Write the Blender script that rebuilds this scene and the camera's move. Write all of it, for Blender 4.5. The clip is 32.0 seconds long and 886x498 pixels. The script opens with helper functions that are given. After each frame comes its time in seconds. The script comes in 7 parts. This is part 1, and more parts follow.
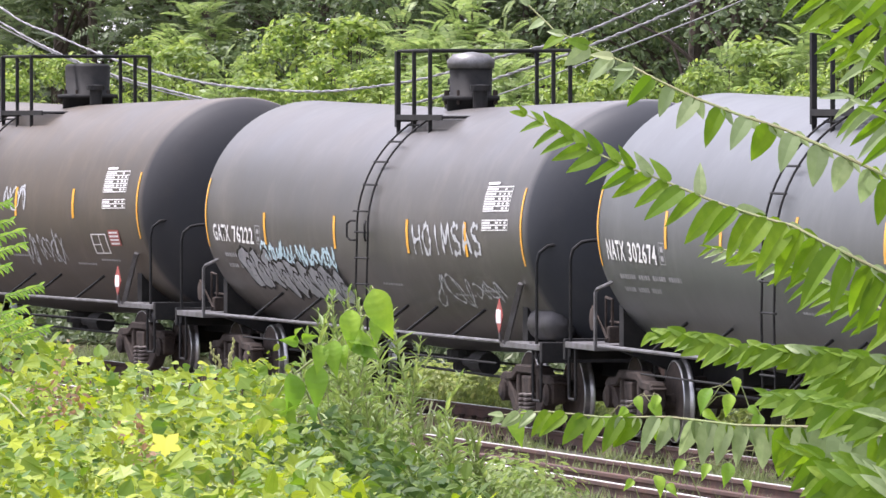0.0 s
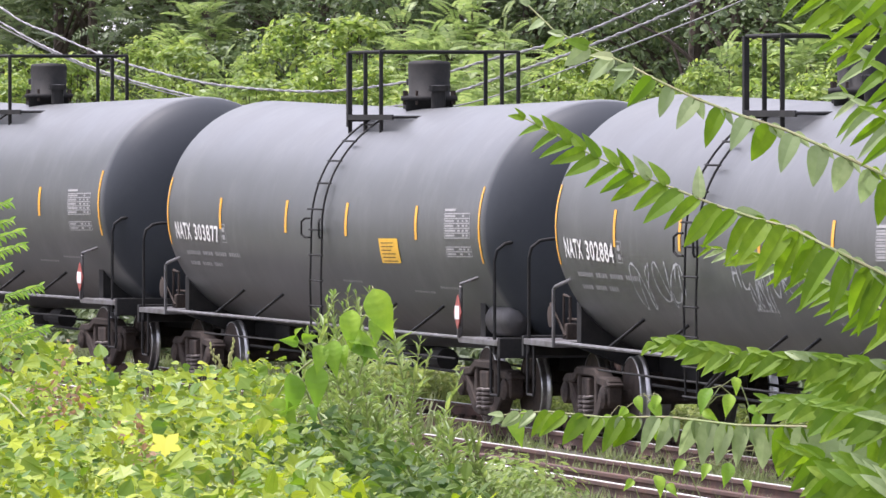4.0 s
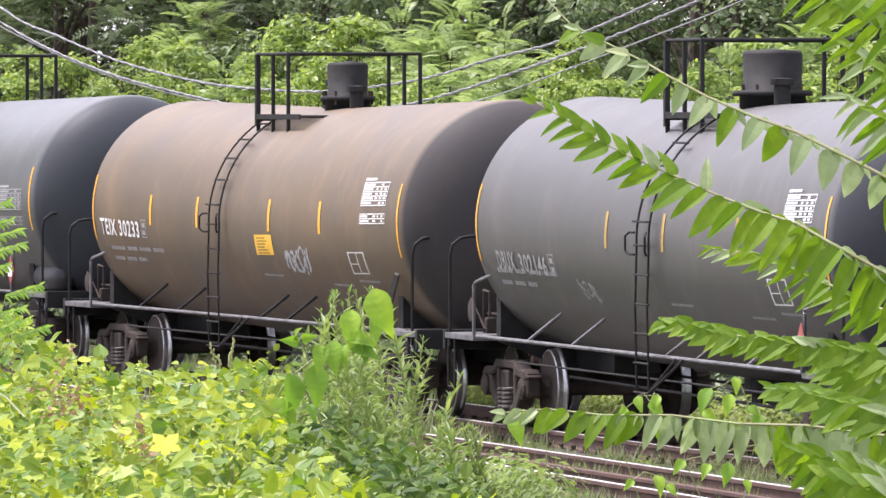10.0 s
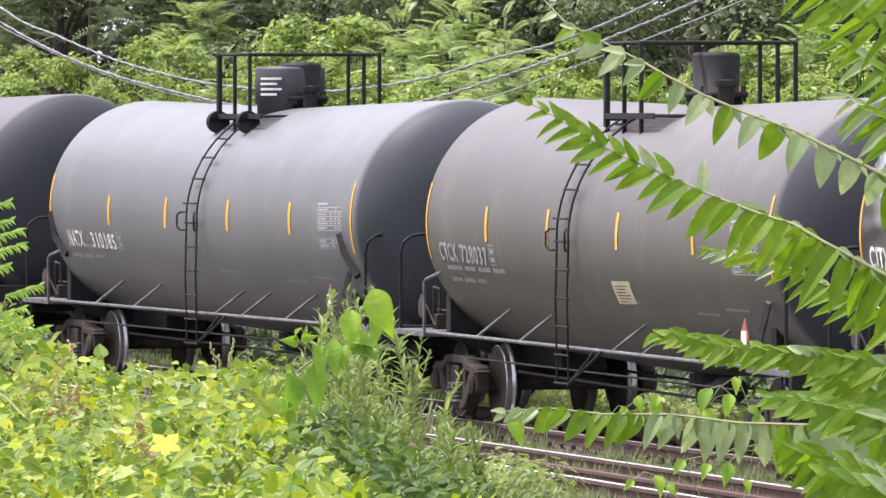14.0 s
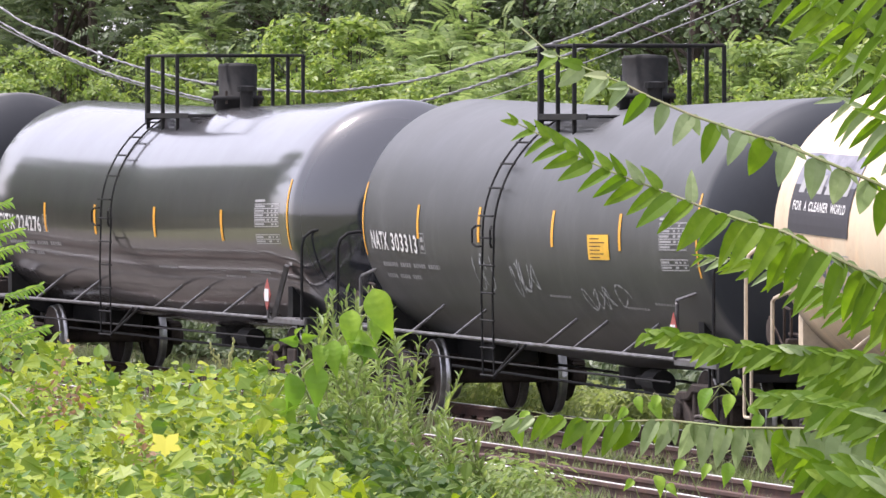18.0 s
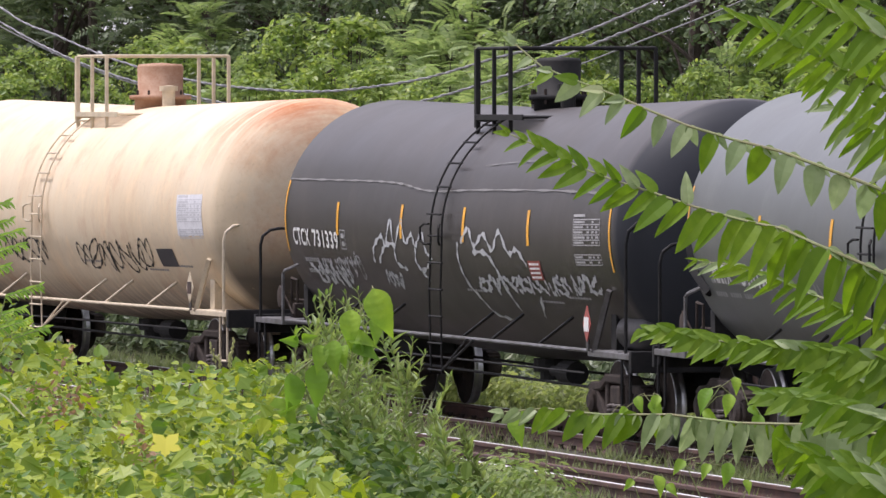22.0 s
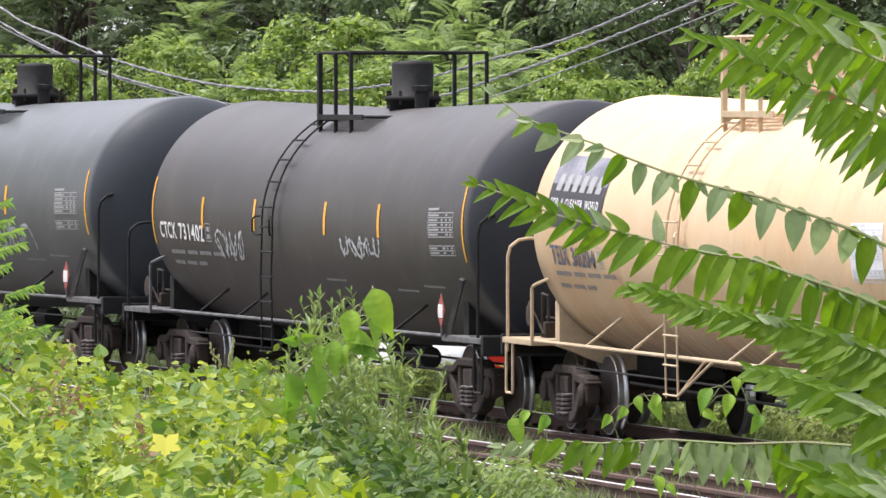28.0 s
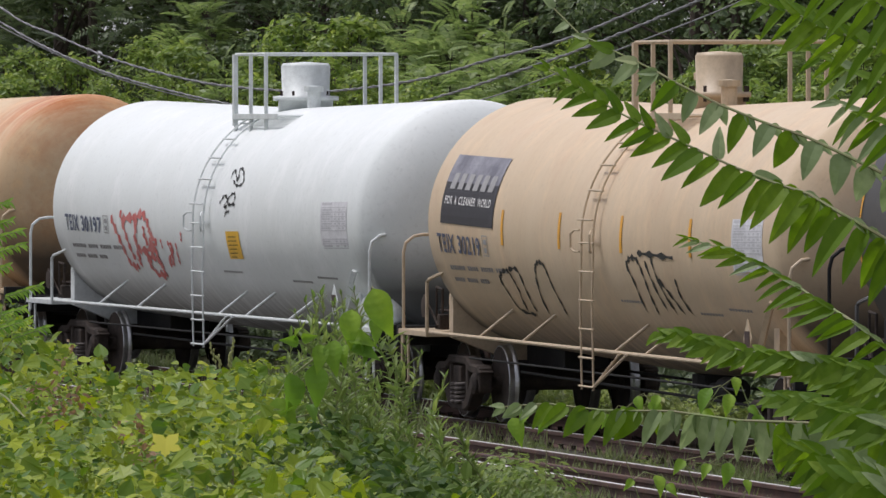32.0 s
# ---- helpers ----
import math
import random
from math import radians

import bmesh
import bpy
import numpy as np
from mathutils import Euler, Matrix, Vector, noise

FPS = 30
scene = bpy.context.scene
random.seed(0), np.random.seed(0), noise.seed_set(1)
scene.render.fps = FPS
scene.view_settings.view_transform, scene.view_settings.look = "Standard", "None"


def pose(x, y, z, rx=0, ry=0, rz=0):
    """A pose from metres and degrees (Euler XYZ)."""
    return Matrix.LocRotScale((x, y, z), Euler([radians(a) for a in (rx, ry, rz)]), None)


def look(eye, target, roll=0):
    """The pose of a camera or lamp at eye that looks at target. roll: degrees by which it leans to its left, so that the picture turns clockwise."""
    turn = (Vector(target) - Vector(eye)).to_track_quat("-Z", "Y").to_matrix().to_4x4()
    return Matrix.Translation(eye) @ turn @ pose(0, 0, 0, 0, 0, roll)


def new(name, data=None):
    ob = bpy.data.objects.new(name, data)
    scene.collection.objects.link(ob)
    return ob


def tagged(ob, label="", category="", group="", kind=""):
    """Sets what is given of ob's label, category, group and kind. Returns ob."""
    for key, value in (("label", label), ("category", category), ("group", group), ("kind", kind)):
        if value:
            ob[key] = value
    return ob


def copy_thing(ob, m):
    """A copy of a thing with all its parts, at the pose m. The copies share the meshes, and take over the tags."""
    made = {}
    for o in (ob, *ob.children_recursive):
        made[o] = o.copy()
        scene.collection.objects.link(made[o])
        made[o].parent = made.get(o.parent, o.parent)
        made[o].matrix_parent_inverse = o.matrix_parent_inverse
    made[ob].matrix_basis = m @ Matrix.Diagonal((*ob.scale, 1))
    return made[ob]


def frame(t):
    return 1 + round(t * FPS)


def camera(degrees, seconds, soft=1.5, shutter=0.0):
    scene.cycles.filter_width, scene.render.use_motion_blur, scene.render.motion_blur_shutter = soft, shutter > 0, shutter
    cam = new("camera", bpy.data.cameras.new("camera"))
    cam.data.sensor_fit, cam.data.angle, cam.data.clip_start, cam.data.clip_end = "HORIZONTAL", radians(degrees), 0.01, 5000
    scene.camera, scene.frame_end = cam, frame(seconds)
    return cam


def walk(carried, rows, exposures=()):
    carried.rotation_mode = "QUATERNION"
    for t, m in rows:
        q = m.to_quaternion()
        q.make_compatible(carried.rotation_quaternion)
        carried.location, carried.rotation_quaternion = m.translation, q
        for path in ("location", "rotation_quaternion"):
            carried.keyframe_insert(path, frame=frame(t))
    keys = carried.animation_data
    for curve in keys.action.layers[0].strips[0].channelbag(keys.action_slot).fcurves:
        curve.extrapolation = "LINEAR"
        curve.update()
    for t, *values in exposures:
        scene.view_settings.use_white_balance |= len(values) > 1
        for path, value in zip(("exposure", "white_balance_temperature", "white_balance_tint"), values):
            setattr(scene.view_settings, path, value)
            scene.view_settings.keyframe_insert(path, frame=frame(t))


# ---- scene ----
import itertools
from math import sin, cos, pi, sqrt, atan2

# ---------------------------------------------------------------- plan
# The camera stands at x = y = 0 and looks along +y. The track is an arc that
# passes it; along = metres along the track (train runs to +), side = metres
# towards the camera's bank.
EYE_Z = 3.793
CURVE = 0.00335
HEAD0 = 0.28487
FAR0 = 102.654
RAD = 1.0 / CURVE
CENTRE = (-cos(HEAD0) * RAD, FAR0 - sin(HEAD0) * RAD)


def track_z(s):
    s = max(-60.0, min(60.0, s))
    return 0.00018 * s * s


def at_track(s, side=0.0, z=0.0):
    a = HEAD0 + CURVE * s
    r = RAD - side
    return Vector((CENTRE[0] + r * cos(a), CENTRE[1] + r * sin(a), z + track_z(s)))


def heading(s):
    return HEAD0 + CURVE * s + pi / 2


def along_side(x, y):
    dx, dy = x - CENTRE[0], y - CENTRE[1]
    return (atan2(dy, dx) - HEAD0) / CURVE, RAD - sqrt(dx * dx + dy * dy)


def track_pose(s, side=0.0, z=0.0):
    return Matrix.Translation(at_track(s, side, z)) @ Matrix.Rotation(heading(s), 4, "Z")


def train_run(t):
    return 9.87221 * (t - 16) + 0.012915 * (t - 16) ** 2


FOCAL = 14403.9


def sight(px, py, far):
    """The place seen at px, py of the view, far metres off."""
    return Vector(((px - 784) * far / FOCAL, far, EYE_Z + (191.3 - py) * far / FOCAL))


def smooth(v):
    v = max(0.0, min(1.0, v))
    return v * v * (3 - 2 * v)


# ---------------------------------------------------------------- camera
cam = camera(6.231, 32.0, soft=1.5)
stand = pose(0, 0, EYE_Z, 90 - 0.993, 0.058, 0)
walk(cam, [(0, stand), (32, stand)],
     exposures=[(t, e, (6030 if t < 9 else 6090), 23 if t < 26 else 16) for t, e in ((0, 1.25), (6, 1.2), (8, 1.2), (10, 1.34), (13, 1.31), (17, 1.05), (19, 0.85), (20.5, 0.4), (21.5, 0.4), (23, 0.82), (25, 1.15), (27.5, 1.0), (29, 0.54), (30, 0.04), (32, -0.3))])

# ---------------------------------------------------------------- light
SUN_EL, SUN_AZ = radians(66), radians(-68)   # azimuth from +y towards +x
world = bpy.data.worlds.new("world")
scene.world = world
world.use_nodes = True
wn = world.node_tree.nodes
sky = wn.new("ShaderNodeTexSky")
sky.sky_type = "NISHITA"
sky.sun_disc = False
sky.sun_elevation = SUN_EL
sky.sun_rotation = SUN_AZ
sky.air_density, sky.dust_density, sky.ozone_density = 1.0, 4.5, 1.0
wn["Background"].inputs["Strength"].default_value = 0.15
# thin white haze over the whole sky
haze = wn.new("ShaderNodeMix")
haze.data_type = "RGBA"
haze.inputs[0].default_value = 0.68
haze.inputs[7].default_value = (5.6, 5.5, 5.4, 1)
world.node_tree.links.new(sky.outputs[0], haze.inputs[6])
world.node_tree.links.new(haze.outputs[2], wn["Background"].inputs["Color"])
sun = new("sun", bpy.data.lights.new("sun", "SUN"))
sun.data.energy = 2.9
sun.data.angle = radians(8)
sun.data.color = (1.0, 0.96, 0.88)
sd = Vector((sin(SUN_AZ) * cos(SUN_EL), cos(SUN_AZ) * cos(SUN_EL), sin(SUN_EL)))
sun.matrix_world = look(sd * 100, (0, 0, 0))


# ---------------------------------------------------------------- materials
def nodes_of(name):
    m = bpy.data.materials.new(name)
    m.use_nodes = True
    nt = m.node_tree
    return m, nt, nt.nodes, nt.links, nt.nodes["Principled BSDF"]


def noise_node(n, l, coord, scale, detail=4, rough=0.6, stretch=(1, 1, 1)):
    mp = n.new("ShaderNodeMapping")
    mp.inputs["Scale"].default_value = stretch
    l.new(coord, mp.inputs["Vector"])
    t = n.new("ShaderNodeTexNoise")
    t.inputs["Scale"].default_value = scale
    t.inputs["Detail"].default_value = detail
    t.inputs["Roughness"].default_value = rough
    l.new(mp.outputs[0], t.inputs["Vector"])
    return t.outputs["Fac"]


def ramp_node(n, l, fac, lo, hi):
    r = n.new("ShaderNodeMapRange")
    r.inputs["From Min"].default_value = lo
    r.inputs["From Max"].default_value = hi
    l.new(fac, r.inputs["Value"])
    return r.outputs[0]


def mix_node(n, l, fac, a, b):
    x = n.new("ShaderNodeMix")
    x.data_type = "RGBA"
    if isinstance(fac, float):
        x.inputs[0].default_value = fac
    else:
        l.new(fac, x.inputs[0])
    for sock, v in ((x.inputs[6], a), (x.inputs[7], b)):
        if isinstance(v, tuple):
            sock.default_value = (*v, 1)
        else:
            l.new(v, sock)
    return x.outputs[2]


def math_node(n, l, op, a, b):
    x = n.new("ShaderNodeMath")
    x.operation = op
    x.use_clamp = True
    for sock, v in ((x.inputs[0], a), (x.inputs[1], b)):
        if isinstance(v, (int, float)):
            sock.default_value = v
        else:
            l.new(v, sock)
    return x.outputs[0]


def bump_node(n, l, fac, bsdf, strength, dist):
    b = n.new("ShaderNodeBump")
    b.inputs["Strength"].default_value = strength
    b.inputs["Distance"].default_value = dist
    l.new(fac, b.inputs["Height"])
    l.new(b.outputs[0], bsdf.inputs["Normal"])


def rough_mat(name, c1, c2, scale=6.0, rough=0.7, metal=0.0, bump=0.3, dist=0.01, lo=0.35, hi=0.65, c3=None, spec=0.5):
    m, nt, n, l, b = nodes_of(name)
    co = n.new("ShaderNodeTexCoord").outputs["Object"]
    f = noise_node(n, l, co, scale)
    col = mix_node(n, l, ramp_node(n, l, f, lo, hi), c1, c2)
    fine = noise_node(n, l, co, scale * 9, 3)
    col = mix_node(n, l, math_node(n, l, "MULTIPLY", ramp_node(n, l, fine, 0.45, 0.7), 0.5), col, c3 or c2)
    l.new(col, b.inputs["Base Color"])
    b.inputs["Roughness"].default_value = rough
    b.inputs["Metallic"].default_value = metal
    b.inputs["Specular IOR Level"].default_value = spec
    bump_node(n, l, fine, b, bump, dist)
    return m


def paint_mat(name, base, dirt, amount=0.4, rough=0.45, low=(0.03, 0.028, 0.026), rust=0.0, streak=0.3, stain=None, ends=0.4, coat=0.0, soot=0.0):
    """Weathered tank paint: broad dirt film, streaks that run down round the shell, a belly darkened for grime and
    painted-in shade.
    """
    m, nt, n, l, b = nodes_of(name)
    tc = n.new("ShaderNodeTexCoord").outputs["Object"]
    broad = noise_node(n, l, tc, 0.55, 5, 0.6)
    streaks = noise_node(n, l, tc, 3.0, 5, 0.65, (2.2, 0.25, 0.25))
    fine = noise_node(n, l, tc, 14.0, 4, 0.7)
    f = math_node(n, l, "MULTIPLY", ramp_node(n, l, broad, 0.25, 0.7), amount)
    col = mix_node(n, l, f, base, dirt)
    f2 = math_node(n, l, "MULTIPLY", ramp_node(n, l, streaks, 0.5, 0.78), streak)
    col = mix_node(n, l, f2, col, dirt)
    if rust > 0:
        rs = noise_node(n, l, tc, 1.3, 6, 0.7, (0.7, 0.5, 0.5))
        f3 = math_node(n, l, "MULTIPLY", ramp_node(n, l, rs, 0.52, 0.72), rust)
        col = mix_node(n, l, f3, col, (0.42, 0.16, 0.05))
    if stain:
        at = n.new("ShaderNodeVectorMath")
        at.operation = "DISTANCE"
        l.new(tc, at.inputs[0])
        at.inputs[1].default_value = stain
        near = n.new("ShaderNodeMapRange")
        near.inputs["From Min"].default_value = 1.5
        near.inputs["From Max"].default_value = 0.5
        l.new(at.outputs["Value"], near.inputs["Value"])
        f5 = math_node(n, l, "MULTIPLY", near.outputs[0], ramp_node(n, l, streaks, 0.3, 0.55))
        col = mix_node(n, l, math_node(n, l, "MULTIPLY", f5, 0.85), col, (0.45, 0.13, 0.03))
    patch = noise_node(n, l, tc, 1.7, 7, 0.75, (1.0, 0.6, 0.6))
    col = mix_node(n, l, math_node(n, l, "MULTIPLY", ramp_node(n, l, patch, 0.5, 0.66), 0.28), col, tuple(min(1.0, v * 1.7 + 0.01) for v in dirt))
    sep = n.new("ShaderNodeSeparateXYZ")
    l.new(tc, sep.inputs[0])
    # belly goes near-black downwards: streaky grime, with its shade put into the colour
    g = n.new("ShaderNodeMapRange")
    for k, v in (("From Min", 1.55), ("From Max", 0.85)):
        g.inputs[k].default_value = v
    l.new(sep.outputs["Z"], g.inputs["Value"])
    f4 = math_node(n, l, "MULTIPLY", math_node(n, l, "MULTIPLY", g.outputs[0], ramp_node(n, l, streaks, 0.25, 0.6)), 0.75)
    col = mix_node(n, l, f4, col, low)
    col = mix_node(n, l, math_node(n, l, "MULTIPLY", ramp_node(n, l, fine, 0.55, 0.8), 0.18), col, low)
    rr = n.new("ShaderNodeMapRange")
    rr.inputs["To Min"].default_value = max(0.03, rough - 0.08)
    rr.inputs["To Max"].default_value = min(1.0, rough + 0.15)
    l.new(broad, rr.inputs["Value"])
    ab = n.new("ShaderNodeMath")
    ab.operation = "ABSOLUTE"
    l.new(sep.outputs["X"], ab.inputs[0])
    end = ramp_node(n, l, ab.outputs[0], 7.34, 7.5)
    if soot:
        lo = n.new("ShaderNodeMapRange")
        lo.inputs["From Min"].default_value = 2.2
        lo.inputs["From Max"].default_value = 1.5
        l.new(sep.outputs["Z"], lo.inputs["Value"])
        dark = math_node(n, l, "MULTIPLY", ramp_node(n, l, ab.outputs[0], 6.9, 7.5), lo.outputs[0])
        dark = math_node(n, l, "MULTIPLY", dark, ramp_node(n, l, patch, 0.2, 0.42))
        col = mix_node(n, l, math_node(n, l, "MULTIPLY", dark, soot), col, low)
    er = n.new("ShaderNodeMix")
    l.new(end, er.inputs[0])
    l.new(rr.outputs[0], er.inputs[2])
    er.inputs[3].default_value = min(0.9, rough + 0.2)
    l.new(er.outputs[0], b.inputs["Roughness"])
    # end caps mixed to dark navy: their shade and sky tint are painted in
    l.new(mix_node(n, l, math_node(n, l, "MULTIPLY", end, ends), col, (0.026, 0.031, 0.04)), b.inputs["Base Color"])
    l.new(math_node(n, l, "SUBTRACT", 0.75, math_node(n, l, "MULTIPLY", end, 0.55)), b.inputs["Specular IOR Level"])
    wave = noise_node(n, l, tc, 0.9, 2, 0.5)
    bump_node(n, l, wave, b, 0.12, 0.05)
    if coat:
        l.new(math_node(n, l, "MULTIPLY", math_node(n, l, "SUBTRACT", 1.0, math_node(n, l, "MULTIPLY", end, 0.6)), coat), b.inputs["Coat Weight"])
        b.inputs["Coat IOR"].default_value = 3.5
        b.inputs["Coat Roughness"].default_value = 0.1
    return m


def leaf_mat(name, c1, c2, c3, through_part=0.35, rough=0.5, gloss=0.4, by="island"):
    m, nt, n, l, b = nodes_of(name)
    if by == "island":
        rnd = n.new("ShaderNodeNewGeometry").outputs["Random Per Island"]
    else:
        rnd = n.new("ShaderNodeObjectInfo").outputs["Random"]
    tc = n.new("ShaderNodeTexCoord").outputs["Object"]
    blotch = noise_node(n, l, tc, 2.2, 3)
    col = mix_node(n, l, ramp_node(n, l, rnd, 0.0, 1.0), c1, c2)
    col = mix_node(n, l, math_node(n, l, "MULTIPLY", ramp_node(n, l, blotch, 0.4, 0.75), 0.8), col, c3)
    odd = ramp_node(n, l, rnd, 0.965, 0.99)
    col = mix_node(n, l, math_node(n, l, "MULTIPLY", odd, 0.6), col, (c2[0] * 1.12, c2[1] * 1.0, c2[2]))
    grain = noise_node(n, l, tc, 60, 3)
    col = mix_node(n, l, math_node(n, l, "MULTIPLY", ramp_node(n, l, grain, 0.4, 0.8), 0.25), col, c1)
    l.new(col, b.inputs["Base Color"])
    b.inputs["Roughness"].default_value = rough
    b.inputs["Specular IOR Level"].default_value = gloss
    tr = n.new("ShaderNodeBsdfTranslucent")
    hs = n.new("ShaderNodeHueSaturation")
    hs.inputs["Value"].default_value = 1.5
    hs.inputs["Saturation"].default_value = 1.1
    l.new(col, hs.inputs["Color"])
    l.new(hs.outputs[0], tr.inputs["Color"])
    ms = n.new("ShaderNodeMixShader")
    ms.inputs[0].default_value = through_part
    l.new(b.outputs[0], ms.inputs[1])
    l.new(tr.outputs[0], ms.inputs[2])
    l.new(ms.outputs[0], n["Material Output"].inputs["Surface"])
    return m


def plain(name, c, rough=0.6, metal=0.0):
    return rough_mat(name, c, tuple(v * 0.75 for v in c), 9, rough, metal, 0.1, 0.003, 0.4, 0.75)


M_STEEL = rough_mat("running_gear_steel", (0.028, 0.024, 0.022), (0.062, 0.048, 0.04), 5, 0.9, 0.0, 0.4, 0.004, spec=0.2)
M_BLACK = rough_mat("black_fittings", (0.010, 0.011, 0.012), (0.022, 0.021, 0.02), 5, 0.68, 0.0, 0.2, 0.003, spec=0.22)
M_GREYBAR = rough_mat("worn_grey_bar", (0.2, 0.2, 0.21), (0.1, 0.095, 0.09), 4, 0.5, 0.4, 0.2, 0.003)
M_TREAD = rough_mat("polished_tread", (0.5, 0.5, 0.51), (0.34, 0.34, 0.34), 8, 0.36, 1.0, 0.05, 0.001)
M_RUSTGEAR = rough_mat("rusty_gear", (0.09, 0.05, 0.035), (0.05, 0.035, 0.03), 6, 0.85, 0.1, 0.4, 0.004)
M_SPRING = rough_mat("worn_spring_steel", (0.16, 0.14, 0.13), (0.08, 0.065, 0.055), 6, 0.7, 0.2, 0.3, 0.003)
M_RAILSIDE = rough_mat("rusty_rail", (0.115, 0.06, 0.043), (0.065, 0.04, 0.034), 3, 0.85, 0.1, 0.4, 0.004)
M_RAILTOP = rough_mat("polished_rail_head", (0.92, 0.92, 0.93), (0.75, 0.74, 0.72), 3, 0.32, 0.4, 0.05, 0.001)
M_TIE = rough_mat("creosoted_wood", (0.05, 0.04, 0.034), (0.1, 0.085, 0.07), 5, 0.9, 0, 0.6, 0.01)
M_BALLAST = rough_mat("ballast", (0.07, 0.06, 0.053), (0.15, 0.135, 0.12), 9, 0.95, 0, 1.0, 0.03)
M_ROAD = rough_mat("pale_road", (0.13, 0.127, 0.12), (0.2, 0.19, 0.175), 3, 0.9, 0, 0.4, 0.01)
M_WHITE = plain("white_lettering", (0.78, 0.78, 0.76), 0.5)
M_DKTXT = plain("navy_lettering", (0.09, 0.11, 0.18), 0.5)
M_TAPE = plain("yellow_reflective_tape", (0.85, 0.42, 0.03), 0.35)
M_OLDTAPE = plain("faded_reflective_tape", (0.42, 0.27, 0.06), 0.5)
M_YPANEL = plain("yellow_panel", (0.85, 0.5, 0.04), 0.45)
M_PALEYELLOW = plain("faded_yellow_panel", (0.6, 0.55, 0.36), 0.5)
M_RED = plain("red_placard", (0.36, 0.085, 0.07), 0.5)
M_GRAF = plain("white_spray", (0.46, 0.475, 0.485), 0.6)
M_TABLE = plain("table_lettering", (0.36, 0.36, 0.36), 0.6)
M_PAPERLINE = plain("panel_print", (0.58, 0.58, 0.6), 0.6)
M_PRINT = plain("faint_stencil_print", (0.3, 0.29, 0.29), 0.6)
M_PAPER = plain("pale_panel", (0.74, 0.74, 0.76), 0.6)
M_TIDE = plain("pale_tide_mark", (0.2, 0.195, 0.19), 0.6)
M_WORN = rough_mat("worn_logo_print", (0.3, 0.3, 0.34), (0.14, 0.14, 0.17), 2.5, 0.6, 0, 0.1, 0.002)
M_RUSTDOME = rough_mat("rusted_cream_dome", (0.42, 0.27, 0.18), (0.3, 0.15, 0.08), 4, 0.75, 0, 0.2, 0.003)
M_DULLBAR = rough_mat("dull_grey_tank", (0.05, 0.05, 0.053), (0.028, 0.026, 0.025), 4, 0.55, 0.1, 0.2, 0.003)
M_GRAFLIGHT = plain("pale_blue_spray", (0.5, 0.68, 0.74), 0.6)
M_SILVER = rough_mat("silver_spray", (0.36, 0.37, 0.38), (0.24, 0.25, 0.26), 5, 0.5, 0, 0.1, 0.002)
M_GRAFRED = rough_mat("red_spray", (0.52, 0.1, 0.09), (0.6, 0.24, 0.22), 6, 0.6, 0, 0.1, 0.002)
M_GRAFBLACK = plain("black_spray", (0.02, 0.02, 0.02), 0.6)
M_GRAFGREEN = plain("pale_green_spray", (0.32, 0.4, 0.27), 0.6)
M_LOGO = plain("dark_logo_panel", (0.035, 0.033, 0.04), 0.5)
M_HOUSING = rough_mat("housing_paint", (0.05, 0.053, 0.06), (0.035, 0.037, 0.042), 5, 0.6, 0.0, 0.1, 0.003)
M_CABLE = rough_mat("cable_sheath", (0.3, 0.3, 0.305), (0.17, 0.17, 0.175), 5, 0.5, 0.2, 0.1, 0.002)
M_BARK = rough_mat("bark", (0.11, 0.085, 0.065), (0.05, 0.04, 0.032), 6, 0.95, 0, 1.0, 0.02)
M_POLE = rough_mat("weathered_pole", (0.16, 0.12, 0.09), (0.09, 0.07, 0.055), 5, 0.95, 0, 0.6, 0.01)


# ---------------------------------------------------------------- mesh helpers
def mesh_of(name, bm):
    me = bpy.data.meshes.new(name)
    bm.normal_update()
    bm.to_mesh(me)
    bm.free()
    return me


def put(name, me, material, parent=None, label="", smooth_it=False):
    ob = new(name, me)
    if not me.materials:
        me.materials.append(None)
    ob.material_slots[0].link = "OBJECT"
    ob.material_slots[0].material = material
    if smooth_it:
        me.polygons.foreach_set("use_smooth", [True] * len(me.polygons))
    if parent:
        ob.parent = parent
    if label:
        tagged(ob, label)
    return ob


def part(name, bm, material, parent, label="", smooth_it=False):
    return put(name, mesh_of(name, bm), material, parent, label, smooth_it)


def empty(name, m=None):
    ob = new(name)
    ob.empty_display_size = 0.3
    if m is not None:
        ob.matrix_basis = m
    return ob


def box(bm, x0, x1, y0, y1, z0, z1, bevel=0.0):
    r = bmesh.ops.create_cube(bm, size=1)
    vs = r["verts"]
    for v in vs:
        v.co = Vector(((x0 + x1) / 2 + v.co.x * (x1 - x0), (y0 + y1) / 2 + v.co.y * (y1 - y0), (z0 + z1) / 2 + v.co.z * (z1 - z0)))
    if bevel > 0:
        es = list({e for v in vs for e in v.link_edges})
        bmesh.ops.bevel(bm, geom=es, offset=bevel, segments=2, affect="EDGES", profile=0.6)
    return bm


def boxed(*a, **k):
    return box(bmesh.new(), *a, **k)


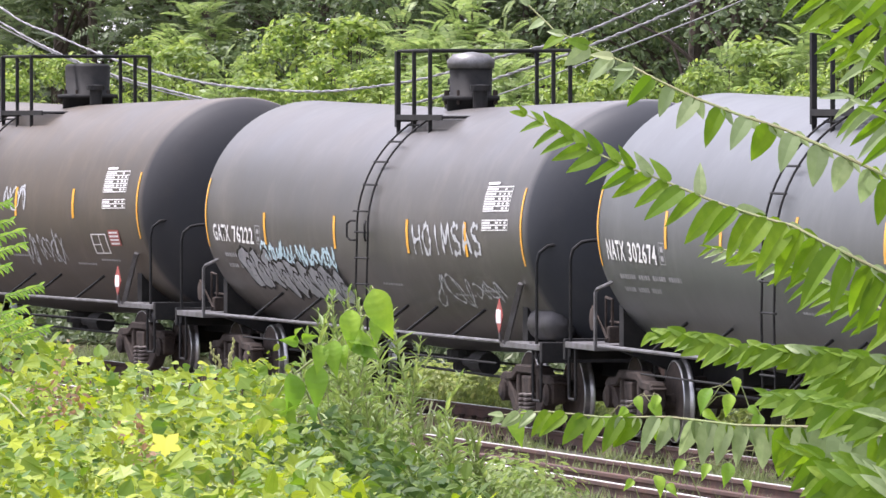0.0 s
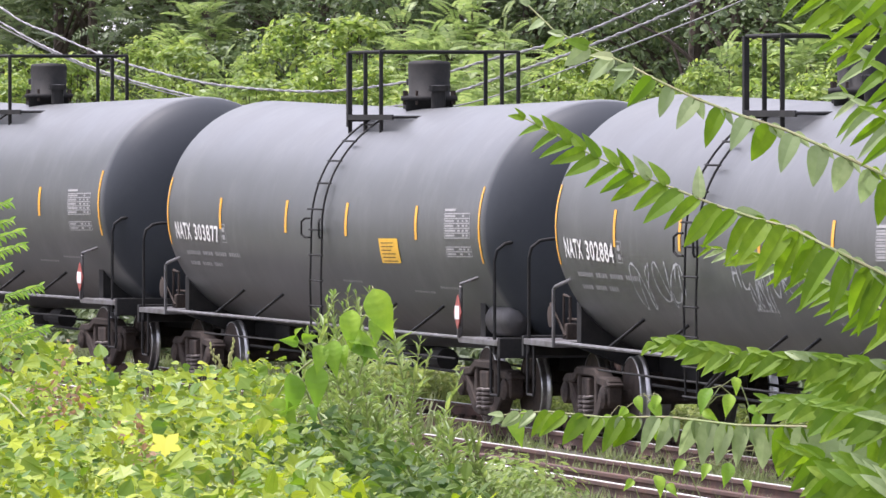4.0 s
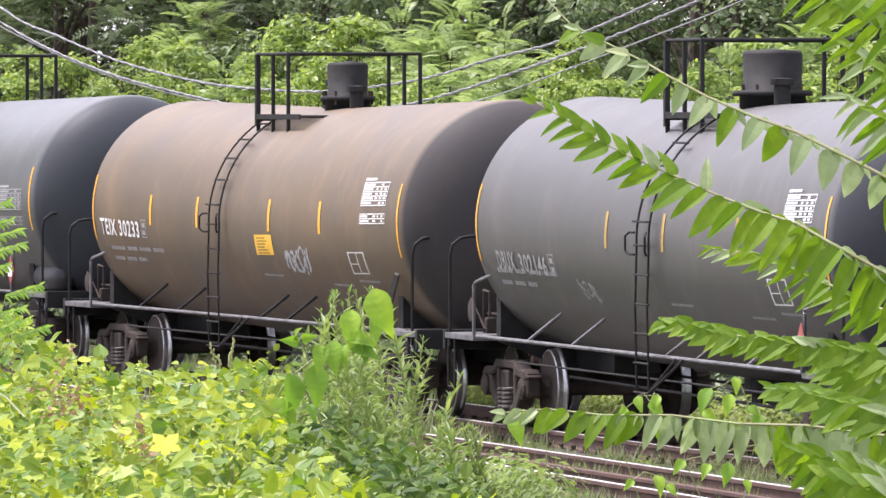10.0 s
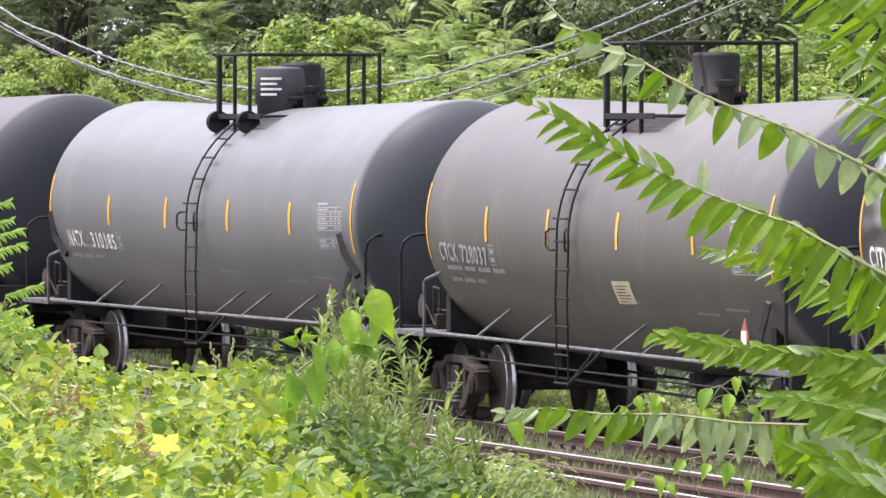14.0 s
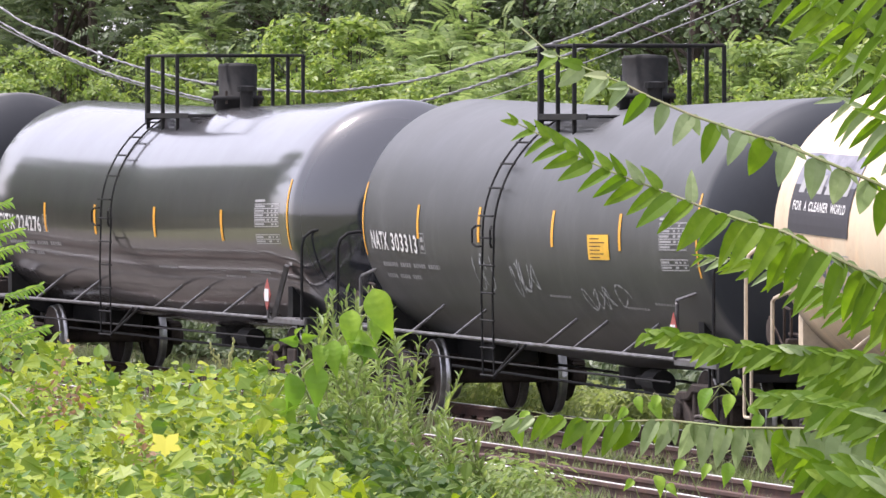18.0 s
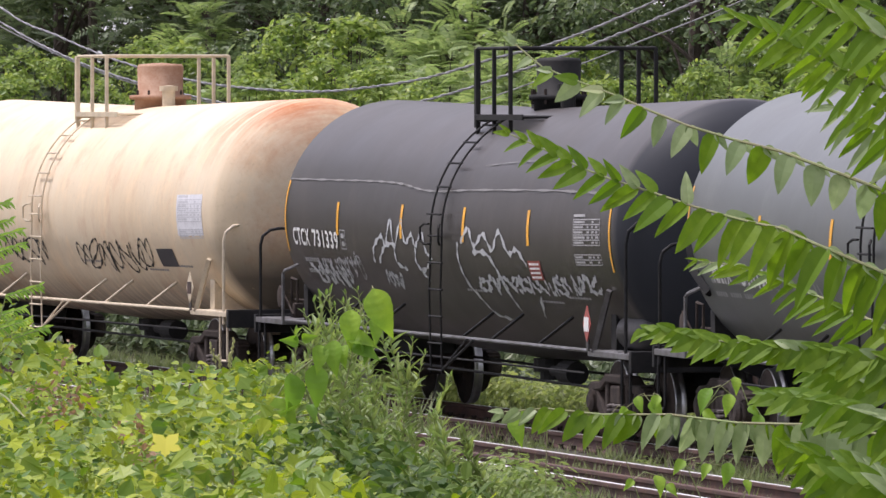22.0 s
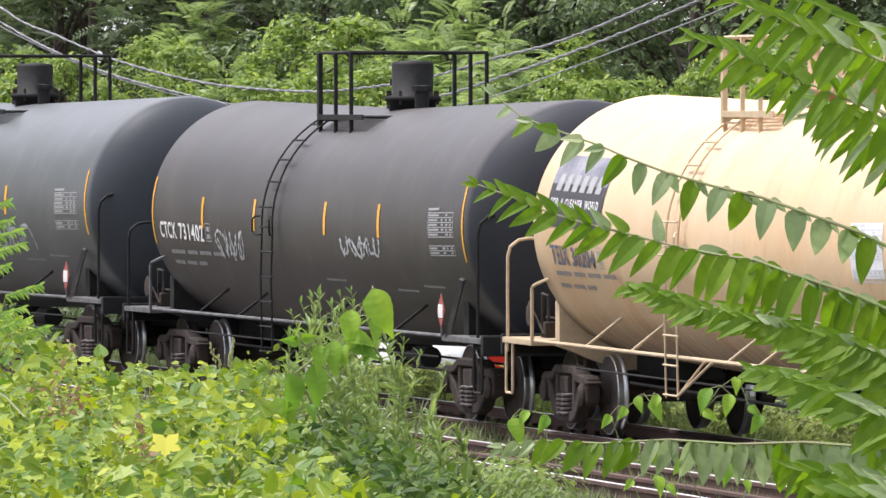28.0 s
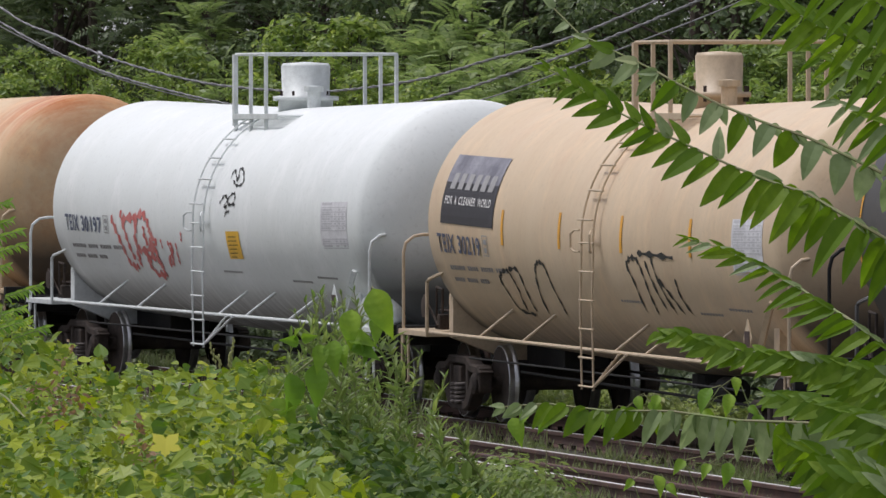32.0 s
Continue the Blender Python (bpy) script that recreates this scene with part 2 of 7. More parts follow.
def tube(bm, pts, r, sides=8, cap=True, taper=None):
    """A round bar through pts."""
    pts = [Vector(p) for p in pts]
    rings = []
    up0 = None
    for i, p in enumerate(pts):
        d = (pts[min(i + 1, len(pts) - 1)] - pts[max(i - 1, 0)]).normalized()
        if up0 is None:
            up0 = Vector((0, 0, 1)) if abs(d.z) < 0.9 else Vector((1, 0, 0))
        a = d.cross(up0).normalized()
        b = a.cross(d).normalized()
        up0 = b
        rr = r if taper is None else r + (taper - r) * i / (len(pts) - 1)
        rings.append([bm.verts.new(p + (a * cos(2 * pi * k / sides) + b * sin(2 * pi * k / sides)) * rr) for k in range(sides)])
    for r0, r1 in zip(rings, rings[1:]):
        for k in range(sides):
            bm.faces.new((r0[k], r0[(k + 1) % sides], r1[(k + 1) % sides], r1[k]))
    if cap:
        bm.faces.new(rings[0][::-1])
        bm.faces.new(rings[-1])
    return bm


def tubed(pts, r, sides=8, **k):
    return tube(bmesh.new(), pts, r, sides, **k)


def lathe(bm, prof, axis="z", at=(0, 0, 0), sides=24):
    """Revolves (radius, height) pairs about an axis through at."""
    rings = []
    for r, h in prof:
        ring = []
        for k in range(sides):
            a = 2 * pi * k / sides
            c, s = r * cos(a), r * sin(a)
            p = {"z": (c, s, h), "y": (c, h, s), "x": (h, c, s)}[axis]
            ring.append(bm.verts.new(Vector(p) + Vector(at)))
        rings.append(ring)
    for r0, r1 in zip(rings, rings[1:]):
        for k in range(sides):
            bm.faces.new((r0[k], r0[(k + 1) % sides], r1[(k + 1) % sides], r1[k]))
    if prof[0][0] > 1e-4:
        bm.faces.new(rings[0][::-1])
    if prof[-1][0] > 1e-4:
        bm.faces.new(rings[-1])
    bmesh.ops.recalc_face_normals(bm, faces=bm.faces)
    return bm


def lathed(*a, **k):
    return lathe(bmesh.new(), *a, **k)


def raw_mesh(name, verts, faces):
    me = bpy.data.meshes.new(name)
    me.from_pydata([tuple(v) for v in verts], [], faces)
    me.update()
    return me


# ---------------------------------------------------------------- ground
def ground_z(x, y):
    s, side = along_side(x, y)
    z = -0.42 + track_z(s)
    z += 2.55 * smooth((side - 5.4) / 6.5) * smooth((72 - y) / 44)
    if y > 8:
        z = min(z, max(EYE_Z - 0.0525 * y - 0.2, -0.42 + track_z(s)))
    z -= 0.42 * smooth((-2.2 - side) / 2.0) * smooth((side + 13.0) / 3.0)
    if side < -10:
        z += 4.5 * smooth((-10 - side) / 45)
    return z


def ground_sheet():
    xs = np.concatenate([np.linspace(-1500, -90, 14), np.linspace(-80, 60, 120), np.linspace(70, 1500, 14)])
    ys = np.concatenate([np.linspace(-900, -30, 10), np.linspace(-24, 210, 160), np.linspace(220, 2500, 14)])
    vs, fs = [], []
    for y in ys:
        for x in xs:
            wob = 0.03 * noise.noise(Vector((x * 0.7, y * 0.7, 0)))
            vs.append((x, y, ground_z(x, y) + wob))
    w = len(xs)
    for j in range(len(ys) - 1):
        for i in range(w - 1):
            a = j * w + i
            fs.append((a, a + 1, a + w + 1, a + w))
    ob = put("ground", raw_mesh("ground", vs, fs), rough_mat("earth_and_grass", (0.06, 0.075, 0.025), (0.11, 0.1, 0.05), 1.2, 0.95, 0, 0.6, 0.03), None, "", True)
    tagged(ob, "weedy green-brown earth falling from a bank to the tracks", "ground", kind="structure")


def strip(name, s0, s1, step, sides, zs, material, label, category="ground", bumpy=0.0):
    """A ribbon along the track with the cross-section sides, zs."""
    vs, fs = [], []
    n = int((s1 - s0) / step) + 1
    w = len(sides)
    for i in range(n):
        s = s0 + i * step
        for sd_, z in zip(sides, zs):
            p = at_track(s, sd_, z)
            p.z += bumpy * noise.noise(p * 1.7)
            vs.append(p)
    for i in range(n - 1):
        for j in range(w - 1):
            a = i * w + j
            fs.append((a, a + 1, a + w + 1, a + w))
    ob = put(name, raw_mesh(name, vs, fs), material, None, "", True)
    return tagged(ob, label, category, kind="structure")


RAIL_PROF = [(-0.076, -0.185), (0.076, -0.185), (0.076, -0.172), (0.012, -0.15), (0.009, -0.05), (0.036, -0.04),
             (0.037, -0.008), (0.03, -0.001), (-0.03, -0.001), (-0.037, -0.008), (-0.036, -0.04), (-0.009, -0.05), (-0.012, -0.15), (-0.076, -0.172)]


def rail(side, s0=-60, s1=75, top=True, zoff=0.0, label="rusty steel rail with a polished running top"):
    vs, fs = [], []
    n = int((s1 - s0) / 1.5) + 1
    w = len(RAIL_PROF)
    for i in range(n):
        s = s0 + 1.5 * i
        for dy, z in RAIL_PROF:
            vs.append(at_track(s, side + dy, z + zoff))
    for i in range(n - 1):
        for j in range(w):
            a, b = i * w + j, i * w + (j + 1) % w
            fs.append((a, b, b + w, a + w))
    fs.append(tuple(range(w)))
    fs.append(tuple(range((n - 1) * w, n * w))[::-1])
    ob = put("rail", raw_mesh("rail", vs, fs), M_RAILSIDE)
    tagged(ob, label, "rail", "rails of the tracks")
    if top:
        vs, fs = [], []
        for i in range(n):
            s = s0 + 1.5 * i
            for dy, z in ((-0.029, 0.001), (-0.024, 0.003), (0.024, 0.003), (0.029, 0.001)):
                vs.append(at_track(s, side + dy, z + zoff))
        for i in range(n - 1):
            for j in range(3):
                a = i * 4 + j
                fs.append((a, a + 1, a + 5, a + 4))
        put("running_surface", raw_mesh("running_surface", vs, fs), M_RAILTOP, ob, "polished running surface")
    return ob


def tracks():
    strip("ballast_bed", -70, 80, 1.0, (-1.9, -1.4, 0.0, 1.4, 2.2, 4.0, 5.4, 6.2), (-0.46, -0.2, -0.19, -0.2, -0.22, -0.2, -0.22, -0.5),
          M_BALLAST, "grey-brown crushed stone ballast under two tracks", "ballast", 0.05)
    near, far = 0.7525, -0.7525
    rail(near)
    rail(far)
    rail(2.42)
    rail(3.27, top=False, label="spare rusty rail lying beside the running rail")
    rail(3.86, top=True)
    tie_me = mesh_of("tie", boxed(-0.11, 0.11, -1.3, 1.3, -0.2, -0.0, bevel=0.012))
    plate_me = mesh_of("tie_plate", boxed(-0.09, 0.09, -0.17, 0.17, -0.012, 0.012, bevel=0.004))
    sp = bmesh.new()
    for dx in (-0.05, 0.05):
        for dy in (-0.1, 0.1):
            box(sp, dx - 0.012, dx + 0.012, dy - 0.014, dy + 0.014, 0.01, 0.05, bevel=0.004)
            box(sp, dx - 0.02, dx + 0.02, dy - 0.02, dy + 0.02, 0.045, 0.062, bevel=0.004)
    spike_me = mesh_of("spikes", sp)
    for mid, edges in ((0.0, (-0.7525, 0.7525)), (3.14, (-0.72, 0.72))):
        for i in range(150):
            s = -40 + i * 0.53 + random.uniform(-0.03, 0.03)
            tie = put("railway_tie", tie_me, M_TIE)
            tie.matrix_basis = track_pose(s, mid, -0.197)
            tagged(tie, "dark creosoted timber tie bedded in ballast", "railway tie", "ties of the tracks")
            if -32 < s < 12:
                for e in edges:
                    pl = put("tie_plate", plate_me, M_RUSTGEAR, tie)
                    pl.location = (0, e, 0.012)
                    sk = put("spikes", spike_me, M_STEEL, tie)
                    sk.location = (0, e, 0.012)
                    tagged(sk, kind="stuff")


# ---------------------------------------------------------------- tank car
TANK_R = 1.505
AXIS = 2.388      # height of the shell's axis at its ends
HALF = 7.35       # half length of the straight shell
SAG = 0.11        # the two halves fall towards the middle


def axis_z(x):
    return AXIS - SAG * max(0.0, 1 - abs(x) / HALF)


def shell(x, v, off=0.006):
    """The place on the camera-side shell, v metres of arc above the axis."""
    a = v / TANK_R
    return Vector((x, (TANK_R + off) * cos(a), axis_z(x) + (TANK_R + off) * sin(a)))


def arc_for(z, x):
    return TANK_R * math.asin(max(-0.99, min(0.99, (z - axis_z(x)) / TANK_R)))


def tank_mesh():
    rings = []
    sides = 72
    xs = []
    for i in range(9):
        a = pi / 2 * i / 8
        xs.append((HALF + 0.74 * cos(a), TANK_R * sin(a)))
    prof = xs + [(x, TANK_R) for x in (6.2, 5.0, 3.7, 2.5, 1.2, 0.35, 0.0)]
    prof = prof + [(-x, r) for x, r in prof[::-1][1:]]
    bm = bmesh.new()
    for x, r in prof:
        cx = max(-HALF, min(HALF, x))
        if r < 1e-3:
            rings.append([bm.verts.new((x, 0, axis_z(cx)))])
            continue
        rings.append([bm.verts.new((x, r * cos(2 * pi * k / sides), axis_z(cx) + r * sin(2 * pi * k / sides))) for k in range(sides)])
    for r0, r1 in zip(rings, rings[1:]):
        for k in range(sides):
            k2 = (k + 1) % sides
            if len(r0) == 1:
                bm.faces.new((r0[0], r1[k2], r1[k]))
            elif len(r1) == 1:
                bm.faces.new((r0[k], r0[k2], r1[0]))
            else:
                bm.faces.new((r0[k], r0[k2], r1[k2], r1[k]))
    bmesh.ops.recalc_face_normals(bm, faces=bm.faces)
    return mesh_of("tank", bm)


def decal_mesh(name, quads, off=0.006):
    """Thin patches on the shell: each (x0, x1, v0, v1, lean), x falling to the reader's right."""
    vs, fs = [], []
    for x0, x1, v0, v1, *lean in quads:
        ln = lean[0] if lean else 0.0
        n = max(1, int(abs(v1 - v0) / 0.09))
        b = len(vs)
        for i in range(n + 1):
            v = v0 + (v1 - v0) * i / n
            d = ln * i / n
            vs += [shell(x0 - d, v, off), shell(x1 - d, v, off)]
        for i in range(n):
            fs.append((b + 2 * i, b + 2 * i + 1, b + 2 * i + 3, b + 2 * i + 2))
    return raw_mesh(name, vs, fs)


def stroke_mesh(name, lines, width, off=0.007):
    """Sprayed strokes: lines of (x, v) points drawn as ribbons on the shell, uneven in width."""
    vs, fs = [], []
    for line in lines:
        b = len(vs)
        n = len(line)
        for i, (x, v) in enumerate(line):
            x0, v0 = line[max(0, i - 1)]
            x1, v1 = line[min(n - 1, i + 1)]
            dx, dv = x1 - x0, v1 - v0
            m_ = sqrt(dx * dx + dv * dv) or 1.0
            w = width * (0.55 + 0.45 * sin(2.1 * i + 3 * v)) * (0.5 if i in (0, n - 1) else 1)
            nx, nv = -dv / m_ * w, dx / m_ * w
            vs += [shell(x + nx, v + nv, off), shell(x - nx, v - nv, off)]
        for i in range(n - 1):
            a = b + 2 * i
            fs.append((a, a + 1, a + 3, a + 2))
    return raw_mesh(name, vs, fs)


def text_mesh(name, body, x_left, v_low, height, width):
    """Lettering laid on the shell; reads towards -x."""
    cu = bpy.data.curves.new(name, "FONT")
    cu.body = body
    cu.size = 1.0
    cu.resolution_u = 3
    cu.offset = 0.022
    cu.space_character = 1.12
    tmp = bpy.data.objects.new("tmp_text", cu)
    scene.collection.objects.link(tmp)
    dg = bpy.context.evaluated_depsgraph_get()
    me = bpy.data.meshes.new_from_object(tmp.evaluated_get(dg))
    bpy.data.objects.remove(tmp)
    bpy.data.curves.remove(cu)
    co = np.empty(len(me.vertices) * 3)
    me.vertices.foreach_get("co", co)
    co = co.reshape(-1, 3)
    lo, hi = co.min(0), co.max(0)
    out = []
    for c in co:
        u = (c[0] - lo[0]) / max(1e-6, hi[0] - lo[0]) * width
        v = (c[1] - lo[1]) / max(1e-6, hi[1] - lo[1]) * height
        out.append(shell(x_left - u, v_low + v, 0.014))
    me.vertices.foreach_set("co", [q for p in out for q in p])
    me.materials.clear()
    me.update()
    return me


def truck_meshes():
    """Side frame, bolster, spring, axle set of a freight truck; origin over its middle on the rails."""
    fr = bmesh.new()
    # built as solid bars round the openings
    def slab(poly, y0, y1):
        a = [fr.verts.new((x, y0, z)) for x, z in poly]
        b = [fr.verts.new((x, y1, z)) for x, z in poly]
        fr.faces.new(a)
        fr.faces.new(b[::-1])
        for i in range(len(poly)):
            j = (i + 1) % len(poly)
            fr.faces.new((a[j], a[i], b[i], b[j]))
    slab([(-1.12, 0.6), (-0.95, 0.68), (-0.62, 0.69), (-0.42, 0.78), (0.42, 0.78), (0.62, 0.69), (0.95, 0.68), (1.12, 0.6), (1.0, 0.56), (0.55, 0.6), (0.38, 0.68), (-0.38, 0.68), (-0.55, 0.6), (-1.0, 0.56)], 0.93, 1.12)
    slab([(-0.92, 0.56), (-0.72, 0.58), (-0.36, 0.3), (-0.3, 0.24), (0.3, 0.24), (0.36, 0.3), (0.72, 0.58), (0.92, 0.56), (0.5, 0.18), (0.3, 0.12), (-0.3, 0.12), (-0.5, 0.18)], 0.94, 1.11)
    slab([(-0.46, 0.66), (-0.34, 0.7), (-0.34, 0.26), (-0.46, 0.3)], 0.95, 1.1)
    slab([(0.34, 0.7), (0.46, 0.66), (0.46, 0.3), (0.34, 0.26)], 0.95, 1.1)
    for sx in (-0.89, 0.89):
        slab([(sx - 0.17, 0.66), (sx + 0.17, 0.66), (sx + 0.17, 0.4), (sx + 0.11, 0.34), (sx + 0.11, 0.52), (sx - 0.11, 0.52), (sx - 0.11, 0.34), (sx - 0.17, 0.4)], 0.94, 1.11)
    bmesh.ops.recalc_face_normals(fr, faces=fr.faces)
    es = [e for e in fr.edges if e.is_manifold and e.calc_face_angle() > 0.5]
    bmesh.ops.bevel(fr, geom=es, offset=0.018, segments=1, affect="EDGES")
    frame_me = mesh_of("side_frame", fr)
    bo = boxed(-0.19, 0.19, -1.12, 1.12, 0.44, 0.66, bevel=0.03)
    box(bo, -0.3, 0.3, -0.5, 0.5, 0.5, 0.72, bevel=0.03)
    lathe(bo, [(0.2, 0.7), (0.2, 0.78)], "z", sides=16)
    bolster_me = mesh_of("bolster", bo)
    spr = bmesh.new()
    turns, seg = 5, 12
    pts = [(0.09 * cos(2 * pi * i / seg), 0.09 * sin(2 * pi * i / seg), 0.21 + 0.26 * i / (turns * seg)) for i in range(turns * seg + 1)]
    tube(spr, pts, 0.02, 6)
    spring_me = mesh_of("spring", spr)
    ax = bmesh.new()
    lathe(ax, [(0.08, -1.05), (0.08, -0.85), (0.1, -0.8), (0.085, -0.5), (0.085, 0.5), (0.1, 0.8), (0.08, 0.85), (0.08, 1.05)], "y", sides=14)
    for sg in (1, -1):
        lathe(ax, [(0.11, sg * 0.65), (0.16, sg * 0.68), (0.18, sg * 0.72), (0.3, sg * 0.755), (0.37, sg * 0.765), (0.395, sg * 0.74), (0.4, sg * 0.80), (0.452, sg * 0.805),
                   ], "y", sides=36)
        lathe(ax, [(0.11, sg * 0.67), (0.3, sg * 0.715), (0.39, sg * 0.69), (0.47, sg * 0.69)], "y", sides=36)
    for sg in (1, -1):
        lathe(ax, [(0.085, sg * 1.0), (0.13, sg * 1.0), (0.13, sg * 1.14), (0.07, sg * 1.17), (0.0, sg * 1.17)], "y", sides=14)
    axle_me = mesh_of("axle_set", ax)
    treads = []
    for sg in (1, -1):
        tr = lathed([(0.446, sg * 0.811), (0.455, sg * 0.81), (0.461, sg * 0.8), (0.463, sg * 0.74), (0.478, sg * 0.715), (0.483, sg * 0.7), (0.477, sg * 0.685), (0.465, sg * 0.683)], "y", sides=48)
        for f in list(tr.faces):
            if len(f.verts) > 4:
                tr.faces.remove(f)
        treads.append(mesh_of("wheel_tread", tr))
    return frame_me, bolster_me, spring_me, axle_me, treads


PAINTED = {"tank", "ladder_rail", "rung", "railing_post", "top_rail", "platform", "dome", "dome_lid", "valve", "side_rail", "brace", "end_handrail",
           "end_platform", "bent_post", "slanted_post", "saddle", "step_stirrup", "grab_loop", "nozzle", "nozzle_flange", "toe_board", "corner_post", "railing_foot", "housing", "ladder_foot", "bolster_web", "end_strut"}


def build_car():
    """One tank car with its parts; x to the front, y to the camera's bank, z up from the rails."""
    car = empty("tank_car")
    put("tank", tank_mesh(), None, car, "", True)
    # reflective strips
    for x in (-7.3, 7.3):
        me = decal_mesh("end_strip", [(x + 0.03, x - 0.03, arc_for(1.96, x), arc_for(2.86, x))], 0.007)
        put("end_strip", me, M_TAPE, car, "long yellow reflective strip")
    
    # consolidated data table: a ruled frame with rows of figures
    q = []
    top_v, xl, xr = arc_for(2.53, -6), -5.86, -6.92
    for r in range(9):
        v = top_v - r * 0.058 - (0.05 if r > 5 else 0)
        q.append((xl, xr, v - 0.006, v + 0.006))
        if r in (5, 8):
            continue
        q.append((xl - 0.03, xl - random.uniform(0.3, 0.48), v - 0.041, v - 0.017))
        for c in (0.56, 0.74, 0.9):
            if random.random() < 0.8:
                q.append((xl - c, xl - c - random.uniform(0.06, 0.12), v - 0.041, v - 0.017))
    for x in (xl, xr + 0.012):
        q.append((x, x - 0.012, top_v - 5 * 0.058, top_v))
        q.append((x, x - 0.012, top_v - 8 * 0.058 - 0.05, top_v - 6 * 0.058 - 0.05))
    q.append((xl, xl - 0.45, top_v + 0.03, top_v + 0.06))
    tagged(put("data_table", decal_mesh("data_table", q), M_TABLE, car), "white stencilled table of illegible figures", kind="stuff")
    # small stencil lines under the number
    for z, n_ in ((1.84, 4), (1.7, 3)):
        q, x = [], 6.6
        for k in range(n_):
            for j in range(random.randint(4, 7)):
                w = random.uniform(0.05, 0.09)
                q.append((x, x - w, arc_for(z, x), arc_for(z, x) + 0.055, 0.0))
                x -= w + 0.03
            x -= 0.13
        tagged(put("stencil_line", decal_mesh("stencil_line", q), M_TABLE, car), "small illegible grey stencilled line", kind="stuff")
    for x0, z in ((-0.9, 1.62), (-3.9, 1.55), (-5.1, 1.62)):
        q = []
        x = x0
        for j in range(8):
            q.append((x, x - 0.08, arc_for(z, x), arc_for(z, x) + 0.03))
            x -= 0.11
        tagged(put("stencil_line", decal_mesh("stencil_line", q), M_TABLE, car), "small illegible grey stencilled line", kind="stuff")
    # side ladder following the shell
    for xx in (0.64, 1.14):
        pts = [Vector((xx, 1.57, 0.62)), Vector((xx, 1.59, 1.6))]
        for i in range(15):
            a = -0.05 + 1.12 * i / 14
            pts.append(Vector((xx, (TANK_R + 0.07) * cos(a), axis_z(xx) + (TANK_R + 0.07) * sin(a))))
        part("ladder_rail", tubed(pts, 0.013, 6), M_BLACK, car)
    zs = [0.66, 0.98, 1.3, 1.62, 1.94, 2.26, 2.52]
    for z in zs:
        y = 1.585 if z < 2.4 else 1.6
        part("rung", tubed([(0.58, y, z), (1.2, y, z)], 0.013, 6), M_BLACK, car)
    for a in (0.36, 0.56, 0.76, 0.96):
        y, z = (TANK_R + 0.07) * cos(a), axis_z(0.9) + (TANK_R + 0.07) * sin(a)
        part("rung", tubed([(0.58, y, z), (1.2, y, z)], 0.014, 6), M_BLACK, car)
    for xx, sg in ((1.14, 1), (0.64, -1)):
        g = tubed([(xx, 1.6, 2.4), (xx + sg * 0.1, 1.63, 2.4), (xx + sg * 0.16, 1.66, 2.36), (xx + sg * 0.16, 1.66, 2.2), (xx + sg * 0.1, 1.63, 2.16), (xx, 1.6, 2.16)], 0.014, 6)
        part("grab_loop", g, M_BLACK, car)
    for x0, x1 in ((0.4, 0.64), (0.1, 0.64)):
        part("ladder_foot", tubed([(x1, 1.57, 0.66), (x0 - 0.6, 1.5, 1.05)], 0.016, 6), M_BLACK, car)
    # top platform, railing, dome
    xa, xb, w = 1.16, -0.27, 0.9
    for y in (w, -w):
        for x in (xa, (xa + xb) / 2, xb):
            z0 = axis_z(x) + sqrt(TANK_R ** 2 - y * y) - 0.03
            part("railing_post", boxed(x - 0.023, x + 0.023, y - 0.023, y + 0.023, z0, 4.5, bevel=0.006), M_BLACK, car)
        part("top_rail", tubed([(xa, y, 4.5), (xb, y, 4.5)], 0.02, 8), M_BLACK, car)
    for x in (xa, xb):
        part("top_rail", tubed([(x, -w, 4.5), (x, w, 4.5)], 0.02, 8), M_BLACK, car)
    for y0, y1 in ((0.55, 0.93), (-0.93, -0.55)):
        bm = bmesh.new()
        bmesh.ops.create_grid(bm, x_segments=14, y_segments=5, size=0.5)
        for v in bm.verts:
            v.co = Vector((0.1 + v.co.x * 2.1, (y0 + y1) / 2 + v.co.y * (y1 - y0), 3.68))
        bmesh.ops.wireframe(bm, faces=bm.faces[:], thickness=0.035, use_boundary=True, use_even_offset=True, use_replace=True)
        part("platform", bm, M_BLACK, car)
    part("toe_board", boxed(-0.95, 1.16, 0.93, 0.95, 3.64, 3.71, bevel=0.004), M_BLACK, car)
    part("toe_board", boxed(1.14, 1.17, 0.5, 0.93, 3.62, 3.7, bevel=0.004), M_BLACK, car)
    part("corner_post", boxed(xa - 0.045, xa + 0.045, w - 0.02, w + 0.04, 3.55, 4.5, bevel=0.008), M_BLACK, car)
    top = axis_z(0) + TANK_R
    part("dome", lathed([(0.3, top - 0.1), (0.3, top + 0.1), (0.36, top + 0.1), (0.36, top + 0.16), (0.26, top + 0.17), (0.27, top + 0.56), (0.25, top + 0.6), (0, top + 0.62)], "z", (-0.1, 0, 0), 28), M_BLACK, car, "", True)
    bolt_me = mesh_of("bolt", lathed([(0.02, top + 0.05), (0.02, top + 0.23), (0, top + 0.23)], "z", (0, 0, 0), 6))
    for k in range(8):
        o = put("bolt", bolt_me, M_STEEL, car)
        o.location = (-0.1 + 0.33 * cos(pi * k / 4), 0.33 * sin(pi * k / 4), 0)
    part("valve", lathed([(0.12, top - 0.05), (0.12, top + 0.3), (0.16, top + 0.3), (0.16, top + 0.38), (0, top + 0.4)], "z", (0.72, -0.1, 0), 16), M_BLACK, car)
